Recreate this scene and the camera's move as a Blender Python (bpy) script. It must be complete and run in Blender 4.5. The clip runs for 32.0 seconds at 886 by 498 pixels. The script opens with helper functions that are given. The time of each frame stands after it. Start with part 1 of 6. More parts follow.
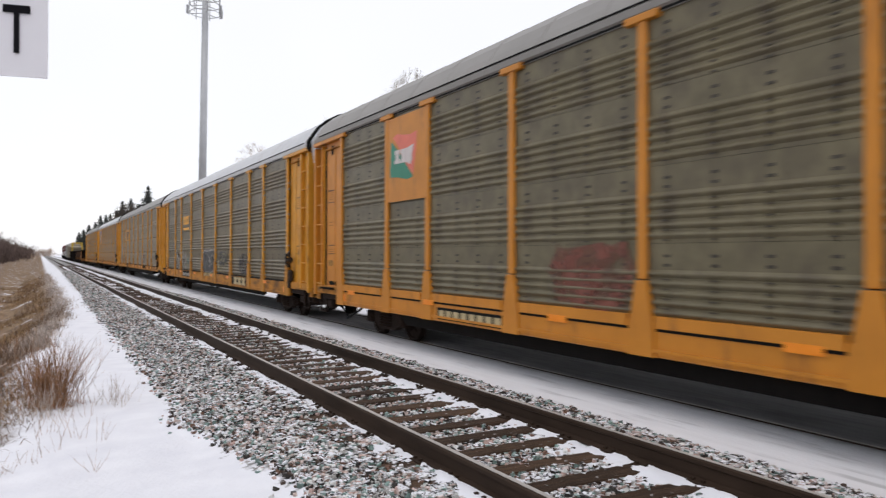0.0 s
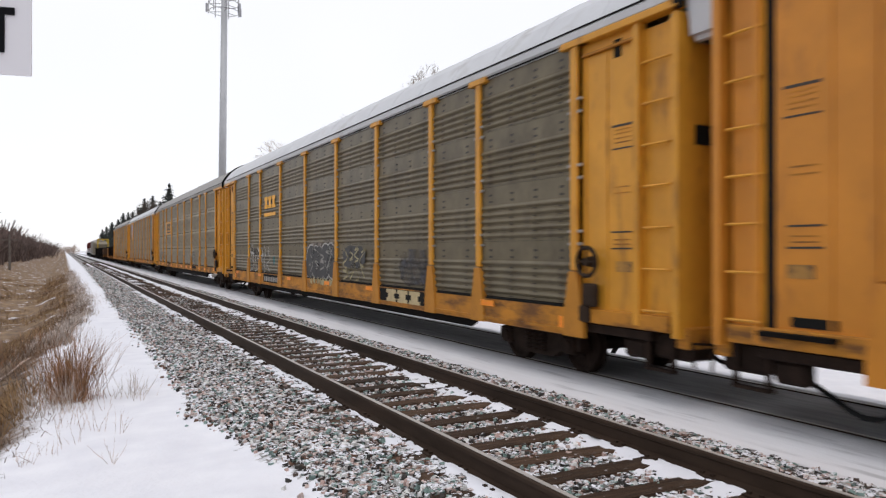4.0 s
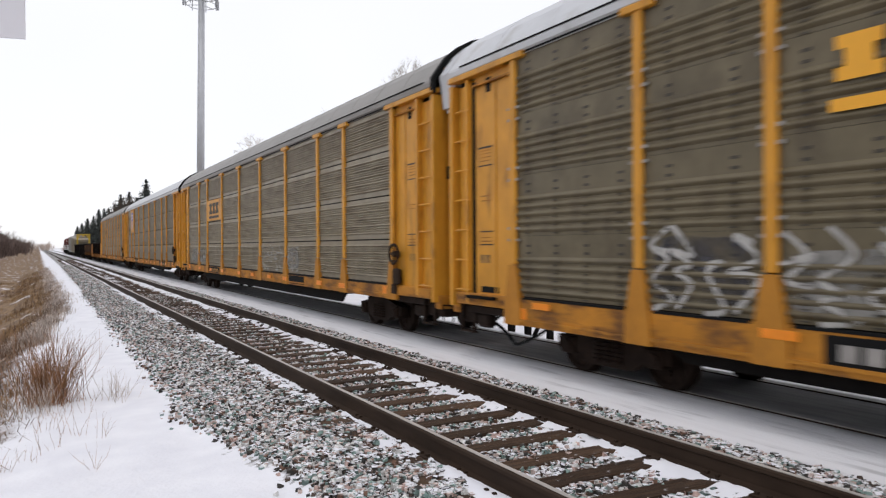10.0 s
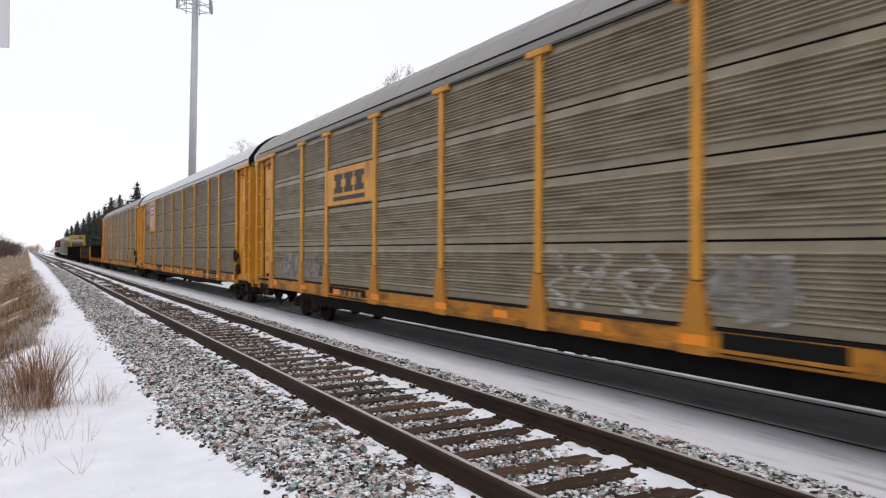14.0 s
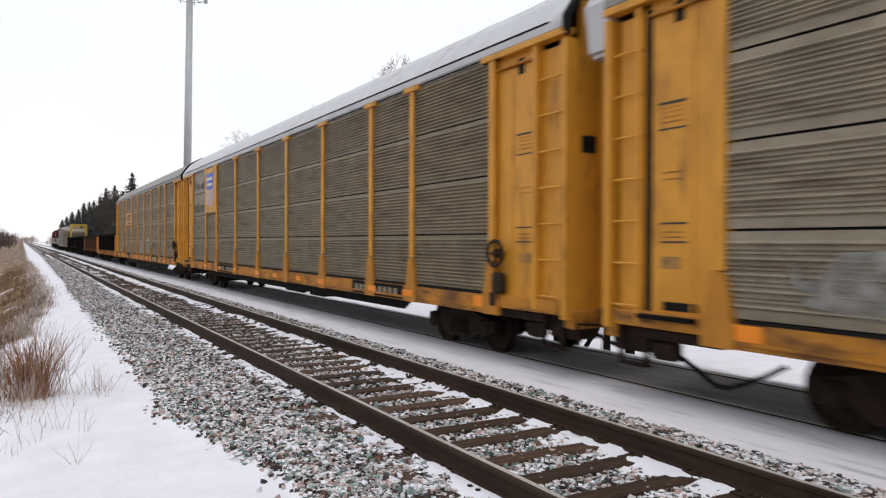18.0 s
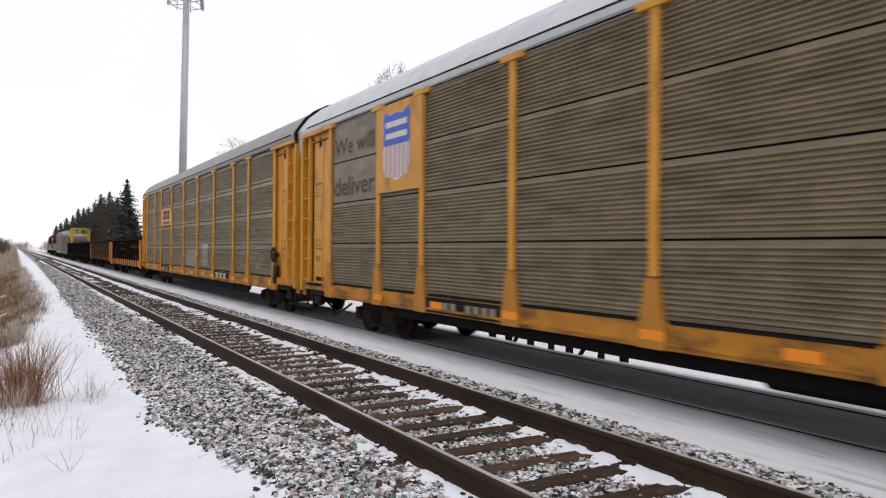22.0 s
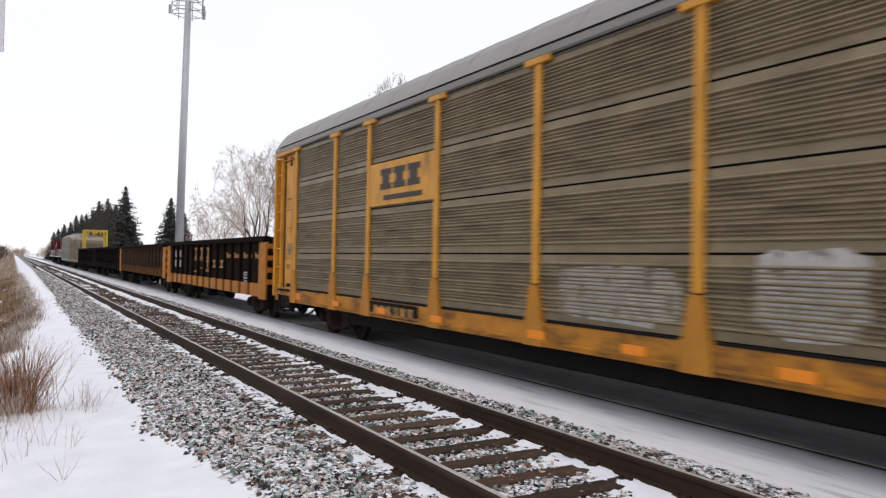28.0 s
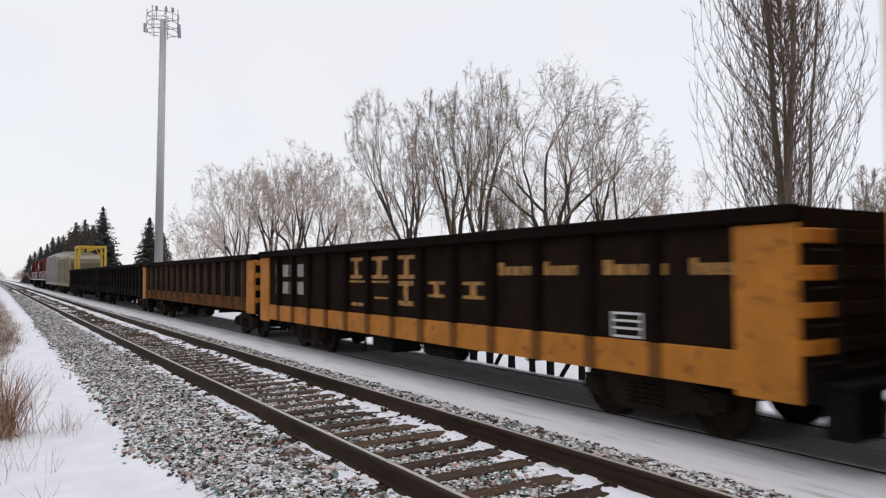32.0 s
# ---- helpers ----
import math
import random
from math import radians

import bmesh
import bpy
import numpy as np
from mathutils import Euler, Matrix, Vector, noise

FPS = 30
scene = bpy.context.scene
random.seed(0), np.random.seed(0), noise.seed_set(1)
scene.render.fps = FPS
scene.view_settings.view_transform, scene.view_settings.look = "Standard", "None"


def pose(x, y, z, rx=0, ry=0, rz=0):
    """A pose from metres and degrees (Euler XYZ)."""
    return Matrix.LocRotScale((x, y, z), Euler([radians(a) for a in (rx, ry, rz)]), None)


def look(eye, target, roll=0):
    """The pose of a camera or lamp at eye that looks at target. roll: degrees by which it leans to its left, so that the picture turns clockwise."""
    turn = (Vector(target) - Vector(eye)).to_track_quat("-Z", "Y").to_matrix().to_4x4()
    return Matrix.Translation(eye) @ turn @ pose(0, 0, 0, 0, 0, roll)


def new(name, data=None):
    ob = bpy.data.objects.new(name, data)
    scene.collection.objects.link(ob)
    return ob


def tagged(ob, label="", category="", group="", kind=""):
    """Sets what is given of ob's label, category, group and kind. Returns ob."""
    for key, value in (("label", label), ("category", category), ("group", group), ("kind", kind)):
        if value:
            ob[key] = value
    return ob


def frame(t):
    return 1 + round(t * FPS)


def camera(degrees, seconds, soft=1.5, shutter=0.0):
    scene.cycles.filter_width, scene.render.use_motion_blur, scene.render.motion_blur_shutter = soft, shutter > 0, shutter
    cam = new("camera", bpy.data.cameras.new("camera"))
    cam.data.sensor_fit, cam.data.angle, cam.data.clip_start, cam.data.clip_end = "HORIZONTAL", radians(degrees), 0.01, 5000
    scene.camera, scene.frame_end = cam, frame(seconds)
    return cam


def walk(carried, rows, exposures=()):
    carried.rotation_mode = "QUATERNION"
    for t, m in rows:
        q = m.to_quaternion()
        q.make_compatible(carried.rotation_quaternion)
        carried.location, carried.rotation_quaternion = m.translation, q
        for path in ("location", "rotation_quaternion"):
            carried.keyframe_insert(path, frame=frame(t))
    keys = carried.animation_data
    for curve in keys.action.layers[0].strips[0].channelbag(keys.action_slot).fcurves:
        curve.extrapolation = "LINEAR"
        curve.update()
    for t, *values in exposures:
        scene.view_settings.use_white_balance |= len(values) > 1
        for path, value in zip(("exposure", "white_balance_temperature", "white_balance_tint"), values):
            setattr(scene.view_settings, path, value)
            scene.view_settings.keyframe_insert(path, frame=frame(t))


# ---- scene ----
cam = camera(63.4, 32.0, soft=1.25, shutter=0.9)
CAM_ROWS = [
    (0, -0.028, -0.140, 1.577, 90.429, -0.097, -29.323),
    (0.5, -0.032, -0.134, 1.578, 90.419, -0.111, -28.342),
    (1, -0.032, -0.146, 1.576, 90.232, -0.079, -28.957),
    (1.5, -0.032, -0.161, 1.574, 90.286, -0.089, -29.069),
    (2, -0.025, -0.165, 1.576, 90.165, -0.759, -28.914),
    (2.5, -0.009, -0.187, 1.572, 90.464, -0.721, -28.163),
    (3, 0.015, -0.241, 1.562, 90.680, -0.008, -27.545),
    (3.5, 0.029, -0.252, 1.561, 90.225, 0.425, -27.277),
    (5.5, -0.012, 0.002, 1.586, 90.229, -1.473, -30.619),
    (6, -0.011, -0.008, 1.582, 89.906, -0.415, -30.377),
    (6.5, -0.014, 0.016, 1.588, 89.979, -0.693, -29.315),
    (7, -0.008, 0.028, 1.589, 90.373, 0.033, -28.999),
    (7.5, -0.007, 0.028, 1.588, 90.508, -0.143, -28.990),
    (8, -0.008, 0.036, 1.590, 90.742, 0.967, -28.627),
    (8.5, -0.012, 0.017, 1.579, 90.512, 0.130, -28.972),
    (9, -0.010, 0.004, 1.582, 89.809, 0.310, -29.483),
    (9.5, -0.005, 0.003, 1.577, 89.477, 0.379, -29.706),
    (10, -0.008, 0.014, 1.573, 89.731, 0.330, -29.402),
    (10.5, -0.005, 0.019, 1.571, 89.652, 0.575, -29.192),
    (11, -0.006, 0.022, 1.585, 89.558, 0.211, -28.865),
    (11.5, -0.011, 0.032, 1.575, 89.693, 0.102, -28.228),
    (12, -0.008, 0.013, 1.585, 89.924, 0.034, -28.737),
    (12.5, -0.001, -0.009, 1.583, 90.531, 0.001, -30.176),
    (13, -0.008, -0.018, 1.580, 90.801, -0.661, -30.556),
    (13.5, -0.000, -0.007, 1.580, 90.397, -0.242, -30.149),
    (15.5, 0.001, -0.001, 1.574, 90.128, -0.435, -29.883),
    (16, -0.005, -0.006, 1.583, 90.063, -0.468, -29.977),
    (16.5, -0.013, -0.001, 1.572, 90.169, -0.530, -29.950),
    (17, -0.002, 0.016, 1.575, 90.097, -0.579, -29.828),
    (17.5, 0.006, 0.005, 1.574, 89.835, 0.161, -30.295),
    (18, 0.003, 0.007, 1.568, 89.501, -0.232, -30.374),
    (18.5, 0.006, 0.018, 1.565, 89.483, -0.037, -30.272),
    (19, 0.000, 0.001, 1.580, 89.862, 0.001, -30.364),
    (19.5, 0.008, 0.019, 1.563, 89.935, 0.289, -30.019),
    (20, 0.010, 0.014, 1.563, 89.566, 0.484, -30.594),
    (20.5, 0.018, 0.008, 1.561, 89.489, 0.626, -30.761),
    (21, -0.001, 0.003, 1.569, 89.758, 0.431, -30.582),
    (21.5, -0.001, -0.004, 1.572, 89.991, -0.006, -30.593),
    (22, 0.002, -0.013, 1.570, 90.117, -0.474, -30.754),
    (22.5, 0.001, -0.012, 1.573, 90.174, -0.345, -30.957),
    (23, -0.006, -0.017, 1.576, 90.120, -0.195, -30.599),
    (23.5, -0.001, -0.004, 1.571, 89.785, -0.516, -30.551),
    (24, 0.001, -0.002, 1.566, 89.831, -0.631, -30.837),
    (24.5, -0.001, -0.002, 1.566, 89.871, -0.897, -30.979),
    (26.5, 0.003, -0.024, 1.578, 90.997, -0.539, -31.977),
    (27, 0.002, -0.015, 1.579, 91.021, -0.735, -31.464),
    (27.5, -0.000, -0.006, 1.581, 91.116, -0.773, -31.291),
    (28, -0.004, -0.008, 1.580, 90.969, -1.099, -30.930),
    (28.5, 0.003, -0.004, 1.575, 90.905, -1.123, -30.851),
    (29, 0.004, -0.005, 1.579, 90.770, -1.166, -30.901),
    (29.5, 0.004, -0.008, 1.583, 90.965, -1.128, -31.144),
    (30, 0.003, -0.013, 1.589, 91.099, -0.924, -31.304),
    (30.5, -0.009, -0.025, 1.586, 91.651, -0.348, -31.392),
    (31, -0.005, -0.033, 1.584, 91.854, 0.211, -31.734),
    (31.5, -0.003, -0.030, 1.589, 91.879, 0.530, -32.025),
    (32, -0.009, -0.048, 1.584, 91.980, 0.378, -32.332),
]
walk(cam, [(t, pose(x, y, z, rx, ry, rz)) for t, x, y, z, rx, ry, rz in CAM_ROWS],
     exposures=[(0.0, 0.0), (28.0, 0.0), (30.0, -0.06), (32.0, -0.2)])

# ---- world: a bright overcast winter sky and a weak wide sun ----
world = bpy.data.worlds.new("overcast_sky")
scene.world = world
world.use_nodes = True
wn, wl = world.node_tree.nodes, world.node_tree.links
sky = wn.new("ShaderNodeTexSky")
sky.sky_type, sky.sun_disc = "NISHITA", False
sky.sun_elevation, sky.sun_rotation = radians(28), radians(120)
cloud_co = wn.new("ShaderNodeTexCoord")
cloud = wn.new("ShaderNodeTexNoise")
cloud.inputs["Scale"].default_value, cloud.inputs["Detail"].default_value = 1.6, 3
cloud_ramp = wn.new("ShaderNodeValToRGB")
cloud_ramp.color_ramp.elements[0].position, cloud_ramp.color_ramp.elements[0].color = 0.3, (0.905, 0.905, 0.985, 1)
cloud_ramp.color_ramp.elements[1].position, cloud_ramp.color_ramp.elements[1].color = 0.7, (0.985, 0.98, 1.0, 1)
veil = wn.new("ShaderNodeMixRGB")
veil.blend_type = "ADD"
veil.inputs[0].default_value = 0.02
wl.new(cloud_co.outputs["Generated"], cloud.inputs["Vector"])
wl.new(cloud.outputs["Fac"], cloud_ramp.inputs["Fac"])
wl.new(cloud_ramp.outputs["Color"], veil.inputs[1])
wl.new(sky.outputs["Color"], veil.inputs[2])
wl.new(veil.outputs["Color"], wn["Background"].inputs["Color"])
wn["Background"].inputs["Strength"].default_value = 0.98
sun = new("sun", bpy.data.lights.new("sun", "SUN"))
sun.data.energy, sun.data.angle, sun.data.color = 0.6, radians(40), (1.0, 0.96, 0.9)
sun.matrix_world = look((0, 0, 30), (7, 9, 0))


# ---- materials ----
def mat(name, stops, scale=3.0, rough=0.7, metal=0.0, bump=0.0, bump_scale=30.0, stretch=(1, 1, 1),
        dirt=None, dirt_scale=1.2, dirt_cut=0.55, dirt_stretch=(1, 1, 1), snow=0.0, snow_scale=9.0, vary=0.0, island=False, gloss=0.5):
    """A node material: a noise ramp of colours, a second layer of dirt, and snow lying on what faces up."""
    m = bpy.data.materials.new(name)
    m.use_nodes = True
    n, l = m.node_tree.nodes, m.node_tree.links
    b = n["Principled BSDF"]
    b.inputs["Roughness"].default_value, b.inputs["Metallic"].default_value = rough, metal
    b.inputs["Specular IOR Level"].default_value = gloss
    co = n.new("ShaderNodeTexCoord")

    def grain(sc, st, detail=6.0):
        mp = n.new("ShaderNodeMapping")
        mp.inputs["Scale"].default_value = st
        tx = n.new("ShaderNodeTexNoise")
        tx.inputs["Scale"].default_value, tx.inputs["Detail"].default_value = sc, detail
        tx.inputs["Roughness"].default_value = 0.62
        l.new(co.outputs["Object"], mp.inputs["Vector"])
        l.new(mp.outputs["Vector"], tx.inputs["Vector"])
        return tx

    base = grain(scale, stretch)
    ramp = n.new("ShaderNodeValToRGB")
    els = ramp.color_ramp.elements
    while len(els) < len(stops):
        els.new(0.5)
    for e, (p, c) in zip(els, stops):
        e.position, e.color = p, (*c, 1)
    l.new(base.outputs["Fac"], ramp.inputs["Fac"])
    col = ramp.outputs["Color"]
    if vary:
        info = n.new("ShaderNodeNewGeometry" if island else "ShaderNodeObjectInfo")
        mr = n.new("ShaderNodeMapRange")
        mr.inputs["To Min"].default_value, mr.inputs["To Max"].default_value = 1 - vary, 1 + vary
        l.new(info.outputs["Random Per Island" if island else "Random"], mr.inputs["Value"])
        mul = n.new("ShaderNodeMixRGB")
        mul.blend_type = "MULTIPLY"
        mul.inputs[0].default_value = 1.0
        l.new(col, mul.inputs[1])
        l.new(mr.outputs["Result"], mul.inputs[2])
        col = mul.outputs["Color"]
    if dirt:
        d = grain(dirt_scale, dirt_stretch, 8.0)
        cut = n.new("ShaderNodeMapRange")
        cut.inputs["From Min"].default_value, cut.inputs["From Max"].default_value = dirt_cut - 0.08, dirt_cut + 0.1
        l.new(d.outputs["Fac"], cut.inputs["Value"])
        mx = n.new("ShaderNodeMixRGB")
        l.new(cut.outputs["Result"], mx.inputs[0])
        l.new(col, mx.inputs[1])
        mx.inputs[2].default_value = (*dirt, 1)
        col = mx.outputs["Color"]
    if snow:
        geo = n.new("ShaderNodeNewGeometry")
        sep = n.new("ShaderNodeSeparateXYZ")
        l.new(geo.outputs["Normal"], sep.inputs[0])
        s = grain(snow_scale, (1, 1, 1), 5.0)
        add = n.new("ShaderNodeMath")
        add.operation = "MULTIPLY_ADD"
        add.inputs[1].default_value, add.inputs[2].default_value = 0.5, snow - 1.0
        l.new(sep.outputs["Z"], add.inputs[0])
        add2 = n.new("ShaderNodeMath")
        l.new(add.outputs[0], add2.inputs[0])
        l.new(s.outputs["Fac"], add2.inputs[1])
        sc = n.new("ShaderNodeMapRange")
        sc.inputs["From Min"].default_value, sc.inputs["From Max"].default_value = 0.0, 0.12
        l.new(add2.outputs[0], sc.inputs["Value"])
        sm = n.new("ShaderNodeMixRGB")
        l.new(sc.outputs["Result"], sm.inputs[0])
        l.new(col, sm.inputs[1])
        sm.inputs[2].default_value = (0.74, 0.74, 0.78, 1)
        col = sm.outputs["Color"]
    l.new(col, b.inputs["Base Color"])
    if bump:
        bt = grain(bump_scale, stretch, 5.0)
        bp = n.new("ShaderNodeBump")
        bp.inputs["Strength"].default_value, bp.inputs["Distance"].default_value = bump, 0.02
        l.new(bt.outputs["Fac"], bp.inputs["Height"])
        l.new(bp.outputs["Normal"], b.inputs["Normal"])
    return m


def two(c, k=0.75, hi=1.2):
    return [(0.3, tuple(v * k for v in c)), (0.7, tuple(v * hi for v in c))]


SNOW = mat("snow", [(0.3, (0.70, 0.70, 0.745)), (0.7, (0.79, 0.79, 0.825))], 1.5, 0.75, bump=0.5, bump_scale=14)
YELLOW = mat("yellow_paint", two((0.64, 0.293, 0.028), 0.84, 1.1), 1.3, 0.45, gloss=0.35, dirt=(0.27, 0.115, 0.02), dirt_scale=3.2, dirt_cut=0.62, dirt_stretch=(1, 1, 0.3))
YELLOW_ORANGE = mat("orange_yellow_paint", two((0.57, 0.222, 0.024), 0.86, 1.1), 1.3, 0.45, gloss=0.35, dirt=(0.26, 0.10, 0.022), dirt_scale=3.0, dirt_cut=0.63, dirt_stretch=(1, 1, 0.3))
YELLOW_WORN = mat("worn_yellow_paint", two((0.50, 0.205, 0.020), 0.66, 1.15), 2.0, 0.6, gloss=0.3, dirt=(0.15, 0.064, 0.018), dirt_scale=4.2, dirt_cut=0.54, dirt_stretch=(1, 0.35, 1.1))
YELLOW_FOOT = mat("stained_yellow_paint", two((0.47, 0.198, 0.022), 0.8, 1.12), 2.4, 0.6, gloss=0.3, dirt=(0.27, 0.11, 0.02), dirt_scale=3.0, dirt_cut=0.60, dirt_stretch=(1, 1, 0.4))
GREEN_GREY = mat("green_grey_panel", two((0.162, 0.139, 0.083), 0.70, 1.2), 1.4, 0.42, gloss=0.3, dirt=(0.10, 0.083, 0.055), dirt_scale=2.4, dirt_cut=0.56, dirt_stretch=(1, 0.7, 0.5))
BROWN_GREY = mat("brown_grey_panel", two((0.147, 0.120, 0.072), 0.70, 1.2), 1.4, 0.42, gloss=0.3, dirt=(0.085, 0.066, 0.040), dirt_scale=2.4, dirt_cut=0.58, dirt_stretch=(1, 0.7, 0.4))
BROWN_WARM = mat("weathered_brown_panel", two((0.238, 0.187, 0.114), 0.72, 1.22), 1.4, 0.42, gloss=0.3, dirt=(0.15, 0.110, 0.066), dirt_scale=2.6, dirt_cut=0.56, dirt_stretch=(1, 0.3, 1.3))
GALV = mat("galvanised_panel", two((0.212, 0.168, 0.106), 0.72, 1.22), 1.4, 0.42, gloss=0.3, dirt=(0.135, 0.102, 0.064), dirt_scale=2.6, dirt_cut=0.56, dirt_stretch=(1, 0.3, 1.3))
GALV_PALE = mat("pale_galvanised_panel", two((0.29, 0.248, 0.178), 0.72, 1.2), 1.4, 0.42, gloss=0.3, dirt=(0.18, 0.142, 0.096), dirt_scale=2.6, dirt_cut=0.57, dirt_stretch=(1, 0.3, 1.3))
ROOF_GREY = mat("grey_roof", two((0.25, 0.238, 0.222), 0.88, 1.1), 0.9, 0.5, metal=0.2, dirt=(0.22, 0.2, 0.19), dirt_scale=0.9, dirt_cut=0.62)
ROOF_WHITE = mat("pale_roof", two((0.55, 0.56, 0.58), 0.9, 1.1), 0.9, 0.5, metal=0.1, dirt=(0.36, 0.35, 0.34), dirt_scale=0.9, dirt_cut=0.62)
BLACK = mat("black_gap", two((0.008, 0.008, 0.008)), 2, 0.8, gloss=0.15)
RUSTY = mat("rusty_steel", two((0.017, 0.010, 0.007), 0.6, 1.5), 7, 0.8, bump=0.15, vary=0.1, gloss=0.12)
UNDER = mat("grimy_near_black", two((0.006, 0.005, 0.0045), 0.7, 1.4), 4, 0.85, bump=0.1, gloss=0.1)
RAIL = mat("rail_steel", two((0.034, 0.0215, 0.0145), 0.65, 1.35), 5, 0.75, stretch=(1, 0.2, 1), bump=0.1, gloss=0.12)
RAIL_TOP = mat("worn_rail_head", two((0.50, 0.47, 0.44), 0.75, 1.15), 5, 0.45, metal=0.2, stretch=(1, 0.1, 1))
TIE = mat("wet_tie", two((0.048, 0.028, 0.017), 0.4, 1.9), 6, 0.75, stretch=(0.5, 4, 1), bump=0.5, bump_scale=18, snow=-0.15, snow_scale=8, vary=0.45, gloss=0.2)


def stone_material():
    """Crushed stone: each piece its own tint, with a fleck of snow on some tops."""
    m = mat("ballast_stone", two((1.0, 1.0, 1.0), 0.65, 1.35), 22.0, 0.85, bump=0.3, bump_scale=40, snow=0.07, snow_scale=9, gloss=0.25)
    n, l = m.node_tree.nodes, m.node_tree.links
    geo = n.new("ShaderNodeNewGeometry")
    ramp = n.new("ShaderNodeValToRGB")
    ramp.color_ramp.interpolation = "CONSTANT"
    # near-black tints also stand for shadowed gaps between the stones
    tints = [(0.03, 0.027, 0.024), (0.36, 0.35, 0.33), (0.46, 0.33, 0.29), (0.05, 0.045, 0.04), (0.22, 0.31, 0.28), (0.15, 0.085, 0.06), (0.58, 0.57, 0.55), (0.06, 0.055, 0.05),
             (0.13, 0.18, 0.165), (0.50, 0.40, 0.36), (0.07, 0.05, 0.04), (0.70, 0.69, 0.67)]
    els = ramp.color_ramp.elements
    while len(els) < len(tints):
        els.new(0.5)
    for i, (e, c) in enumerate(zip(els, tints)):
        e.position, e.color = i / len(tints), (*c, 1)
    l.new(geo.outputs["Random Per Island"], ramp.inputs["Fac"])
    base = next(q for q in n if q.type == "VALTORGB" and q is not ramp)
    goal = base.outputs["Color"].links[0].to_socket
    mul = n.new("ShaderNodeMixRGB")
    mul.blend_type = "MULTIPLY"
    mul.inputs[0].default_value = 1.0
    l.new(ramp.outputs["Color"], mul.inputs[1])
    l.new(base.outputs["Color"], mul.inputs[2])
    l.new(mul.outputs["Color"], goal)
    return m


STONE = stone_material()
WHITE = mat("white_paint", two((0.68, 0.68, 0.68), 0.9, 1.05), 2, 0.55)
SIGN_WHITE = mat("sign_sheet", two((0.76, 0.75, 0.79), 0.96, 1.03), 3, 0.5)
SIGN_BLACK = mat("sign_black", two((0.006, 0.006, 0.008)), 3, 0.7, gloss=0.1)
ORANGE = mat("orange_reflector", two((0.90, 0.28, 0.02), 0.9, 1.05), 3, 0.3)
OLIVE_PALE = mat("olive_letters", two((0.24, 0.20, 0.13), 0.8, 1.2), 3, 0.6)
LOGO_ORANGE = mat("logo_orange", two((0.85, 0.40, 0.02), 0.9, 1.05), 3, 0.5)
LOGO_BLACK = mat("logo_black", two((0.035, 0.026, 0.018), 0.8, 1.3), 3, 0.6)
RUB_MARK = mat("rubbed_slot", two((0.030, 0.024, 0.018), 0.7, 1.3), 3, 0.6)
GON_YELLOW = mat("grimy_yellow_paint", two((0.47, 0.175, 0.018), 0.7, 1.15), 2.0, 0.6, dirt=(0.10, 0.036, 0.012), dirt_scale=8.0, dirt_cut=0.62, gloss=0.3)
GON_FOOT = mat("rusty_yellow_paint", two((0.15, 0.06, 0.014), 0.7, 1.3), 6.0, 0.7, gloss=0.2)
LOGO_RED = mat("logo_red", two((0.72, 0.17, 0.11), 0.9, 1.1), 3, 0.5)
LOGO_GREEN = mat("logo_green", two((0.02, 0.21, 0.13), 0.9, 1.1), 3, 0.5)
LOGO_BLUE = mat("logo_blue", two((0.03, 0.10, 0.52), 0.9, 1.1), 3, 0.5)
LOGO_PINK = mat("faded_red", two((0.52, 0.33, 0.31), 0.9, 1.1), 3, 0.5)
LOGO_PALE = mat("faded_white", two((0.66, 0.60, 0.58), 0.9, 1.1), 3, 0.5)
GON_BLACK = mat("gondola_dark_side", two((0.0075, 0.0048, 0.0038), 0.7, 1.4), 2.0, 0.85, dirt=(0.009, 0.0055, 0.004), dirt_scale=2, dirt_cut=0.6, gloss=0.04)
GON_SHEET = mat("gondola_side_sheet", two((0.015, 0.0098, 0.0072), 0.7, 1.4), 2.0, 0.9, dirt=(0.021, 0.0125, 0.008), dirt_scale=2.5, dirt_cut=0.58, gloss=0.03)
GON_BROWN = mat("gondola_rust_side", two((0.055, 0.033, 0.022), 0.6, 1.5), 2.0, 0.85, dirt=(0.16, 0.062, 0.018), dirt_scale=1.6, dirt_cut=0.57, dirt_stretch=(1, 1, 0.3), gloss=0.06)
GON_RUST = mat("gondola_rusty_sill", two((0.15, 0.062, 0.02), 0.5, 1.4), 3.0, 0.85, dirt=(0.04, 0.02, 0.012), dirt_scale=3, dirt_cut=0.52, gloss=0.06)
GON_COAL = mat("gondola_black_side", two((0.0075, 0.006, 0.0055), 0.7, 1.5), 2.0, 0.9, dirt=(0.018, 0.013, 0.010), dirt_scale=2, dirt_cut=0.6, gloss=0.03)
LETTER_YELLOW = mat("faded_yellow_letters", two((0.42, 0.21, 0.042), 0.75, 1.15), 5, 0.6, dirt=(0.08, 0.042, 0.016), dirt_scale=6, dirt_cut=0.56)
LETTER_PALE = mat("pale_yellow_letters", two((0.50, 0.40, 0.22), 0.75, 1.15), 5, 0.6)
LETTER_GREY = mat("faded_grey_letters", two((0.30, 0.28, 0.26), 0.7, 1.2), 5, 0.6)
TAN = mat("tan_hopper", two((0.27, 0.235, 0.18), 0.85, 1.1), 1.2, 0.75, gloss=0.15, dirt=(0.2, 0.16, 0.12), dirt_scale=1.2, dirt_cut=0.6, dirt_stretch=(1, 1, 0.3))
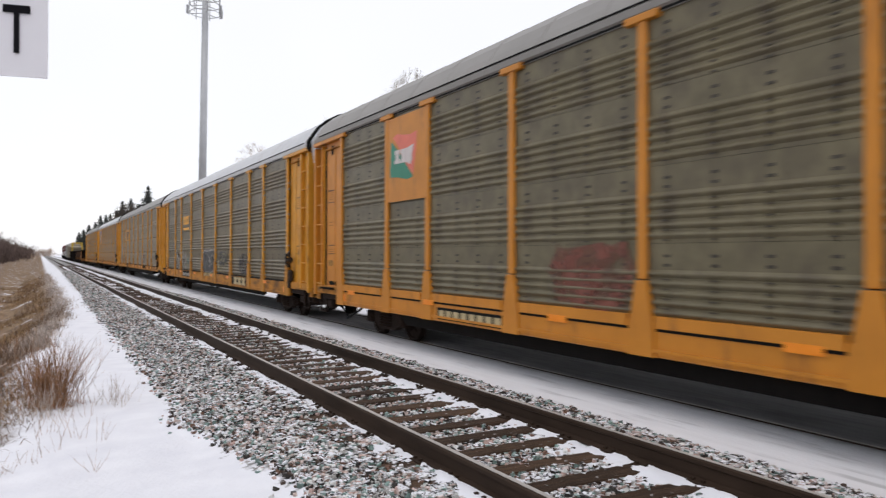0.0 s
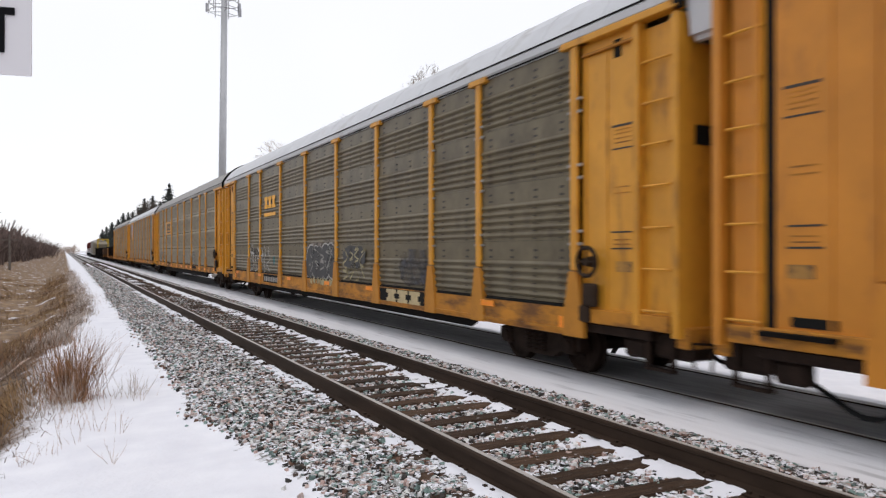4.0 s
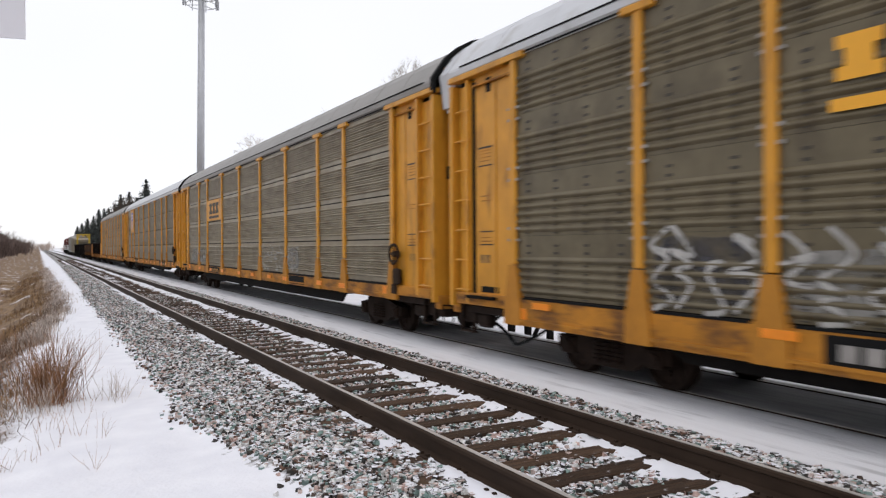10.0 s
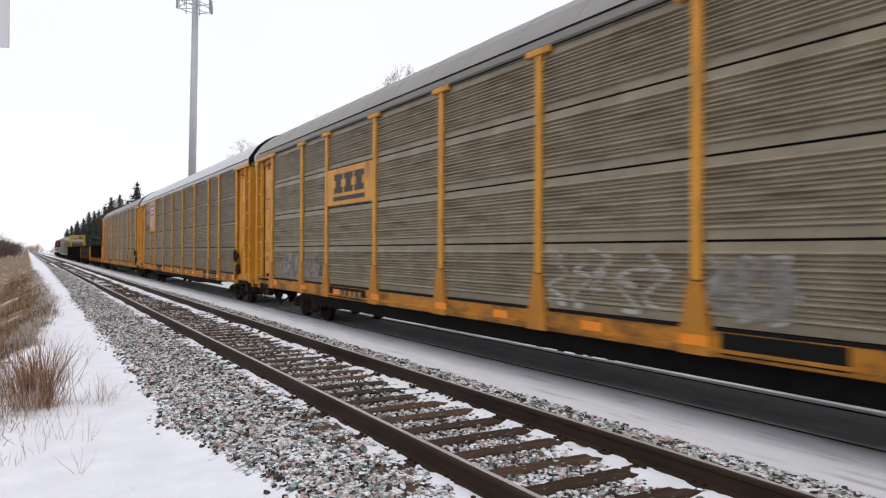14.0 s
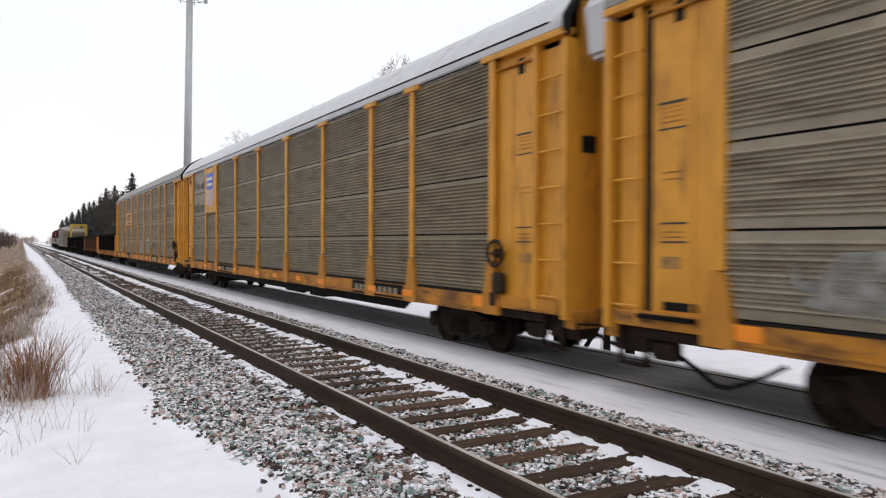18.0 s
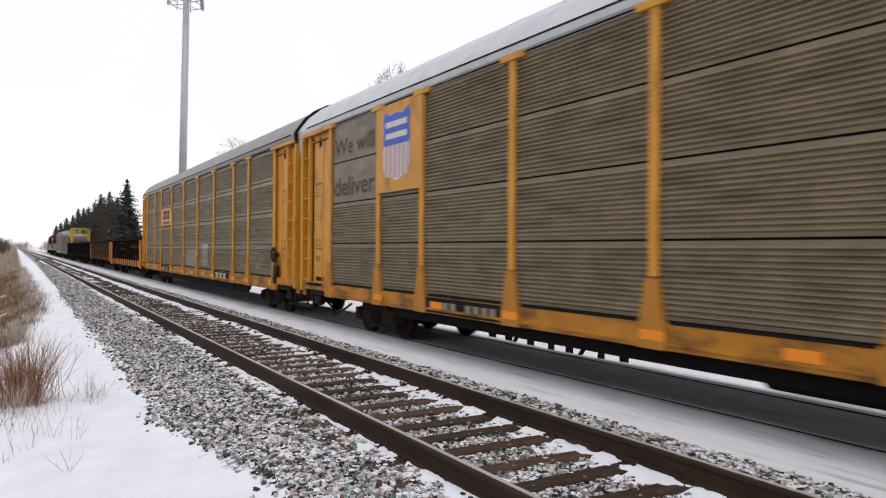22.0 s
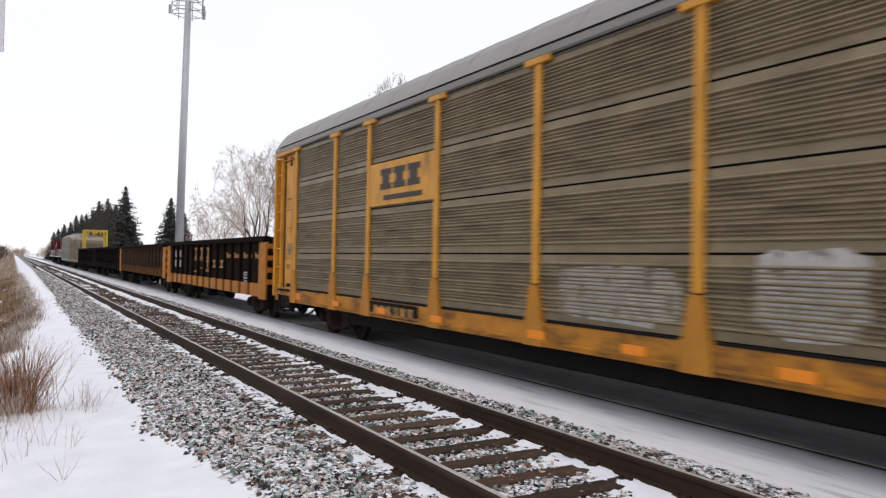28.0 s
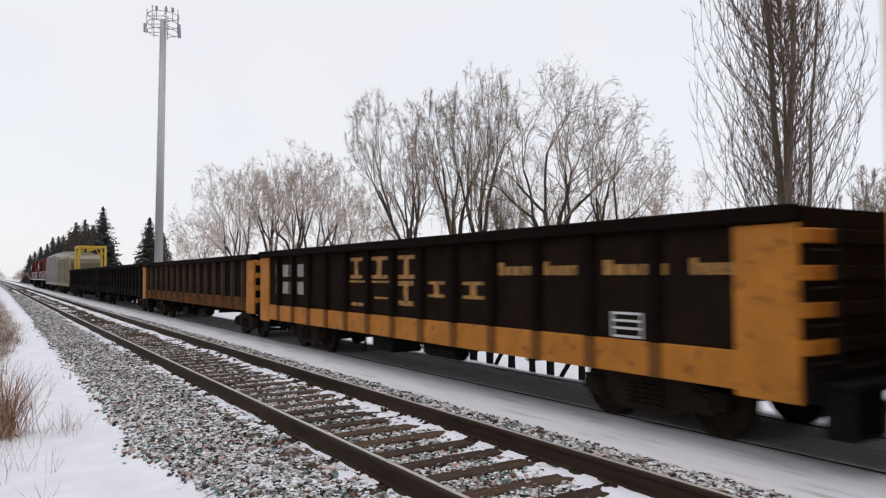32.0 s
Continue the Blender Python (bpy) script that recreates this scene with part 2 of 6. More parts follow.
PALE_GREY = mat("pale_grey_hopper", two((0.33, 0.32, 0.30), 0.85, 1.1), 1.2, 0.75, gloss=0.15, dirt=(0.26, 0.22, 0.19), dirt_scale=1.2, dirt_cut=0.6)
LOCO_RED = mat("locomotive_red", two((0.115, 0.018, 0.013), 0.75, 1.15), 1.3, 0.7, gloss=0.15, dirt=(0.06, 0.02, 0.014), dirt_scale=1.4, dirt_cut=0.6)
FRAME_YELLOW = mat("frame_yellow", two((0.56, 0.37, 0.035), 0.85, 1.1), 2.0, 0.5, dirt=(0.3, 0.17, 0.03), dirt_scale=4, dirt_cut=0.62)
GLASS = mat("dark_glass", two((0.02, 0.024, 0.03)), 1, 0.08)
POLE_GREY = mat("galvanised_pole", two((0.42, 0.43, 0.45), 0.92, 1.06), 1.0, 0.5, metal=0.3)
ANTENNA = mat("antenna_grey", two((0.33, 0.34, 0.36), 0.85, 1.1), 2, 0.5)
BARK = mat("bark", two((0.055, 0.042, 0.033), 0.6, 1.4), 6, 0.9, stretch=(3, 3, 0.5), bump=0.4, gloss=0.2)
TWIG = mat("twigs", two((0.21, 0.155, 0.112), 0.7, 1.3), 3, 0.9, vary=0.3, island=True, gloss=0.2)
TWIG_DARK = mat("dark_twigs", two((0.085, 0.066, 0.052), 0.7, 1.3), 3, 0.9, vary=0.3, island=True, gloss=0.2)
TWIG_FROST = mat("frosted_twigs", two((0.42, 0.335, 0.28), 0.75, 1.2), 3, 0.9, vary=0.3, island=True, gloss=0.2)
POPLAR_BARK = mat("poplar_bark", two((0.15, 0.118, 0.092), 0.6, 1.35), 6, 0.9, stretch=(3, 3, 0.5), bump=0.4)
POPLAR_TWIG = mat("poplar_twigs", two((0.125, 0.088, 0.064), 0.65, 1.3), 3, 0.9, vary=0.3, island=True, gloss=0.2)
NEEDLE = mat("spruce_needles", two((0.045, 0.050, 0.046), 0.55, 1.5), 3, 0.9, vary=0.5, island=True, gloss=0.15)
GRASS = mat("dry_grass", [(0.3, (0.16, 0.09, 0.038)), (0.7, (0.29, 0.178, 0.08))], 0.8, 0.9, vary=0.35, island=True)
GRASS_DARK = mat("brown_weeds", [(0.3, (0.085, 0.05, 0.03)), (0.7, (0.16, 0.10, 0.06))], 0.8, 0.9, vary=0.35, island=True)
SHRUB = mat("shrub_stems", two((0.27, 0.138, 0.066), 0.6, 1.45), 4, 0.85, vary=0.45, island=True)
WEED_FROST = mat("frosted_weeds", two((0.46, 0.39, 0.34), 0.7, 1.3), 3, 0.9, vary=0.35, island=True)
FAR_WOOD = mat("far_wood", two((0.135, 0.095, 0.082), 0.7, 1.2), 0.3, 0.95, vary=0.25, island=True)
WOOD_POLE = mat("weathered_pole", two((0.13, 0.11, 0.095), 0.7, 1.3), 3, 0.9)


def paint_patch(name, c, cut=0.47, sc=2.2, soft=0.06):
    """Thin sprayed paint: broken up, so that the panel shows through."""
    m = mat(name, two(c, 0.7, 1.15), 4, 0.6)
    n, l = m.node_tree.nodes, m.node_tree.links
    co = n.new("ShaderNodeTexCoord")
    tx = n.new("ShaderNodeTexNoise")
    tx.inputs["Scale"].default_value, tx.inputs["Detail"].default_value = sc, 5
    mr = n.new("ShaderNodeMapRange")
    mr.inputs["From Min"].default_value, mr.inputs["From Max"].default_value = cut - soft, cut + soft
    l.new(co.outputs["Object"], tx.inputs["Vector"])
    l.new(tx.outputs["Fac"], mr.inputs["Value"])
    l.new(mr.outputs["Result"], n["Principled BSDF"].inputs["Alpha"])
    return m


SPRAY_WHITE = paint_patch("sprayed_white", (0.43, 0.415, 0.39), 0.40, 3.2)
SPRAY_SOLID = paint_patch("sprayed_solid_white", (0.46, 0.445, 0.42), 0.37, 6.0, 0.1)
SPRAY_GREY = paint_patch("sprayed_grey", (0.27, 0.255, 0.23), 0.42, 3.4)
SPRAY_DARK = paint_patch("sprayed_dark", (0.045, 0.044, 0.046), 0.34, 2.2, 0.14)
SPRAY_RED = paint_patch("sprayed_red", (0.21, 0.068, 0.046), 0.47, 3.0, 0.2)
SPRAY_HALO = paint_patch("sprayed_halo", (0.19, 0.155, 0.125), 0.42, 3.0, 0.14)
SPRAY_LEMON = paint_patch("sprayed_lemon", (0.42, 0.36, 0.20), 0.42, 3.0, 0.12)
SPRAY_SMUDGE = paint_patch("sprayed_smudge", (0.05, 0.048, 0.056), 0.5, 2.6, 0.2)
SPRAY_FAINT = paint_patch("sprayed_faint", (0.26, 0.25, 0.23), 0.51, 3.4, 0.15)
SPRAY_TEAL = paint_patch("sprayed_teal", (0.07, 0.25, 0.26), 0.47, 3.0, 0.16)


# ---- mesh helpers ----
def box(bm, x0, x1, y0, y1, z0, z1, bevel=0.0):
    vs = [bm.verts.new((x, y, z)) for z in (z0, z1) for y in (y0, y1) for x in (x0, x1)]
    fs = [bm.faces.new([vs[i] for i in q]) for q in ((0, 2, 3, 1), (4, 5, 7, 6), (0, 1, 5, 4), (2, 6, 7, 3), (0, 4, 6, 2), (1, 3, 7, 5))]
    if bevel:
        es = list({e for f in fs for e in f.edges})
        bmesh.ops.bevel(bm, geom=es, offset=bevel, segments=1, affect="EDGES", profile=0.5)
    return vs


def tube(bm, p0, p1, r0, r1, n=8, caps=True):
    p0, p1 = Vector(p0), Vector(p1)
    q = (p1 - p0).to_track_quat("Z", "Y")
    ring = []
    for p, r in ((p0, r0), (p1, r1)):
        ring.append([bm.verts.new(p + q @ Vector((r * math.cos(a), r * math.sin(a), 0))) for a in (2 * math.pi * i / n for i in range(n))])
    for i in range(n):
        bm.faces.new((ring[0][i], ring[0][(i + 1) % n], ring[1][(i + 1) % n], ring[1][i]))
    if caps:
        bm.faces.new(ring[0][::-1])
        bm.faces.new(ring[1])


def prism(bm, pts, axis, a, b):
    """A polygon given in the two other axes, drawn out along one axis from a to b."""
    def at(p, t):
        return {"x": (t, p[0], p[1]), "y": (p[0], t, p[1]), "z": (p[0], p[1], t)}[axis]
    lo, hi = [bm.verts.new(at(p, a)) for p in pts], [bm.verts.new(at(p, b)) for p in pts]
    n = len(pts)
    for i in range(n):
        bm.faces.new((lo[i], lo[(i + 1) % n], hi[(i + 1) % n], hi[i]))
    bm.faces.new(lo[::-1])
    bm.faces.new(hi)


def mesh_of(name, bm, material, smooth=False):
    bmesh.ops.recalc_face_normals(bm, faces=bm.faces)
    me = bpy.data.meshes.new(name)
    bm.to_mesh(me)
    bm.free()
    me.materials.append(material)
    if smooth:
        me.polygons.foreach_set("use_smooth", [True] * len(me.polygons))
    return me


def put(name, me, parent=None, m=None, label=""):
    ob = new(name, me)
    ob.parent = parent
    if m is not None:
        ob.matrix_basis = m
    if label:
        ob["label"] = label
    return ob


def part(name, bm, material, parent=None, label="", m=None, smooth=False):
    return put(name, mesh_of(name, bm, material, smooth), parent, m, label)


def raw(name, verts, faces, material, parent=None, label=""):
    me = bpy.data.meshes.new(name)
    me.from_pydata(verts, [], faces)
    me.materials.append(material)
    return put(name, me, parent, None, label)


# ---- the plan ----
NEAR_L, NEAR_R = 2.855, 4.435          # rails of the empty track, heads at z = 0
FAR_MID, FAR_Z = 8.04, -0.345          # the train's track
TRAIN_SPEED = [2.997, 3.243, 3.537, 3.642, 3.661, 3.743, 3.916, 4.049, 4.113, 4.145, 4.18, 4.159, 4.172, 4.311, 4.356, 4.311, 4.263]


def gone(t):
    """Metres that the train has come nearer by t seconds."""
    ts = np.linspace(0, t, max(2, int(t * 50) + 1))
    vs = np.interp(ts, np.arange(17) * 2.0, TRAIN_SPEED)
    return float(np.sum((vs[1:] + vs[:-1]) / 2 * np.diff(ts)))


def ballast_edge(y):
    return min(2.0, max(1.42 + 0.006 * y, 2.49 - 0.12 * y)) - 0.17 * math.exp(-((y - 8.5) / 0.6) ** 2)


def grass_edge(y):
    return float(np.interp(y, [-50, 6, 7.9, 9.0, 10.3, 13.0, 15.5, 18.5, 21.5, 26, 31, 42, 70, 400], [-1.6, -1.05, -0.61, -0.42, -0.36, -0.52, -0.42, -0.2, 0.16, 0.42, 0.6, 0.58, 0.4, 0.2]))


def lift(x, y):
    """Height of the ground."""
    n = noise.noise((x * 0.8, y * 0.5, 3.0)) * 0.05 + noise.noise((x * 2.3, y * 1.7, 9.0)) * 0.02
    be, ge = ballast_edge(y), grass_edge(y)
    prof = [(-400, 3.0), (-90, 0.6), (-40, -0.3), (-14, -0.75), (-7, -0.9), (ge - 3.2, -1.5), (ge - 2.0, -1.45), (ge - 0.3, -0.62), (ge + 0.2, -0.42),
            (be - 0.1, -0.37), (be + 0.35, -0.25), (2.3, -0.178), (2.6, -0.18), (2.9, -0.205), (5.0, -0.20), (5.75, -0.34), (6.7, -0.375), (7.05, -0.362), (7.2, -0.358), (9.0, -0.358), (9.7, -0.48),
            (12.0, -1.05), (17.0, -1.0), (60, -0.6), (400, 2.0)]
    xs, zs = [p[0] for p in prof], [p[1] for p in prof]
    for i in range(1, len(xs)):
        xs[i] = max(xs[i], xs[i - 1] + 0.02)
    z = float(np.interp(x, xs, zs))
    if -0.6 < x < 1.7 and 3 < y < 9:
        n -= 0.05 * max(0.0, noise.noise((x * 3.1, y * 1.9, 21.0)) - 0.28)
    k = 0.12 if 6.6 < x < 9.3 else (0.35 if 2.2 < x < 9.5 else 1.0)
    return z + n * k + (0.06 * noise.noise((x * 0.25, y * 0.2, 1.0)) if x < ge or x > 10 else 0)


def ground_material():
    m = bpy.data.materials.new("winter_ground")
    m.use_nodes = True
    n, l = m.node_tree.nodes, m.node_tree.links
    b = n["Principled BSDF"]
    b.inputs["Roughness"].default_value = 0.85
    co = n.new("ShaderNodeTexCoord")
    sep = n.new("ShaderNodeSeparateXYZ")
    l.new(co.outputs["Object"], sep.inputs[0])

    def tex(scale, detail=5.0, st=(1, 1, 1)):
        mp = n.new("ShaderNodeMapping")
        mp.inputs["Scale"].default_value = st
        t = n.new("ShaderNodeTexNoise")
        t.inputs["Scale"].default_value, t.inputs["Detail"].default_value = scale, detail
        l.new(co.outputs["Object"], mp.inputs["Vector"])
        l.new(mp.outputs["Vector"], t.inputs["Vector"])
        return t.outputs["Fac"]

    def ramp(fac, stops):
        r = n.new("ShaderNodeValToRGB")
        e = r.color_ramp.elements
        while len(e) < len(stops):
            e.new(0.5)
        for q, (p, c) in zip(e, stops):
            q.position, q.color = p, (*c, 1)
        l.new(fac, r.inputs["Fac"])
        return r.outputs["Color"]

    def math_node(op, a, c, d=None):
        q = n.new("ShaderNodeMath")
        q.operation = op
        for i, v in enumerate((a, c, d)):
            if v is None:
                continue
            if isinstance(v, (int, float)):
                q.inputs[i].default_value = v
            else:
                l.new(v, q.inputs[i])
        return q.outputs[0]

    def step(v, lo, hi):
        q = n.new("ShaderNodeMapRange")
        q.inputs["From Min"].default_value, q.inputs["From Max"].default_value = lo, hi
        l.new(v, q.inputs["Value"])
        return q.outputs["Result"]

    def mix(f, a, c):
        q = n.new("ShaderNodeMixRGB")
        l.new(f, q.inputs[0])
        l.new(a, q.inputs[1])
        l.new(c, q.inputs[2])
        return q.outputs["Color"]

    x, y = sep.outputs["X"], sep.outputs["Y"]
    wob = math_node("MULTIPLY_ADD", tex(1.6), 0.7, -0.35)
    fine = math_node("MULTIPLY_ADD", tex(9.0), 0.5, -0.25)
    xw = math_node("ADD", math_node("ADD", x, wob), fine)
    snow = ramp(tex(2.5), [(0.3, (0.71, 0.71, 0.755)), (0.7, (0.79, 0.79, 0.825))])
    grass = ramp(tex(6.0, 8.0, (1, 0.5, 1)), [(0.3, (0.07, 0.042, 0.026)), (0.5, (0.13, 0.08, 0.046)), (0.72, (0.24, 0.155, 0.085))])
    golden = ramp(tex(3.0, 8.0, (1, 0.5, 1)), [(0.3, (0.075, 0.040, 0.02)), (0.5, (0.165, 0.095, 0.042)), (0.72, (0.29, 0.185, 0.085))])
    grass = mix(step(math_node("MULTIPLY_ADD", wob, 14.0, y), 22.0, 34.0), grass, golden)
    grass_snow = mix(step(math_node("MULTIPLY_ADD", math_node("MINIMUM", y, 32.0), 0.005, tex(1.6, 8.0, (1, 0.45, 1))), 0.755, 0.84), grass, snow)
    grit = ramp(tex(26.0, 4.0), [(0.38, (0.05, 0.048, 0.045)), (0.48, (0.20, 0.195, 0.19)), (0.58, (0.38, 0.36, 0.345))])
    far_grit = math_node("MULTIPLY", math_node("MINIMUM", math_node("MAXIMUM", math_node("ADD", y, -14.0), 0.0), 22.0), -0.011)
    shoulder_snow = math_node("MULTIPLY", math_node("MINIMUM", math_node("MAXIMUM", math_node("SUBTRACT", x, 1.3), 0.0), 0.9), -0.10)
    grit_snow = mix(step(math_node("ADD", math_node("ADD", tex(14.0, 5.0), far_grit), math_node("ADD", shoulder_snow, 0.05)), 0.45, 0.51), grit, snow)
    # greyish snow of the far bed, with the train's shade in its colour
    dark = ramp(tex(8.0, 6.0, (1, 0.15, 1)), [(0.3, (0.20, 0.20, 0.205)), (0.7, (0.33, 0.33, 0.335))])
    # the ballast's edge swings out towards the track near the viewer
    be = math_node("MINIMUM", math_node("MAXIMUM", math_node("MULTIPLY_ADD", y, 0.006, 1.40), math_node("MULTIPLY_ADD", y, -0.12, 2.47)), 1.98)
    on_ballast = step(math_node("SUBTRACT", xw, be), -0.05, 0.05)
    near_ge = math_node("MULTIPLY_ADD", math_node("MINIMUM", math_node("ADD", y, -9.3), 0.0), 0.21, -0.40)
    ge = math_node("MAXIMUM", near_ge, math_node("MINIMUM", math_node("MULTIPLY_ADD", y, 0.083, -1.68), 0.52))
    off_grass = step(math_node("SUBTRACT", xw, ge), -0.2, 0.2)
    c = mix(off_grass, grass_snow, snow)
    c = mix(on_ballast, c, grit_snow)
    strip = ramp(tex(5.0, 6.0, (1, 0.12, 1)), [(0.30, (0.52, 0.52, 0.54)), (0.43, (0.76, 0.76, 0.79)), (0.7, (0.83, 0.83, 0.86))])
    c = mix(step(math_node("MULTIPLY_ADD", fine, 0.6, math_node("MULTIPLY_ADD", wob, 0.4, x)), 5.60, 5.76), c, strip)
    xd = math_node("ADD", x, math_node("MULTIPLY", wob, 0.35))
    # pale grey fringe, then the painted shade between the far rails
    grey_fringe = ramp(tex(3.0, 6.0, (1, 0.05, 1)), [(0.35, (0.58, 0.58, 0.60)), (0.65, (0.78, 0.78, 0.80))])
    c = mix(step(xd, 6.85, 7.15), c, grey_fringe)
    c = mix(step(xd, 7.12, 7.34), c, dark)
    c = mix(step(xd, 8.95, 9.15), c, snow)
    far_grass = mix(step(tex(0.35, 6.0), 0.52, 0.62), snow, grass)
    c = mix(step(math_node("ADD", x, wob), 19.0, 26.0), c, far_grass)
    l.new(c, b.inputs["Base Color"])
    bp = n.new("ShaderNodeBump")
    bp.inputs["Strength"].default_value, bp.inputs["Distance"].default_value = 0.35, 0.03
    l.new(tex(22.0), bp.inputs["Height"])
    l.new(bp.outputs["Normal"], b.inputs["Normal"])
    return m


def build_ground():
    xs = sorted({*np.round(np.arange(-9, 13, 0.16), 3).tolist(), *np.round(np.arange(-40, -9, 1.5), 3).tolist(), *np.round(np.arange(13, 60, 2.0), 3).tolist(),
                 -2500.0, -1200.0, -600.0, -400.0, -250.0, -150.0, -90.0, -60.0, 80.0, 120.0, 200.0, 400.0, 800.0, 1500.0, 2500.0})
    ys = sorted({*np.round(np.arange(0, 24, 0.22), 3).tolist(), *np.round(np.arange(24, 70, 0.8), 3).tolist(), *np.round(np.arange(70, 300, 6.0), 3).tolist(),
                 *np.round(np.arange(-40, 0, 2.0), 3).tolist(), -2500.0, -1000.0, -300.0, -100.0, 400.0, 600.0, 900.0, 1500.0, 2500.0, 4000.0})
    verts = [(x, y, lift(x, y)) for y in ys for x in xs]
    w = len(xs)
    faces = [(j * w + i, j * w + i + 1, (j + 1) * w + i + 1, (j + 1) * w + i) for j in range(len(ys) - 1) for i in range(w - 1)]
    ob = raw("ground", verts, faces, ground_material())
    ob.data.polygons.foreach_set("use_smooth", [True] * len(ob.data.polygons))
    tagged(ob, "snow-covered ground with dry grass, ballast and a greyish bed coloured dark for train shade", "ground", kind="structure")


build_ground()


# ---- tracks ----
RAIL_PROFILE = [(-0.075, -0.17), (0.075, -0.17), (0.075, -0.158), (0.012, -0.142), (0.009, -0.048), (0.036, -0.034), (0.037, -0.006), (0.030, 0.0),
                (-0.030, 0.0), (-0.037, -0.006), (-0.036, -0.034), (-0.009, -0.048), (-0.012, -0.142), (-0.075, -0.158)]


def track(mid, half, z, label):
    root = tagged(new("railway_track"), label, "railway track", kind="structure")
    root.location = (mid, 0, z)
    for sgn in (-1, 1):
        bm = bmesh.new()
        prism(bm, [(sgn * half + px, pz) for px, pz in RAIL_PROFILE], "y", -60, 900)
        rail = part("rail", bm, RAIL, root, "brown rusted steel rail")
        bm = bmesh.new()
        box(bm, sgn * half - 0.008, sgn * half + 0.031, -60, 900, 0.0005, 0.004)
        part("running_surface", bm, RAIL_TOP, rail, "worn bright line on the rail head")
    return root


near_track = track((NEAR_L + NEAR_R) / 2, (NEAR_R - NEAR_L) / 2, 0.0, "empty railway track with rusted rails and snowy wooden ties")
far_track = track(FAR_MID, 0.7535, FAR_Z, "railway track under the freight train, half buried in snow coloured dark for shade")


# ---- freight train ----
POSTS = (1.99, 4.67, 6.52, 9.34, 12.16, 14.98, 17.80, 20.62, 22.47, 25.15)
CAR_LEN = 27.14
SIDE = 1.54
CACHE = {}


def cached(key, make):
    if key not in CACHE:
        CACHE[key] = make()
    return CACHE[key]


def wheelset_mesh():
    bm = bmesh.new()
    prof = [(0.06, -0.07), (0.12, -0.08), (0.16, -0.03), (0.33, -0.025), (0.36, -0.06), (0.42, -0.06), (0.425, 0.05), (0.455, 0.055), (0.455, 0.08),
            (0.36, 0.08), (0.33, 0.03), (0.16, 0.03), (0.12, 0.09), (0.06, 0.09)]
    n = 20
    for sgn in (-1, 1):
        rings = []
        for i in range(n):
            a = 2 * math.pi * i / n
            rings.append([bm.verts.new((sgn * (0.80 - o), r * math.cos(a), r * math.sin(a))) for r, o in prof])
        for i in range(n):
            p, q = rings[i], rings[(i + 1) % n]
            for j in range(len(prof) - 1):
                bm.faces.new((p[j], p[j + 1], q[j + 1], q[j]))
        for i in range(6):
            a = 2 * math.pi * i / 6
            box(bm, sgn * 0.84 - 0.012, sgn * 0.84 + 0.012, 0.2 * math.cos(a) - 0.03, 0.2 * math.cos(a) + 0.03, 0.2 * math.sin(a) - 0.03, 0.2 * math.sin(a) + 0.03)
    tube(bm, (-1.0, 0, 0), (1.0, 0, 0), 0.085, 0.085, 12)
    return mesh_of("wheelset", bm, RUSTY)


def side_frame_mesh():
    bm = bmesh.new()
    out = [(-1.12, 0.36), (-1.12, 0.56), (-0.72, 0.62), (-0.30, 0.74), (0.30, 0.74), (0.72, 0.62), (1.12, 0.56), (1.12, 0.36), (0.72, 0.36), (0.42, 0.20),
           (-0.42, 0.20), (-0.72, 0.36)]
    prism(bm, out, "x", -0.09, 0.09)
    for sgn in (-1, 1):
        box(bm, -0.14, 0.12, sgn * 0.865 - 0.15, sgn * 0.865 + 0.15, 0.30, 0.56, 0.02)
        tube(bm, (-0.17, sgn * 0.865, 0.42), (-0.10, sgn * 0.865, 0.42), 0.10, 0.12, 10)
    for k in (-0.2, 0.0, 0.2):
        for j in range(5):
            tube(bm, (-0.10, k, 0.27 + 0.06 * j), (-0.10, k, 0.305 + 0.06 * j), 0.075, 0.075, 8)
    return mesh_of("side_frame", bm, RUSTY)


def bolster_mesh():
    bm = bmesh.new()
    box(bm, -0.95, 0.95, -0.2, 0.2, 0.36, 0.62, 0.03)
    box(bm, -0.6, 0.6, -0.62, -0.5, 0.28, 0.42)
    box(bm, -0.6, 0.6, 0.5, 0.62, 0.28, 0.42)
    tube(bm, (0, 0, 0.6), (0, 0, 0.75), 0.2, 0.2, 12)
    return mesh_of("bolster", bm, UNDER)


SPINNERS = []


def truck(parent, y, axles=(-0.865, 0.865), scale_frame=1.0):
    root = put("wheel_truck", None, parent, pose(0, y, 0), "rusty brown four-wheel truck")
    for sgn in (-1, 1):
        fr = put("side_frame", cached("side_frame", side_frame_mesh), root, pose(sgn * 1.0, 0, 0, 0, 0, 0 if sgn < 0 else 180))
        fr.scale = (1, scale_frame, 1)
    put("bolster", cached("bolster", bolster_mesh), root)
    for a in axles:
        w = put("wheelset", cached("wheelset", wheelset_mesh), root, pose(0, a, 0.425))
        SPINNERS.append((w, a))
    return root


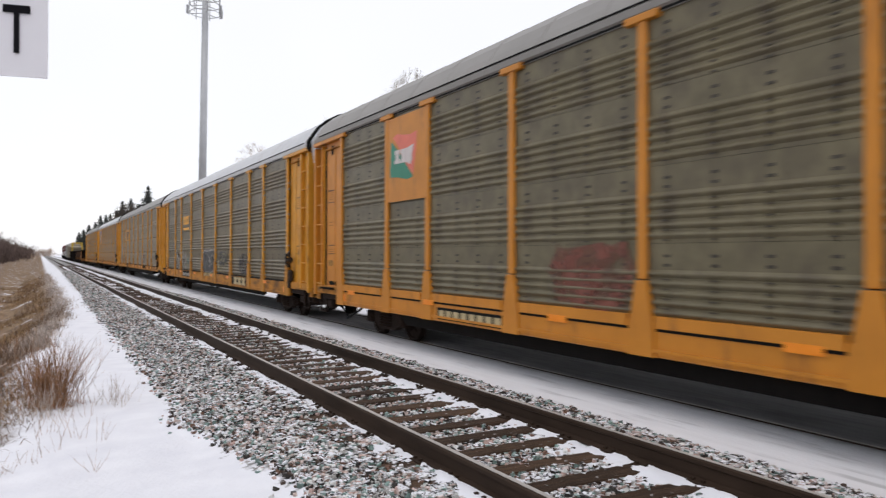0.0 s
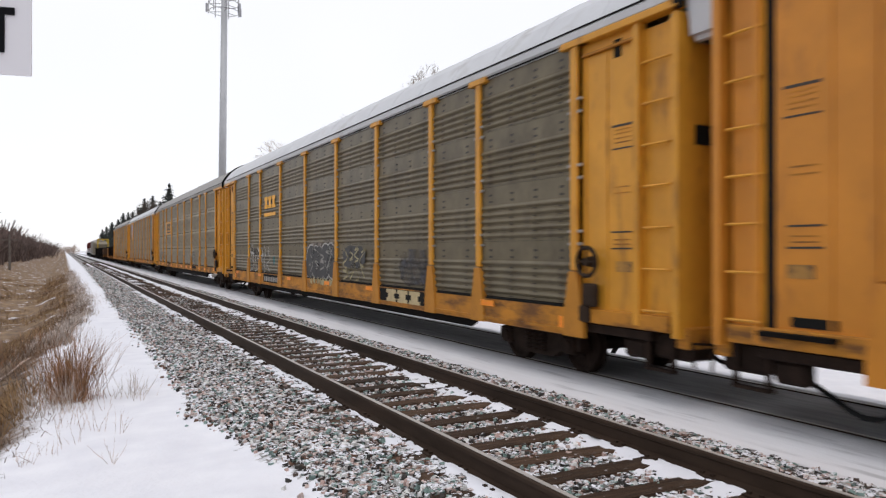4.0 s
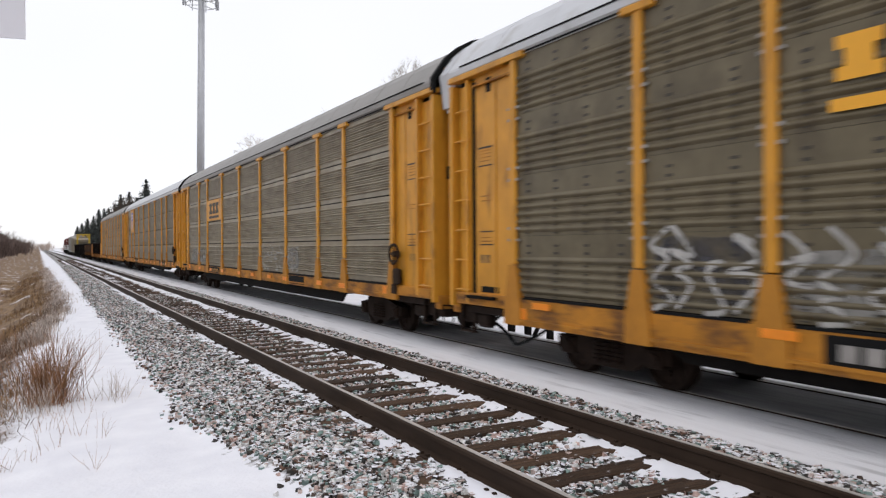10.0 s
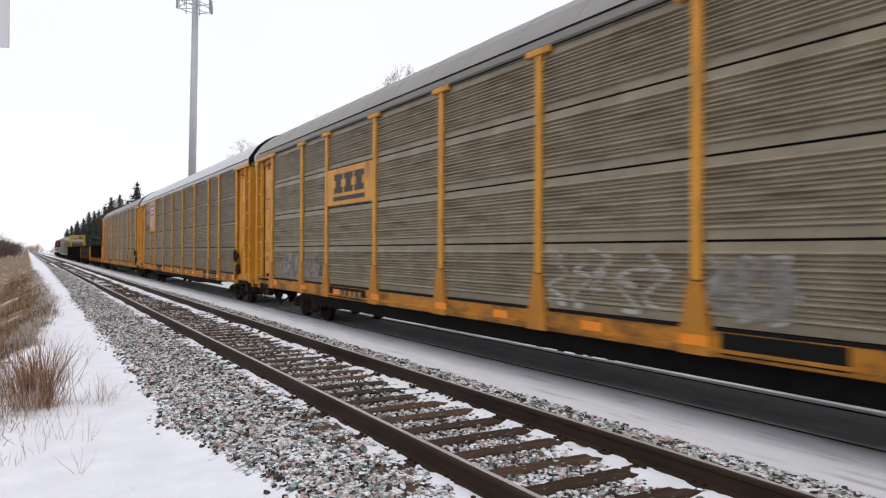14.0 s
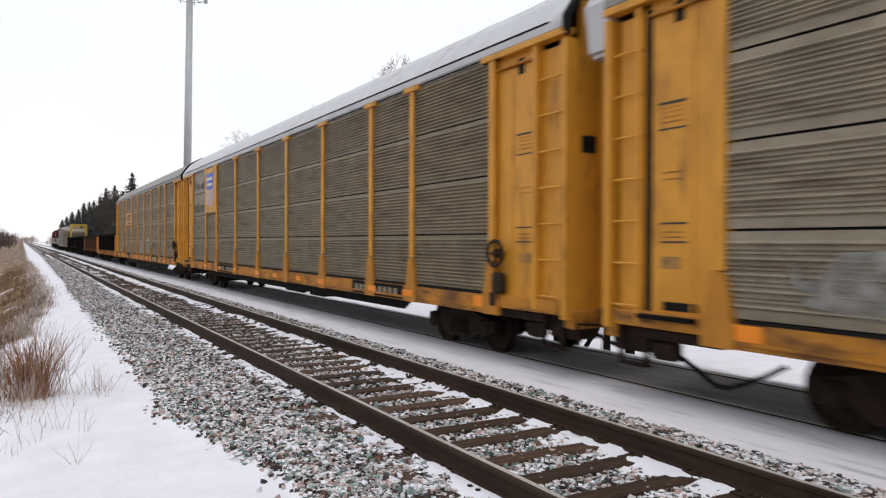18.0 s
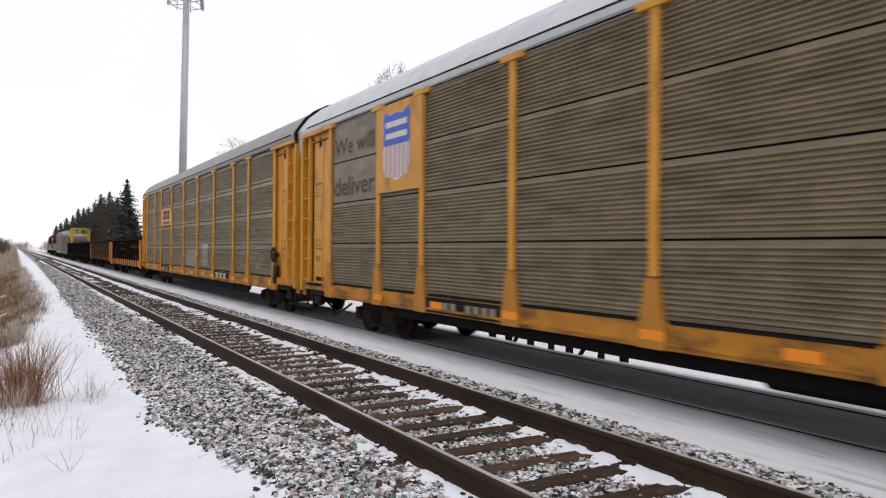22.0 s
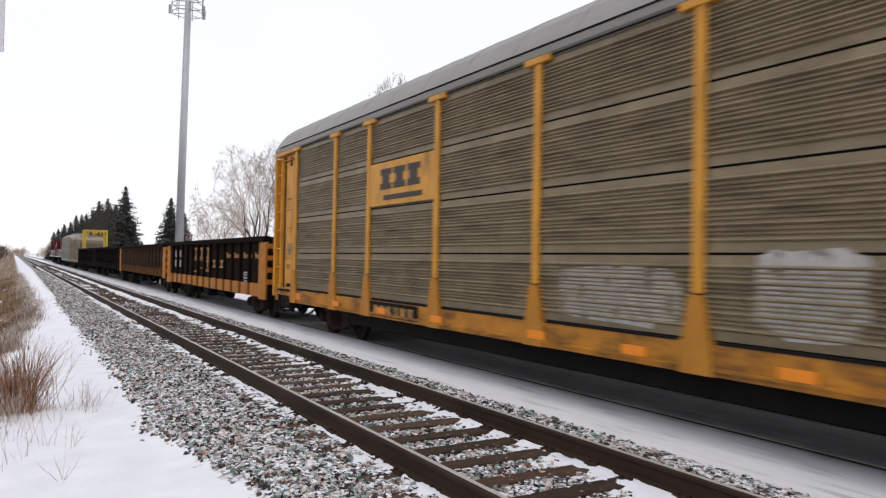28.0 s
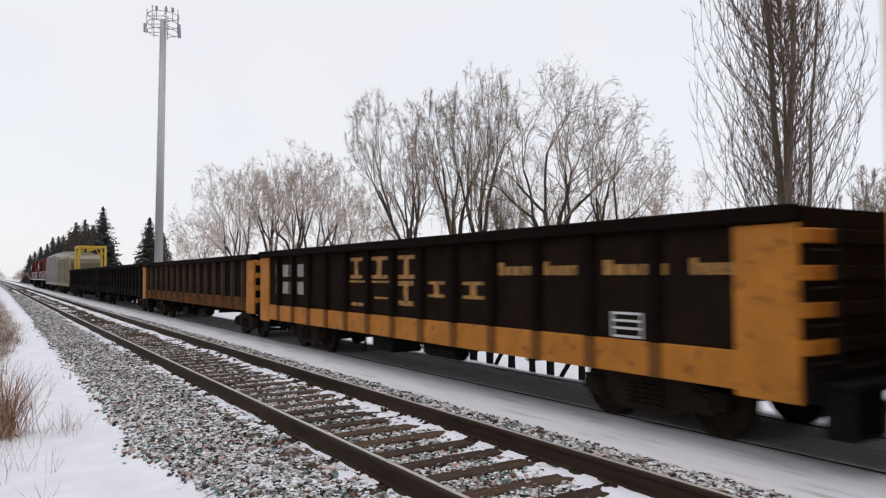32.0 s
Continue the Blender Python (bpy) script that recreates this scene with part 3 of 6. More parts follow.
def coupler(parent, y, way):
    bm = bmesh.new()
    box(bm, -0.11, 0.11, min(0, way * 0.55), max(0, way * 0.55), 0.80, 1.0, 0.02)
    box(bm, -0.2, 0.16, min(way * 0.3, way * 0.6), max(way * 0.3, way * 0.6), 0.74, 1.04, 0.04)
    tube(bm, (0.05, way * 0.5, 0.70), (0.05, way * 0.5, 1.08), 0.05, 0.05, 8)
    c = part("coupler", bm, RUSTY, parent, "rusty steel knuckle coupler", pose(0, y, 0))
    bm = bmesh.new()
    pts = [(-0.75, way * (-0.5 + 0.2 * i), 0.78 - 0.30 * math.sin(math.pi * i / 6)) for i in range(7)]
    for p, q in zip(pts, pts[1:]):
        tube(bm, p, q, 0.028, 0.028, 6)
    part("brake_hose", bm, BLACK, c, "black rubber air hose")


def rib_profile(style, z0, z1):
    """Points (x, z) of a corrugated sheet, from bottom to top, ridges towards -x."""
    h = z1 - z0
    pts = [(0.0, z0), (0.0, z0 + 0.02)]
    if style == "wide":
        start, n, pitch, depth, wid, slope = 0.035, 5, 0.119, 0.032, 0.022, 0.036
    elif style == "mid":
        start, n, pitch, depth, wid, slope = 0.05, 5, 0.17, 0.040, 0.012, 0.020
    else:
        start, n, pitch, depth, wid, slope = 0.04, 13, 0.0655, 0.030, 0.012, 0.018
    if style == "flat":
        n = 0
    pitch *= h / 0.94
    for i in range(n):
        c = z0 + start * h / 0.94 + pitch * (i + 0.5)
        q = wid / 2
        pts += [(0.0, c - q - slope), (-depth * 0.5, c - q - slope * 0.5), (-depth * 0.92, c - q), (-depth, c), (-depth * 0.92, c + q),
                (-depth * 0.5, c + q + slope * 0.5), (0.0, c + q + slope)]
        if style == "mid" and i < n - 1:
            for m in (c + pitch * 0.36, c + pitch * 0.64):
                pts += [(0.0, m - 0.018), (-0.027, m - 0.005), (-0.027, m + 0.005), (0.0, m + 0.018)]
    pts += [(0.0, z1 - 0.02), (0.0, z1)]
    return pts


def panel_mesh(style, width, z0, z1, material, seed):
    bm = bmesh.new()
    pts = rib_profile(style, z0, z1)
    a = [bm.verts.new((x, -width / 2, z)) for x, z in pts]
    b = [bm.verts.new((x, width / 2, z)) for x, z in pts]
    back = [bm.verts.new((0.03, y, z)) for y in (-width / 2, width / 2) for z in (z0, z1)]
    for i in range(len(pts) - 1):
        bm.faces.new((a[i], a[i + 1], b[i + 1], b[i]))
    bm.faces.new((back[0], back[1], back[3], back[2]))
    bm.faces.new((a[0], b[0], back[2], back[0]))
    bm.faces.new((a[-1], back[1], back[3], b[-1]))
    bm.faces.new([*a, back[1], back[0]])
    bm.faces.new([*b, back[3], back[2]])
    return mesh_of("side_panel", bm, material)


def holes_mesh(width):
    """Dark slotted bolt marks in pairs along the flat band of a panel."""
    bm = bmesh.new()
    n = max(2, int(width / 0.62))
    for i in range(n):
        y = -width / 2 + width * (i + 0.5) / n
        for z in (0.0, 0.11):
            box(bm, -0.006, 0.02, y - 0.045, y + 0.045, z - 0.017, z + 0.017)
        for k in range(5):
            c = -0.64 + 0.118 * k
            box(bm, -0.0335, -0.02, y - 0.035, y + 0.035, c - 0.008, c + 0.008)
    return mesh_of("pressed_slot", bm, RUB_MARK)


def post_mesh(material):
    bm = bmesh.new()
    box(bm, -0.065, 0.0, -0.075, 0.075, 1.62, 4.86, 0.012)
    box(bm, -0.09, 0.02, -0.28, 0.28, 4.80, 4.90, 0.012)
    return mesh_of("side_post", bm, material)


def foot_mesh(material, bottom):
    """The flared foot under a joint, running down over the sill."""
    bm = bmesh.new()
    prism(bm, [(-0.22, bottom - 0.002), (0.22, bottom - 0.002), (0.21, 0.98), (0.09, 1.606), (-0.09, 1.606), (-0.21, 0.98)], "x", -0.0795, 0.0)
    return mesh_of("post_foot", bm, material)


def clip_mesh():
    bm = bmesh.new()
    for z in (2.0, 2.18, 2.94, 3.12, 3.88, 4.06):
        for sgn in (-1, 1):
            box(bm, -0.05, 0.0, sgn * 0.11 - 0.035, sgn * 0.11 + 0.035, z - 0.02, z + 0.02)
    return mesh_of("post_clips", bm, LETTER_GREY)


def roof_mesh(material):
    half = [(1.60, 4.92), (1.605, 5.0), (1.59, 5.05), (1.48, 5.22), (1.31, 5.45), (1.05, 5.66), (0.76, 5.82), (0.40, 5.92), (0.0, 5.96)]
    outer = half + [(-x, z) for x, z in half[-2::-1]]
    bm = bmesh.new()
    inner = [(x * 0.97, z - 0.05) for x, z in outer]
    pts = outer + inner[::-1]
    prism(bm, [(x, z) for x, z in pts], "y", 0.02, CAR_LEN - 0.02)
    return mesh_of("roof", bm, material)


def seam_mesh(material):
    half = [(1.59, 5.05), (1.48, 5.22), (1.31, 5.45), (1.05, 5.66), (0.76, 5.82), (0.40, 5.92), (0.0, 5.96)]
    outer = half + [(-x, z) for x, z in half[-2::-1]]
    bm = bmesh.new()
    prism(bm, [(x * 1.002, z + 0.005) for x, z in outer] + [(x * 0.99, z - 0.01) for x, z in outer[::-1]], "y", -0.02, 0.02)
    return mesh_of("roof_seam", bm, material)


def hood_mesh(material):
    half = [(1.40, 4.44), (1.47, 4.45), (1.53, 4.90), (1.555, 5.04), (1.44, 5.21), (1.27, 5.43), (1.02, 5.63), (0.74, 5.79), (0.40, 5.89), (0.0, 5.93)]
    outer = half + [(-x, z) for x, z in half[-2::-1]]
    bm = bmesh.new()
    prism(bm, outer + [(x * 0.95, z - 0.06) for x, z in outer[::-1]], "y", -0.40, 0.10)
    for yy in (-0.30, -0.12):
        a = [(x * 1.008, z + 0.012) for x, z in outer[3:-3]]
        prism(bm, a + [(x * 0.98, z - 0.02) for x, z in outer[3:-3]][::-1], "y", yy - 0.02, yy + 0.02)
    return mesh_of("roof_end_hood", bm, material)


def gasket_mesh():
    half = [(1.63, 4.84), (1.635, 5.06), (1.505, 5.25), (1.335, 5.48), (1.065, 5.70), (0.77, 5.86), (0.40, 5.96), (0.0, 6.0)]
    outer = half + [(-x, z) for x, z in half[-2::-1]]
    bm = bmesh.new()
    prism(bm, outer + [(x * 0.96, z - 0.06) for x, z in outer[::-1]], "y", -0.05, 0.07)
    return mesh_of("roof_gasket", bm, BLACK)


def ladder_mesh(material, n=7):
    bm = bmesh.new()
    box(bm, -0.05, -0.01, -0.24, -0.19, 1.0, 4.72)
    for i in range(n):
        z = 1.15 + i * 0.52
        tube(bm, (-0.085, -0.22, z), (-0.085, 0.22, z), 0.017, 0.017, 6)
        for y in (-0.22, 0.22):
            tube(bm, (-0.085, y, z), (-0.01, y, z), 0.017, 0.017, 6)
    return mesh_of("ladder", bm, material)


def brake_wheel_mesh():
    bm = bmesh.new()
    n = 16
    for i in range(n):
        a, b = 2 * math.pi * i / n, 2 * math.pi * (i + 1) / n
        tube(bm, (-0.12, 0.2 * math.cos(a), 0.2 * math.sin(a)), (-0.12, 0.2 * math.cos(b), 0.2 * math.sin(b)), 0.03, 0.03, 6)
    for i in range(4):
        a = math.pi / 2 * i
        tube(bm, (-0.12, 0, 0), (-0.12, 0.2 * math.cos(a), 0.2 * math.sin(a)), 0.016, 0.016, 6)
    tube(bm, (-0.14, 0, 0), (0.0, 0, 0), 0.06, 0.08, 8)
    box(bm, -0.10, 0.0, -0.14, 0.14, -0.62, -0.30, 0.03)
    box(bm, -0.08, 0.0, 0.02, 0.24, -0.85, -0.60, 0.03)
    return mesh_of("brake_wheel", bm, RAIL)


def side_thing(parent, name, me, sgn, y, x=SIDE, z=0.0, label=""):
    """A part on the viewer's side (-1) or the far side (1) of a car."""
    return put(name, me, parent, pose(sgn * x, y, z, 0, 0, 0 if sgn < 0 else 180), label)


def marks(parent, name, bars, material, label="", x=SIDE + 0.072):
    """Flat painted marks on the near side: bars (y0, y1, z0, z1)."""
    bm = bmesh.new()
    for y0, y1, z0, z1 in bars:
        box(bm, -x - 0.004, -x, y0, y1, z0, z1)
    return part(name, bm, material, parent, label)


def blob(parent, name, y0, y1, z0, z1, material, seed, label, x=SIDE + 0.038):
    r = random.Random(seed)
    n = 26
    pts = []
    for i in range(n):
        a = 2 * math.pi * i / n
        cx, cz = math.cos(a), math.sin(a)
        cx, cz = math.copysign(abs(cx) ** 0.55, cx), math.copysign(abs(cz) ** 0.6, cz)
        k = r.uniform(0.84, 1.0)
        pts.append(((y0 + y1) / 2 + (y1 - y0) / 2 * cx * k, (z0 + z1) / 2 + (z1 - z0) / 2 * cz * k))
    bm = bmesh.new()
    bm.faces.new([bm.verts.new((-x, y, z)) for y, z in pts])
    return part(name, bm, material, parent, label)


def scrawl(parent, y0, y1, z0, z1, n, seed, material, label, width=0.05, x=SIDE + 0.02):
    """Sprayed lettering as ribbons: each letter one loose looping stroke."""
    r = random.Random(seed)
    w = (y1 - y0) / n
    bm = bmesh.new()
    for i in range(n):
        c = y0 + w * (i + 0.5)
        knots = []
        for j in range(r.randint(6, 8)):
            side = -1 if j % 2 else 1
            knots.append((c + side * w * r.uniform(0.15, 0.55), z0 + (z1 - z0) * min(1.0, max(0.0, (j + r.uniform(-1.3, 1.3)) / 6.5 if i % 2 else 1 - (j + r.uniform(-1.3, 1.3)) / 6.5))))
        knots = [knots[0], *knots, knots[-1]]
        pts = []
        for a, b, d, e in zip(knots, knots[1:], knots[2:], knots[3:]):
            for k in range(7):
                t = k / 7
                pts.append(tuple(0.5 * (2 * b[q] + (d[q] - a[q]) * t + (2 * a[q] - 5 * b[q] + 4 * d[q] - e[q]) * t * t + (3 * b[q] - a[q] - 3 * d[q] + e[q]) * t ** 3) for q in (0, 1)))
        rows = []
        for k, (py, pz) in enumerate(pts):
            ny, nz = pts[min(k + 1, len(pts) - 1)], pts[max(k - 1, 0)]
            dy, dz = ny[0] - nz[0], ny[1] - nz[1]
            g = width * r.uniform(0.4, 0.6) / (math.hypot(dy, dz) + 1e-6)
            o = -x - 0.0006 * i - 0.00003 * k
            rows.append((bm.verts.new((o, py - dz * g, pz + dy * g)), bm.verts.new((o, py + dz * g, pz - dy * g))))
        for a, b in zip(rows, rows[1:]):
            bm.faces.new((a[0], b[0], b[1], a[1]))
    return tagged(part("spray_stroke", bm, material, parent, label), kind="stuff")


def bubbles(parent, y0, y1, z0, z1, n, seed, layers, label, x=SIDE + 0.026):
    """A run of overlapping sprayed bubbles: layers (growth, material), the widest first."""
    r = random.Random(seed)
    discs = []
    for row in range(2):
        for i in range(n):
            rad = (z1 - z0) * r.uniform(0.27, 0.42)
            discs.append((y0 + rad + (y1 - y0 - 2 * rad) * (i + r.uniform(-0.25, 0.25)) / (n - 1), z0 + rad + (z1 - z0 - 2 * rad) * (row + r.uniform(-0.15, 0.15)), rad))
    root = None
    for k, (grow, material) in enumerate(layers):
        bm = bmesh.new()
        for j, (yc, zc, rad) in enumerate(discs):
            q = rad + grow
            bm.faces.new([bm.verts.new((-x - 0.004 * k - 0.0002 * j, yc + q * 1.15 * math.cos(t * math.pi / 12), zc + q * math.sin(t * math.pi / 12))) for t in range(24)])
        ob = part("sprayed_patch" if root is None else "spray_layer", bm, material, root or parent, label if root is None else "")
        tagged(ob, kind="stuff")
        root = root or ob
    return root


def autorack(style, skin, roof, label, post_paint=YELLOW, sill_paint=YELLOW, end_paint=YELLOW, sill_bottom=0.68, clips=False, shade_skirt=0.23, words=False, tail=False, name="autorack_car"):
    """A covered car carrier; its own y = 0 is the end that comes first, z = 0 the rail's top."""
    car = tagged(new(name), label, "freight car", "autorack cars of the train")
    top = put("roof", cached(("roof", roof.name, CAR_LEN), lambda: roof_mesh(roof)), car, label="grey sheet metal roof with cross seams")
    for i in range(1, 19):
        put("roof_seam", cached(("seam", roof.name), lambda: seam_mesh(roof)), top, pose(0, CAR_LEN * i / 19, 0))
    put("gasket", cached("gasket", gasket_mesh), car, label="black rubber strip at the roof's leading end")
    if not tail:
        put("roof_end_hood", cached("hood", lambda: hood_mesh(ROOF_WHITE)), car, pose(0, CAR_LEN, 0, 0, 0, 180), "pale grey hood bridging the gap between roofs")
    edges = [POSTS[i:i + 2] for i in range(len(POSTS) - 1)]
    tiers = [(1.13, 2.045), (2.075, 2.985), (3.015, 3.935), (3.965, 4.86)]
    if style == "wide":
        tiers = [(1.13, 2.058), (2.062, 2.998), (3.002, 3.948), (3.952, 4.86)]
    for sgn in (-1, 1):
        for k, (y0, y1) in enumerate(edges):
            w = round(y1 - y0 - 0.02, 3)
            for z0, z1 in tiers:
                st = "flat" if words and k == len(edges) - 1 and z0 > 3 else style
                me = cached((st, w, z0, skin.name), lambda: panel_mesh(st, w, z0, z1, skin, k))
                p = side_thing(car, "side_panel", me, sgn, (y0 + y1) / 2)
                if style == "wide" and sgn < 0:
                    tagged(put("pressed_slot", cached(("holes", w), lambda: holes_mesh(w)), p, pose(0, 0, z1 - 0.26)), kind="stuff")
        for y0, y1 in edges:
            strip = skin is GREEN_GREY
            # each slit is a solid black bar drawn for the dark gap
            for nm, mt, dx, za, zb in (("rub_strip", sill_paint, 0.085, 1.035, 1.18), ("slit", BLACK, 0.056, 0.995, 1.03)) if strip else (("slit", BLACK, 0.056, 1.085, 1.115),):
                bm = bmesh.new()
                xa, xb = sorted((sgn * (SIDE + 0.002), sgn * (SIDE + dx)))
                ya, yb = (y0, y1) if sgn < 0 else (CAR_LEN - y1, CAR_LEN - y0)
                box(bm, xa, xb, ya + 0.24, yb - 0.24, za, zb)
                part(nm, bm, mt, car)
        for i, y in enumerate(POSTS):
            po = side_thing(car, "side_post", cached(("post", post_paint.name), lambda: post_mesh(post_paint)), sgn, y, label="yellow steel side post")
            put("post_foot", cached(("foot", sill_paint.name, sill_bottom), lambda: foot_mesh(YELLOW_FOOT if sill_paint is YELLOW_WORN else sill_paint, sill_bottom)), po)
            if clips and sgn < 0:
                tagged(put("post_clips", cached("clips", clip_mesh), po, pose(0, 0, 0), "pale grey panel clips"), kind="stuff")
        bm = bmesh.new()
        box(bm, -0.05, 0.10, 1.92, CAR_LEN - 1.92, sill_bottom, 1.11, 0.015)
        box(bm, -0.075, -0.052, 2.0, CAR_LEN - 2.0, sill_bottom + 0.06, sill_bottom + 0.10)
        sill = part("side_sill", bm, sill_paint, car, "yellow painted side sill", pose(sgn * SIDE, 0 if sgn < 0 else CAR_LEN, 0, 0, 0, 0 if sgn < 0 else 180))
        bm = bmesh.new()
        box(bm, -0.03, 0.03, 1.9, CAR_LEN - 1.9, 4.855, 4.90)
        part("eave_rail", bm, roof, car, "", pose(sgn * SIDE, 0 if sgn < 0 else CAR_LEN, 0, 0, 0, 0 if sgn < 0 else 180))
        # black strips in place of the shade below the roof edge
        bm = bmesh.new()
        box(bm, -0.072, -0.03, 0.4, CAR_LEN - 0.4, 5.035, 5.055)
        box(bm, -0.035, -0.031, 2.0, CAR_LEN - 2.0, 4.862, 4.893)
        part("eave_gap", bm, BLACK, car, "black strips standing for the shaded gap under the roof edge", pose(sgn * SIDE, 0 if sgn < 0 else CAR_LEN, 0, 0, 0, 0 if sgn < 0 else 180))
        # added black sheet: the unlit inside, as seen through the joints
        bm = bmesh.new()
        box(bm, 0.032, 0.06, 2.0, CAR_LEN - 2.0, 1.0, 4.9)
        part("inner_screen", bm, BLACK, car, "added black sheet standing for the unlit interior behind the panel joints", pose(sgn * SIDE, 0 if sgn < 0 else CAR_LEN, 0, 0, 0, 0 if sgn < 0 else 180))
        for end in (0, 1):
            # end bay: corner column, flat door sheet, ladder and the cap beam above
            def col(y0, y1, x0, x1, z0, z1, nm, mt, lab="", bev=0.0):
                bm = bmesh.new()
                ya, yb = (y0, y1) if end == 0 else (CAR_LEN - y1, CAR_LEN - y0)
                xa, xb = sorted((sgn * x0, sgn * x1))
                box(bm, xa, xb, ya, yb, z0, z1, bev)
                return part(nm, bm, mt, car, lab)
            col(0.74, 1.90, 1.44, 1.50, 0.95, 4.80, "end_door_sheet", end_paint, "plain yellow end door sheet")
            if end == 0:
                col(0.70, 0.80, 1.44, 1.585, 0.95, 4.80, "door_post", end_paint)
            col(0.20, 0.70, 1.40, 1.47, 0.95, 4.72, "end_sheet", end_paint)
            col(0.02, 0.13, 1.30, 1.60, 0.85, 4.76, "corner_post", end_paint, "", 0.01)
            col(0.02, 2.10, 1.44, 1.625, 4.80, 4.90, "cap_beam", end_paint, "yellow beam above the end bay", 0.012)
            col(0.20, 1.915, 1.42, 1.575, 0.90, 1.10, "upper_sill", YELLOW_WORN, "grimy sill above the coupler pocket", 0.012)
            col(0.55, 1.80, 1.36, 1.52, 0.76, 0.895, "sill_bracket", RUSTY, "", 0.02)
            col(0.20, 0.26, 1.44, 1.48, 0.40, 0.90, "step_hanger", RUSTY)
            col(0.62, 0.68, 1.44, 1.48, 0.40, 0.90, "step_hanger", RUSTY)
            col(0.20, 0.68, 1.40, 1.50, 0.40, 0.43, "step_tread", RUSTY)
            col(1.96, 2.34, 1.592, 1.598, sill_bottom + 0.07, sill_bottom + 0.27, "reflector", ORANGE, "orange reflective square")
            col(0.86, 1.28, 1.50, 1.506, 3.55, 3.58, "stencil", LOGO_BLACK)
            col(0.86, 1.28, 1.50, 1.506, 3.25, 3.27, "stencil", LOGO_BLACK)
            for zz in (3.33, 3.39, 3.45, 3.50):
                col(0.92, 1.22, 1.50, 1.505, zz, zz + 0.018, "stencil", YELLOW_WORN)
            col(0.90, 1.20, 1.50, 1.505, 1.62, 1.76, "placard", LETTER_YELLOW)
            col(1.10, 1.24, 1.50, 1.508, 4.48, 4.72, "slot", BLACK)
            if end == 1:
                # gap shade as a black strip laid on the sheet
                col(0.62, 0.765, 1.500, 1.507, 0.98, 4.72, "door_gap", BLACK, "black strip standing for the shaded gap beside the ladder")
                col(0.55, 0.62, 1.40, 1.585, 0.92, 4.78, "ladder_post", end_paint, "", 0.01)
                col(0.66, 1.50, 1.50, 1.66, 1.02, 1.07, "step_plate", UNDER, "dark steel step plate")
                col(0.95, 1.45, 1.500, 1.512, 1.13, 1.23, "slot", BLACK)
            for a, b in ((1.36, 1.40), (1.80, 1.84)):
                col(a, b, 1.50, 1.515, 1.10, 4.70, "sheet_seam", end_paint, "", 0.004)
            for zz in (1.92, 2.14):
                col(0.90, 1.30, 1.50, 1.506, zz, zz + 0.022, "stencil", LOGO_BLACK)
            for zz in (1.98, 2.04, 2.66, 2.74):
                col(0.94, 1.24, 1.50, 1.505, zz, zz + 0.018, "stencil", YELLOW_WORN)
            col(0.74, 1.86, 1.50, 1.56, 4.62, 4.66, "door_track", YELLOW_WORN, "", 0.01)
            col(0.0, 0.60, 0.95, 1.42, 0.56, 0.90, "draft_pocket", RUSTY, "rusty steel draft pocket", 0.04)
            col(0.70, 1.10, 1.30, 1.47, 0.52, 0.76, "sill_casting", RUSTY, "rust-brown casting under the sill", 0.04)
            yl = 0.42 if end == 0 else CAR_LEN - 0.42
            side_thing(car, "ladder", cached("ladder", lambda: ladder_mesh(YELLOW)), sgn, yl, 1.48, label="yellow steel ladder")
    for y, way in ((0.06, -1), (CAR_LEN - 0.06, 1)):
        bm = bmesh.new()
        box(bm, -1.32, 1.32, y - 0.04, y + 0.04, 0.95, 5.3)
        door = part("end_door", bm, YELLOW, car, "yellow end doors")
        for x in (-0.9, -0.45, 0.0, 0.45, 0.9):
            bm = bmesh.new()
            box(bm, x - 0.05, x + 0.05, y - 0.07, y + 0.07, 1.0, 4.9)
            part("door_rib", bm, YELLOW, door)
        bm = bmesh.new()
        box(bm, -1.5, 1.5, y - 0.10, y + 0.10, 0.72, 0.98, 0.02)
        part("end_sill", bm, YELLOW_WORN, car, "grimy end sill")
        bm = bmesh.new()
        box(bm, -1.31, -1.05, y + way * 0.042 - 0.006, y + way * 0.042 + 0.006, 3.18, 3.42)
        part("door_slot", bm, BLACK, door, "dark square slot in the end door")
        bm = bmesh.new()
        tube(bm, (-1.46, y + way * 0.14, 0.80), (-0.3, y + way * 0.16, 0.70), 0.018, 0.018, 6)
        tube(bm, (-1.46, y + way * 0.14, 0.80), (-1.46, y + way * 0.16, 0.52), 0.018, 0.018, 6)
        part("uncoupling_lever", bm, RUSTY, car)
        coupler(car, y, way)
    bm = bmesh.new()
    loop = [(-1.18 + 0.1 * math.sin(i * 0.9), CAR_LEN - 0.75 - 0.19 * i, 0.62 - 0.33 * math.sin(math.pi * i / 8)) for i in range(9)]
    for p, q in zip(loop, loop[1:]):
        tube(bm, p, q, 0.03, 0.03, 6)
    part("air_hose", bm, BLACK, car, "black air hose sagging under the end")
    side_thing(car, "brake_wheel", cached("brake_wheel", brake_wheel_mesh), -1, 1.62, 1.55, 1.75, label="rust-brown hand brake wheel and gear box")
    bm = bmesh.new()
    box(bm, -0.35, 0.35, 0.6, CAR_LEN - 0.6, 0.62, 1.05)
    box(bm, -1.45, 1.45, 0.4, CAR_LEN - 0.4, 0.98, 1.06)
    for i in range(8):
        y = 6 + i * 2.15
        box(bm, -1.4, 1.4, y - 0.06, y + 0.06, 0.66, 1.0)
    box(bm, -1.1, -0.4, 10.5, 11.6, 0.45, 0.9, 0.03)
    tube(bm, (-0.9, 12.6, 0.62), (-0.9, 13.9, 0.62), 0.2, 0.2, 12)
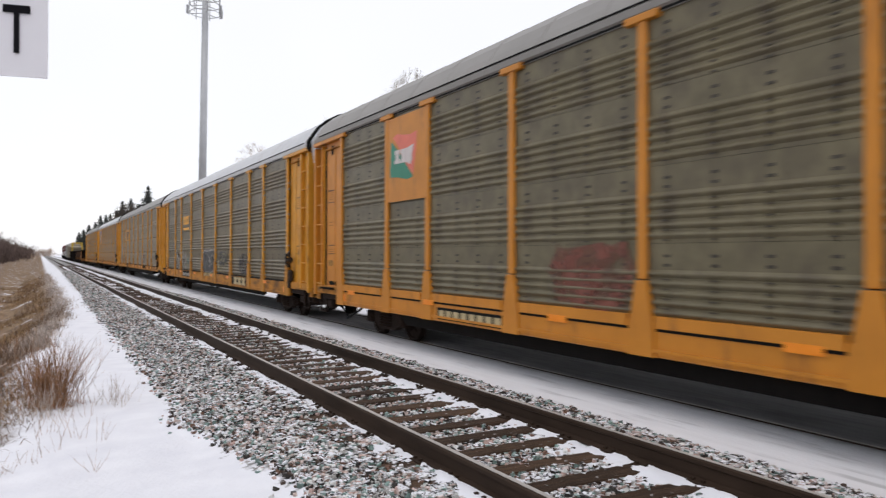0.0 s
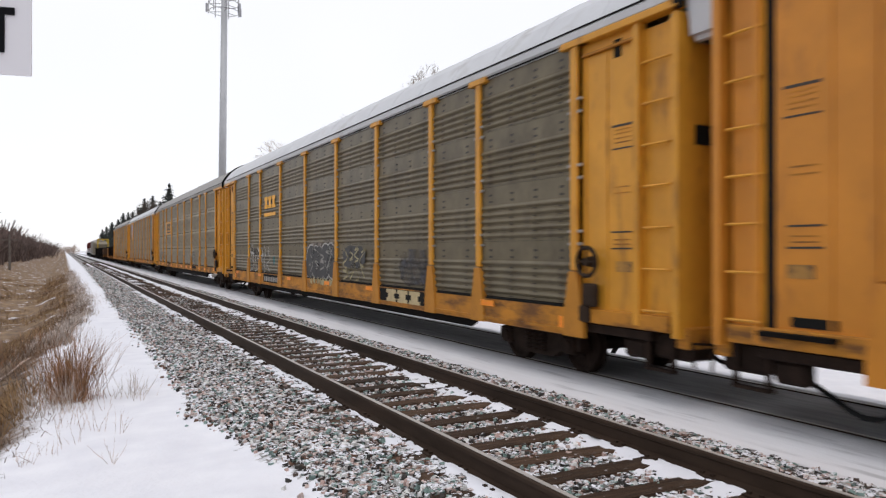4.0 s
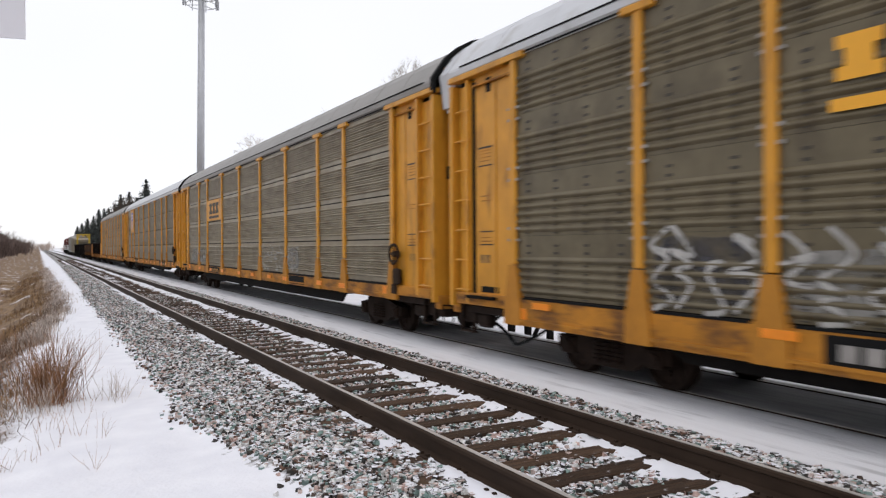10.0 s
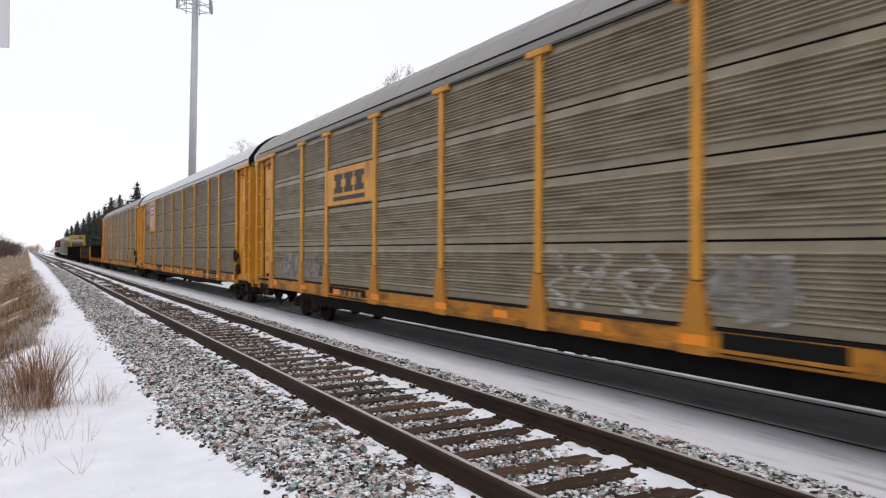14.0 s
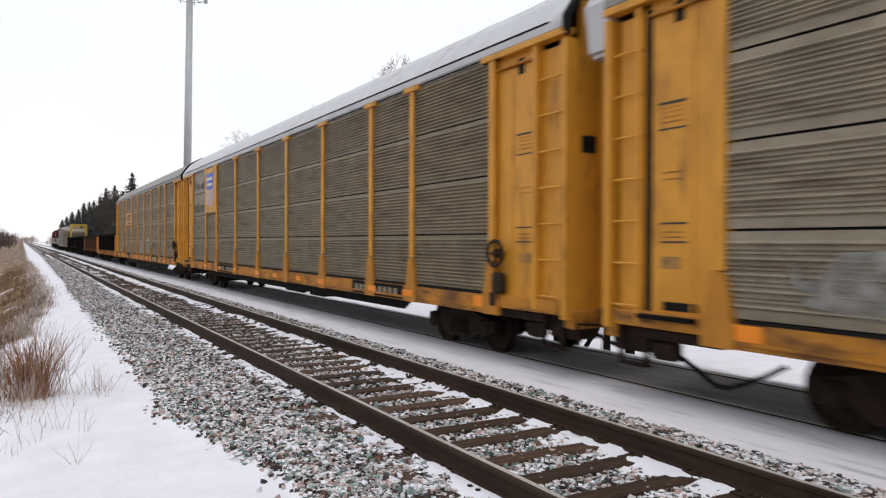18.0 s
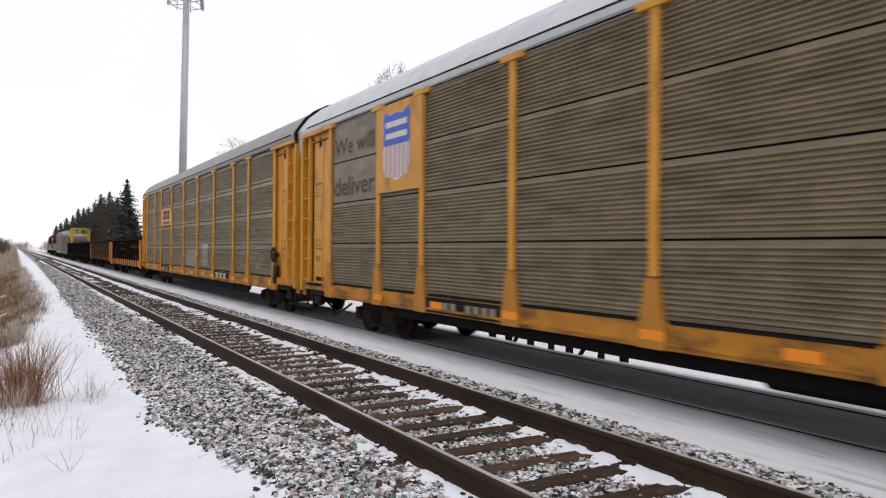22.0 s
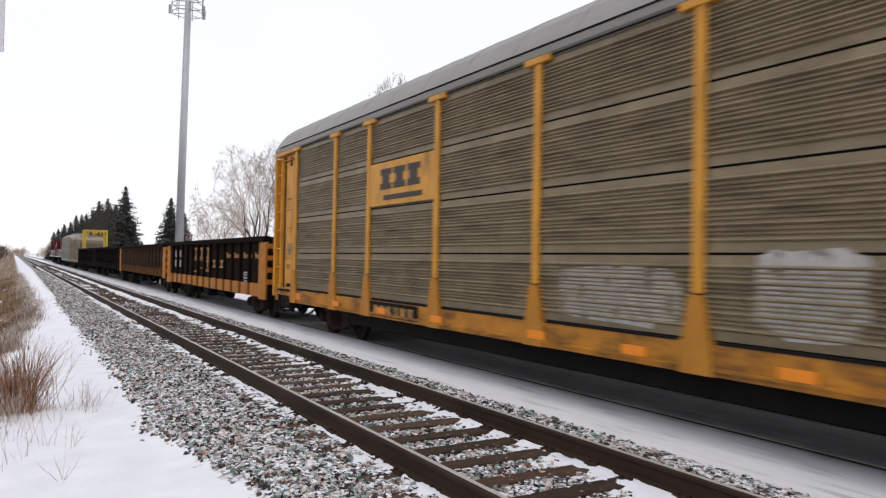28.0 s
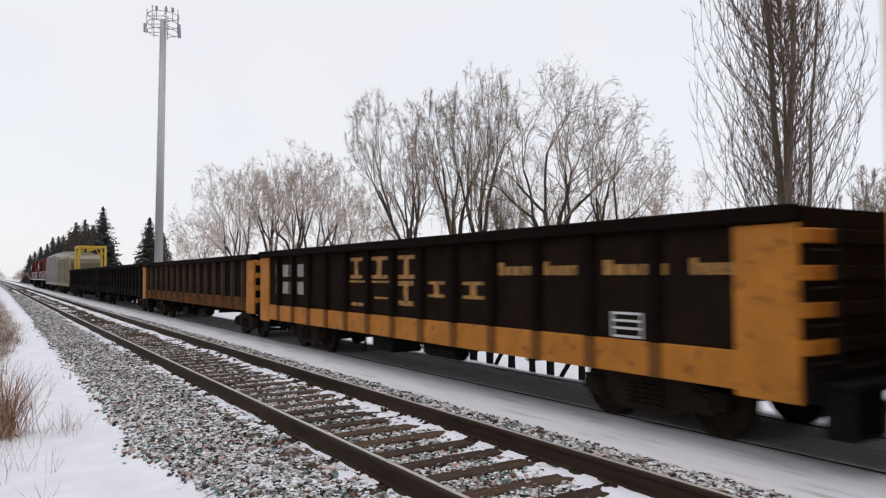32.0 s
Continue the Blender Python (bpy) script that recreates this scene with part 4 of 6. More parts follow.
    # added sheets below each sill stand for the black shade under the car
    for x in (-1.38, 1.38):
        prism(bm, [(4.75, sill_bottom + 0.1), (CAR_LEN - 4.75, sill_bottom + 0.1), (CAR_LEN - 5.25, sill_bottom - shade_skirt), (5.25, sill_bottom - shade_skirt)], "x", x - 0.03, x + 0.03)
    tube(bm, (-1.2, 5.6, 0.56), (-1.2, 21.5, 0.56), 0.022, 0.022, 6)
    part("underframe", bm, UNDER, car, "dark grimy underframe with brake gear and added black shade sheets")
    truck(car, 3.6)
    truck(car, CAR_LEN - 3.6)
    for y in (4.1, 9.5, 12.6, 16.4, 20.3, 24.2) if style == "wide" else (4.67, 6.3, 9.34, 11.0, 13.1, 14.98, 17.8, 20.0, 22.4):
        marks(car, "reflector", [(y - 0.2, y + 0.2, sill_bottom + 0.10, sill_bottom + 0.22) if style != "wide" else (y, y + 0.42, sill_bottom + 0.28, sill_bottom + 0.38)], ORANGE,
              "orange reflective strip", x=SIDE + 0.082)
    return car


CARS = []


def on_train(ob, u):
    """Set a car so that its first end lies u metres along the track when the clip begins."""
    CARS.append((ob, u))
    ob.matrix_basis = pose(FAR_MID, u, FAR_Z)
    return ob


def block_marks(parent, name, y0, y1, z0, z1, n, material, label="", x=SIDE + 0.072, gap=0.14, bar=0.30, side=0.19):
    """Plain notched blocks in place of a lettered mark, each a part of its own."""
    w = (y1 - y0) / n
    for i in range(n):
        a, b = y0 + i * w + w * gap / 2, y0 + (i + 1) * w - w * gap / 2
        c, d = a + side * (b - a), b - side * (b - a)
        p, q = z0 + bar * (z1 - z0), z1 - bar * (z1 - z0)
        bm = bmesh.new()
        prism(bm, [(a, z0), (b, z0), (b, p), (d, p), (d, q), (b, q), (b, z1), (a, z1), (a, q), (c, q), (c, p), (a, p)], "x", -x - 0.004, -x)
        part(name, bm, material, parent, label)


def shield(parent, y0, y1, z0, z1, x):
    """A heraldic shield: blue head with pale bars, striped field."""
    def outline(k):
        yc, w = (y0 + y1) / 2, (y1 - y0) / 2 * k
        h, zc = (z1 - z0) / 2 * k, (z0 + z1) / 2
        right = [(0.0, 0.90), (0.5, 0.84), (0.82, 0.99), (1.0, 0.78), (0.93, 0.55), (0.98, 0.1), (0.98, -0.55), (0.80, -0.84), (0.35, -0.90), (0.0, -1.0)]
        pts = right + [(-a, b) for a, b in right[-2:0:-1]]
        return [(yc + a * w, zc + b * h) for a, b in pts]
    bm = bmesh.new()
    bm.faces.new([bm.verts.new((-x, y, z)) for y, z in outline(1.0)])
    root = part("shield", bm, LOGO_PALE, parent, "faded white shield with a blue head and pale red stripes")
    zs = z0 + 0.50 * (z1 - z0)
    bm = bmesh.new()
    ring = outline(0.985)
    yc = (y0 + y1) / 2
    pts = [p for p in ring[:10] if p[1] > zs] + [(yc + 0.475 * (y1 - y0), zs), (yc - 0.475 * (y1 - y0), zs)] + [p for p in ring[10:] if p[1] > zs]
    bm.faces.new([bm.verts.new((-x - 0.004, y, z)) for y, z in pts])
    part("blue_head", bm, LOGO_BLUE, root)
    w = y1 - y0
    for za, zb in ((0.59, 0.67), (0.75, 0.83)):
        bm = bmesh.new()
        box(bm, -x - 0.010, -x - 0.006, y0 + 0.12 * w, y1 - 0.12 * w, z0 + za * (z1 - z0), z0 + zb * (z1 - z0))
        part("pale_bar", bm, LOGO_PALE, root)
    for i in range(6):
        bm = bmesh.new()
        a = y0 + w * (0.05 + 0.155 * i)
        box(bm, -x - 0.008, -x - 0.004, a, a + 0.075 * w, z0 + (0.10 if i in (0, 5) else 0.05) * (z1 - z0), zs)
        part("red_stripe", bm, LOGO_PINK, root)


# car with a tricolour flag on a yellow panel
car_a = autorack("wide", GREEN_GREY, ROOF_GREY, "orange-yellow and green-grey car carrier with a red-green flag", YELLOW_ORANGE, YELLOW_ORANGE, YELLOW_ORANGE)
on_train(car_a, -8.6)
FACE = SIDE + 0.05
fp = marks(car_a, "emblem_panel", [(POSTS[7] + 0.08, POSTS[8] - 0.08, 3.02, 4.78)], YELLOW_ORANGE, "yellow emblem panel", x=FACE)
FLAG_Y, FLAG_W = POSTS[8] - 0.08, POSTS[8] - POSTS[7] - 0.16


def flag_field(name, pts, material, label, off):
    bm = bmesh.new()
    bm.faces.new([bm.verts.new((-FACE - off, FLAG_Y - a * FLAG_W, 4.78 - 1.76 * c)) for a, c in pts])
    part(name, bm, material, fp, label)


flag_field("red_field", [(0.15, 0.23), (0.27, 0.20), (0.45, 0.235), (0.62, 0.25), (0.80, 0.23), (0.78, 0.45), (0.70, 0.72), (0.50, 0.56), (0.31, 0.37)], LOGO_RED, "faded red half of the flag", 0.008)
flag_field("pale_field", [(0.38, 0.42), (0.72, 0.37), (0.64, 0.60), (0.52, 0.56)], LOGO_PALE, "cream centre of the flag", 0.010)
flag_field("green_field", [(0.10, 0.27), (0.30, 0.40), (0.52, 0.58), (0.71, 0.74), (0.56, 0.76), (0.30, 0.72), (0.07, 0.70)], LOGO_GREEN, "green half of the flag", 0.012)
block_marks(fp, "pale_mark", FLAG_Y - 0.70 * FLAG_W, FLAG_Y - 0.20 * FLAG_W, 3.80, 4.08, 3, LOGO_PALE, "cream block mark", x=FACE + 0.016)
blob(car_a, "sprayed_patch", 15.1, 16.9, 1.15, 2.1, SPRAY_RED, 3, "faded red spray paint", x=SIDE + 0.022)
scrawl(car_a, 15.2, 16.8, 1.2, 2.05, 3, 4, SPRAY_RED, "faded red sprayed strokes", 0.09, x=SIDE + 0.026)
marks(car_a, "number_plate", [(17.95, 20.2, 0.72, 0.94)], BLACK, "black number panel on the sill", x=SIDE + 0.054)
for i in range(8):
    marks(car_a, "number_bar", [(18.08 + 0.265 * i, 18.27 + 0.265 * i, 0.77, 0.89)], LETTER_PALE, "pale number bar", x=SIDE + 0.06)
marks(car_a, "data_stencil", [(11.0, 11.8, 0.78, 0.86)], LETTER_YELLOW, "pale stencilled line", x=SIDE + 0.054)

# car with an orange block mark on the panel
car_b = autorack("wide", BROWN_GREY, ROOF_WHITE, "yellow and brown-grey car carrier with orange mark and graffiti", clips=True, sill_paint=YELLOW_WORN, shade_skirt=0.165)
on_train(car_b, 19.0)
block_marks(car_b, "block_mark", 18.42, 19.98, 3.42, 3.84, 3, LOGO_ORANGE, "orange block mark", x=SIDE + 0.036)
marks(car_b, "underline", [(18.42, 20.0, 3.14, 3.26)], LOGO_ORANGE, x=SIDE + 0.036)
marks(car_b, "number_plate", [(17.95, 20.05, 0.74, 1.06)], BLACK, "black number panel on the sill", x=SIDE + 0.054)
for i in range(8):
    marks(car_b, "number_bar", [(18.05 + 0.24 * i, 18.22 + 0.24 * i, 0.82, 0.98)], LETTER_GREY, "pale number bar", x=SIDE + 0.06)
marks(car_b, "plate", [(6.6, 9.1, 0.74, 1.06)], BLACK, "black plate on the sill", x=SIDE + 0.054)
block_marks(car_b, "block_mark", 6.95, 8.75, 0.775, 1.05, 3, LETTER_PALE, "pale block mark on the sill", x=SIDE + 0.06)
bubbles(car_b, 12.35, 14.75, 1.2, 2.0, 5, 7, ((0.19, SPRAY_HALO), (0.10, SPRAY_WHITE), (0.055, SPRAY_DARK)), "dark bubbly spray paint with a pale outline")
scrawl(car_b, 12.5, 14.6, 1.3, 1.95, 4, 61, SPRAY_GREY, "grey sprayed strokes over the dark patch", 0.045, x=SIDE + 0.042)
bubbles(car_b, 12.1, 14.3, 0.98, 1.08, 9, 8, ((0.05, SPRAY_LEMON),), "pale yellow sprayed scallops on the sill", x=SIDE + 0.055)
blob(car_b, "sprayed_patch", 10.0, 11.7, 1.45, 2.05, SPRAY_DARK, 9, "dark sprayed patch under pale letters")
scrawl(car_b, 10.0, 11.6, 1.15, 2.0, 4, 66, SPRAY_LEMON, "pale yellow dripping sprayed letters", 0.042, x=SIDE + 0.042)
blob(car_b, "sprayed_patch", 20.8, 22.3, 1.15, 2.05, SPRAY_SMUDGE, 10, "dark smudge under white letters", x=SIDE + 0.016)
scrawl(car_b, 20.75, 22.35, 1.14, 2.15, 4, 63, SPRAY_SOLID, "white sprayed letters with loose outlines", 0.06, x=SIDE + 0.028)
scrawl(car_b, 19.2, 20.55, 1.14, 2.10, 3, 64, SPRAY_WHITE, "thin whitish sprayed letters", 0.05, x=SIDE + 0.028)
blob(car_b, "sprayed_patch", 19.3, 20.5, 1.2, 1.9, SPRAY_FAINT, 13, "faint whitish overspray", x=SIDE + 0.016)
blob(car_b, "sprayed_patch", 6.65, 8.1, 1.15, 1.95, SPRAY_SMUDGE, 15, "dark sprayed smudge")
blob(car_b, "sprayed_patch", 18.5, 18.75, 1.4, 1.72, SPRAY_TEAL, 12, "teal spray paint")

# the later carriers are a little longer
SHORT_POSTS = POSTS
POSTS = tuple(12.55 + (p - 12.5) * 1.016 for p in SHORT_POSTS)
CAR_LEN = 27.2

# car with black marks on a yellow plate
car_c = autorack("mid", GALV_PALE, ROOF_GREY, "yellow and weathered grey car carrier with a yellow plate", sill_paint=YELLOW_WORN, sill_bottom=0.80, shade_skirt=0.28)
on_train(car_c, 46.70)
lp = marks(car_c, "plate", [(POSTS[6] + 0.09, POSTS[7] - 0.09, 3.04, 3.92)], YELLOW, "yellow plate", x=FACE)
block_marks(lp, "block_mark", POSTS[6] + 0.5, POSTS[7] - 0.5, 3.32, 3.78, 3, LOGO_BLACK, "black block mark", x=FACE + 0.006)
marks(lp, "underline", [(POSTS[6] + 0.5, POSTS[7] - 0.5, 3.14, 3.24)], LOGO_BLACK, x=FACE + 0.006)
scrawl(car_c, 9.75, 12.0, 1.2, 1.95, 5, 21, SPRAY_SOLID, "pale sprayed letters", 0.055)
scrawl(car_c, 8.1, 9.3, 1.2, 1.9, 3, 24, SPRAY_WHITE, "thin pale sprayed letters", 0.045)
blob(car_c, "sprayed_patch", 8.1, 9.2, 1.2, 1.9, SPRAY_FAINT, 22, "pale spray paint letters")
blob(car_c, "sprayed_patch", 21.0, 24.6, 1.2, 1.9, SPRAY_FAINT, 23, "pale spray paint letters")
marks(car_c, "number_plate", [(7.6, 9.0, 0.84, 1.07)], BLACK, "black number panel on the sill", x=SIDE + 0.054)
marks(car_c, "number_plate", [(18.35, 20.55, 0.83, 1.07)], BLACK, "black number panel on the sill", x=SIDE + 0.054)
for i in range(6):
    marks(car_c, "number_bar", [(18.6 + 0.28 * i, 18.78 + 0.28 * i, 0.89, 1.01)], LETTER_YELLOW, "faded number bar", x=SIDE + 0.06)
marks(car_c, "data_stencil", [(20.64, 21.12, 0.84, 0.98)], LETTER_GREY, "pale stencilled data panel", x=SIDE + 0.054)

# car with a shield
POSTS = tuple(12.52 + (p - 12.5) * (1.016 if p < 12.5 else 1.0) for p in SHORT_POSTS)
car_d = autorack("fine", GALV, ROOF_WHITE, "yellow and weathered grey car carrier with a blue shield", sill_paint=YELLOW_WORN, sill_bottom=0.78, shade_skirt=0.2, words=True)
on_train(car_d, 74.60)
sp = marks(car_d, "emblem_panel", [(POSTS[7] - 0.05, POSTS[8] + 0.05, 3.08, 4.84)], YELLOW, "yellow emblem panel", x=FACE + 0.022)
shield(sp, POSTS[7] + 0.38, POSTS[8] - 0.28, 3.28, 4.72, FACE + 0.032)


def painted_words(parent, body, y0, y1, z, h, material, label, x):
    """Words painted on the near side, reading from y0 towards the car's first end at y1."""
    cu = bpy.data.curves.new("words", "FONT")
    cu.body, cu.size, cu.extrude, cu.offset = body, 1.0, 0.001, 0.012
    tmp = new("words_tmp", cu)
    me = bpy.data.meshes.new_from_object(tmp.evaluated_get(bpy.context.evaluated_depsgraph_get()))
    bpy.data.objects.remove(tmp)
    me.materials.clear()
    me.materials.append(material)
    xs = [v.co.x for v in me.vertices]
    top = max(v.co.y for v in me.vertices)
    kx, ky, x0 = (y0 - y1) / (max(xs) - min(xs)), h / top, min(xs)
    for v in me.vertices:
        v.co = ((v.co.x - x0) * kx, v.co.y * ky, v.co.z)
    return put("painted_word", me, parent, pose(-x, y0, z, 90, 0, -90), label)


painted_words(car_d, "We will", 24.95, 22.8, 4.12, 0.36, LOGO_BLACK, "dark painted words", SIDE + 0.006)
painted_words(car_d, "deliver", 24.95, 22.75, 3.17, 0.42, LOGO_BLACK, "dark painted words", SIDE + 0.006)
for a, b in ((18.65, 20.1), (5.6, 7.0)):
    marks(car_d, "number_plate", [(a - 0.7, b + 0.4, 0.80, 1.07)], BLACK, "black number panel on the sill", x=SIDE + 0.054)
    for i in range(9):
        if i != 4:
            marks(car_d, "number_bar", [(a - 0.45 + 0.24 * i, a - 0.29 + 0.24 * i, 0.87, 1.0)], OLIVE_PALE, "dull olive number bar", x=SIDE + 0.06)

# last carrier before the open cars
POSTS = tuple(12.55 + (p - 12.5) * 1.016 for p in SHORT_POSTS)
car_e = autorack("mid", BROWN_WARM, ROOF_GREY, "yellow and brown-grey car carrier with large white graffiti", sill_paint=YELLOW_WORN, sill_bottom=0.74, shade_skirt=0.27, tail=True)
on_train(car_e, 102.21)
lp = marks(car_e, "plate", [(POSTS[6] + 0.09, POSTS[7] - 0.09, 3.04, 3.92)], YELLOW, "yellow plate", x=FACE)
block_marks(lp, "block_mark", POSTS[6] + 0.55, POSTS[7] - 0.55, 3.36, 3.78, 3, LOGO_BLACK, "black block mark", x=FACE + 0.006)
marks(lp, "underline", [(POSTS[6] + 0.5, POSTS[7] - 0.75, 3.14, 3.24)], LOGO_BLACK, x=FACE + 0.006)
blob(car_e, "sprayed_patch", 25.55, 26.22, 2.02, 2.36, SPRAY_TEAL, 34, "blue-green paint smear", x=1.508)
blob(car_e, "sprayed_patch", 12.35, 14.75, 1.15, 1.95, SPRAY_SOLID, 31, "white sprayed block over the ribs", x=SIDE + 0.012)
blob(car_e, "sprayed_patch", 10.3, 11.6, 1.2, 2.15, SPRAY_SOLID, 32, "white sprayed patch over the ribs", x=SIDE + 0.012)
scrawl(car_e, 3.2, 6.0, 1.2, 2.2, 5, 33, SPRAY_GREY, "grey sprayed letters", 0.07)
blob(car_e, "sprayed_patch", 3.4, 5.9, 1.25, 2.1, SPRAY_FAINT, 35, "faint grey overspray", x=SIDE + 0.012)
for a, b in ((18.5, 20.75), (7.0, 9.2)):
    marks(car_e, "number_plate", [(a, b, 0.78, 1.07)], BLACK, "black number panel on the sill", x=SIDE + 0.054)
block_marks(car_e, "block_mark", 7.3, 8.95, 0.82, 1.03, 3, LETTER_PALE, "pale yellow block mark on the sill", x=SIDE + 0.06)
for i in range(6):
    marks(car_e, "number_bar", [(18.7 + 0.3 * i, 18.9 + 0.3 * i, 0.84, 1.0)], LETTER_YELLOW, "faded number bar", x=SIDE + 0.06)


def gondola(length, label, skin, rib, top, end_paint, sill_paint, height=2.58, ribs=13, bottom=0.72, stripe=0.40, first_rib=1.1, foot=None):
    """An open steel car with side ribs, a top chord and end ladders."""
    car = tagged(new("gondola_car"), label, "freight car", "open cars of the train")
    for sgn in (-1, 1):
        bm = bmesh.new()
        xa, xb = sorted((sgn * 1.46, sgn * 1.50))
        box(bm, xa, xb, 0.15, length - 0.15, bottom, height - 0.05)
        part("side_sheet", bm, skin, car)
        bm = bmesh.new()
        xa, xb = sorted((sgn * 1.40, sgn * 1.63))
        box(bm, xa, xb, 0.0, length, height - 0.17, height, 0.02)
        part("top_chord", bm, top, car, "dark steel top chord")
        bm = bmesh.new()
        xa, xb = sorted((sgn * 1.48, sgn * 1.545))
        box(bm, xa, xb, 0.1, length - 0.1, bottom, bottom + stripe, 0.012)
        part("side_sill", bm, sill_paint, car)
        for i in range(ribs):
            y = first_rib + (length - first_rib - (1.1 if first_rib < 1.5 else 1.48)) * i / (ribs - 1)
            def rib_up():
                bm = bmesh.new()
                prism(bm, [(-0.09, -0.06), (0.0, -0.10), (0.0, 0.10), (-0.09, 0.06)], "z", bottom + 0.02, height - 0.171)
                return mesh_of("side_rib", bm, rib)
            side_thing(car, "side_rib", cached(("rib", rib.name, bottom, height), rib_up), sgn, y, 1.5)
            if sill_paint is not rib:
                def rib_foot():
                    bm = bmesh.new()
                    prism(bm, [(-0.096, -0.066), (0.0, -0.106), (0.0, 0.106), (-0.096, 0.066)], "z", bottom + 0.01, bottom + stripe)
                    return mesh_of("rib_foot", bm, foot or sill_paint)
                side_thing(car, "rib_foot", cached(("foot", sill_paint.name, bottom), rib_foot), sgn, y, 1.5)
        for end in (0, 1):
            ya, yb = (0.0, 0.70) if end == 0 else (length - 0.70, length)
            bm = bmesh.new()
            xa, xb = sorted((sgn * 1.50, sgn * 1.56))
            box(bm, xa, xb, ya, yb, bottom - 0.06, height - 0.175, 0.012)
            part("corner_sheet", bm, end_paint, car, "painted corner sheet")
    for y in (0.04, length - 0.04):
        way = -1 if y < 1 else 1
        bm = bmesh.new()
        box(bm, -1.46, 1.46, y - 0.04, y + 0.04, bottom + 0.05, height - 0.02)
        part("end_wall", bm, skin, car)
        bm = bmesh.new()
        for k in range(4):
            z = 1.12 + 0.36 * k
            box(bm, -1.5, -0.92, y + way * 0.05 - 0.06, y + way * 0.05 + 0.06, z, z + 0.15, 0.015)
        part("end_rib", bm, end_paint, car, "painted ends of the ribs")
        for k in range(4):
            z = 1.12 + 0.36 * k
            bm = bmesh.new()
            box(bm, -0.919, 1.5, y + way * 0.05 - 0.06, y + way * 0.05 + 0.06, z, z + 0.15, 0.015)
            part("end_rib", bm, skin, car)
        bm = bmesh.new()
        box(bm, -1.07, -1.03, y + way * 0.14 - 0.02, y + way * 0.14 + 0.02, 0.9, height - 0.1)
        stile = part("ladder_stile", bm, BLACK, car)
        for k in range(4):
            bm = bmesh.new()
            tube(bm, (-1.52, y + way * 0.16, 1.05 + 0.36 * k), (-1.05, y + way * 0.16, 1.05 + 0.36 * k), 0.016, 0.016, 6)
            part("ladder_rung", bm, BLACK, stile)
        bm = bmesh.new()
        box(bm, -1.5, 1.5, y - 0.12, y + 0.12, bottom - 0.05, bottom + 0.26, 0.02)
        part("end_sill", bm, UNDER, car)
        bm = bmesh.new()
        ya, yb = sorted((y + way * 0.121, y + way * 0.42))
        box(bm, -1.3, 1.3, ya, yb, bottom + 0.08, bottom + 0.14, 0.01)
        box(bm, -1.3, -1.24, ya, yb, 0.34, bottom + 0.079)
        box(bm, -0.8, -0.74, ya, yb, 0.34, bottom + 0.079)
        box(bm, -1.235, -0.805, ya, yb, 0.34, 0.38)
        part("end_platform", bm, UNDER, car, "dark end platform with a step")
        coupler(car, y, way)
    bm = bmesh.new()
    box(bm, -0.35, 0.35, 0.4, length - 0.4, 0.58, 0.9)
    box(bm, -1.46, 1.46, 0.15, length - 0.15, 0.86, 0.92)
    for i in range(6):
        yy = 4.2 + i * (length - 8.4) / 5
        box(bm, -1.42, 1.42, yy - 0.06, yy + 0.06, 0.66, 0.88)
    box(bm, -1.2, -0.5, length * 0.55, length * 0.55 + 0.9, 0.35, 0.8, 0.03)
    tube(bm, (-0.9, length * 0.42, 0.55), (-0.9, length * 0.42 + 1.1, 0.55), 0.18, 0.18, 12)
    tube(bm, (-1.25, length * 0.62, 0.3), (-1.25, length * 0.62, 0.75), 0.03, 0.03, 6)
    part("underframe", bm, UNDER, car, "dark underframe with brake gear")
    bm = bmesh.new()
    r = random.Random(int(length * 10))
    for i in range(46):
        y, x = r.uniform(0.5, length - 0.5), r.uniform(-1.2, 1.2)
        a, b, c = r.uniform(0.2, 0.7), r.uniform(0.2, 0.5), r.uniform(0.1, 0.4)
        z = height - 0.55 + r.uniform(-0.1, 0.12)
        tube(bm, (x - a / 2, y - b, z), (x + a / 2, y + b, z + c * 0.3), c * 0.6, c * 0.4, 5)
    box(bm, -1.44, 1.44, 0.12, length - 0.12, 0.93, height - 0.6)
    part("scrap_load", bm, RUSTY, car, "rusty scrap heaped below the rim")
    truck(car, 2.3)
    truck(car, length - 2.3)
    return car


GX = 1.502
gon_f = gondola(15.95, "dark gondola car with yellow corners, sill stripe and faded yellow lettering", GON_SHEET, GON_BLACK, GON_BLACK, GON_YELLOW, GON_YELLOW, ribs=13, first_rib=1.75, foot=GON_FOOT)
on_train(gon_f, 130.25)
for a, b in ((9.47, 10.11), (8.34, 9.15), (7.31, 8.0)):
    block_marks(gon_f, "letter_block", a, b, 1.84, 2.28, 1, LETTER_YELLOW, "faded yellow block letter", x=GX, gap=0.14, bar=0.17, side=0.36)
marks(gon_f, "underline", [(8.34, 10.1, 1.76, 1.80)], LETTER_YELLOW, x=GX)
marks(gon_f, "small_bar", [(9.47, 10.02, 1.27, 1.34)], LETTER_YELLOW, x=GX)
marks(gon_f, "small_bar", [(8.39, 8.95, 1.44, 1.48)], LETTER_YELLOW, x=GX)
for a, b, c in ((7.35, 8.0, 1.34), (6.3, 6.9, 1.52), (5.14, 5.82, 1.52)):
    block_marks(gon_f, "letter_block", a, b, c, 1.8, 1, LETTER_YELLOW, "faded yellow block letter", x=GX, gap=0.14, bar=0.2, side=0.36)
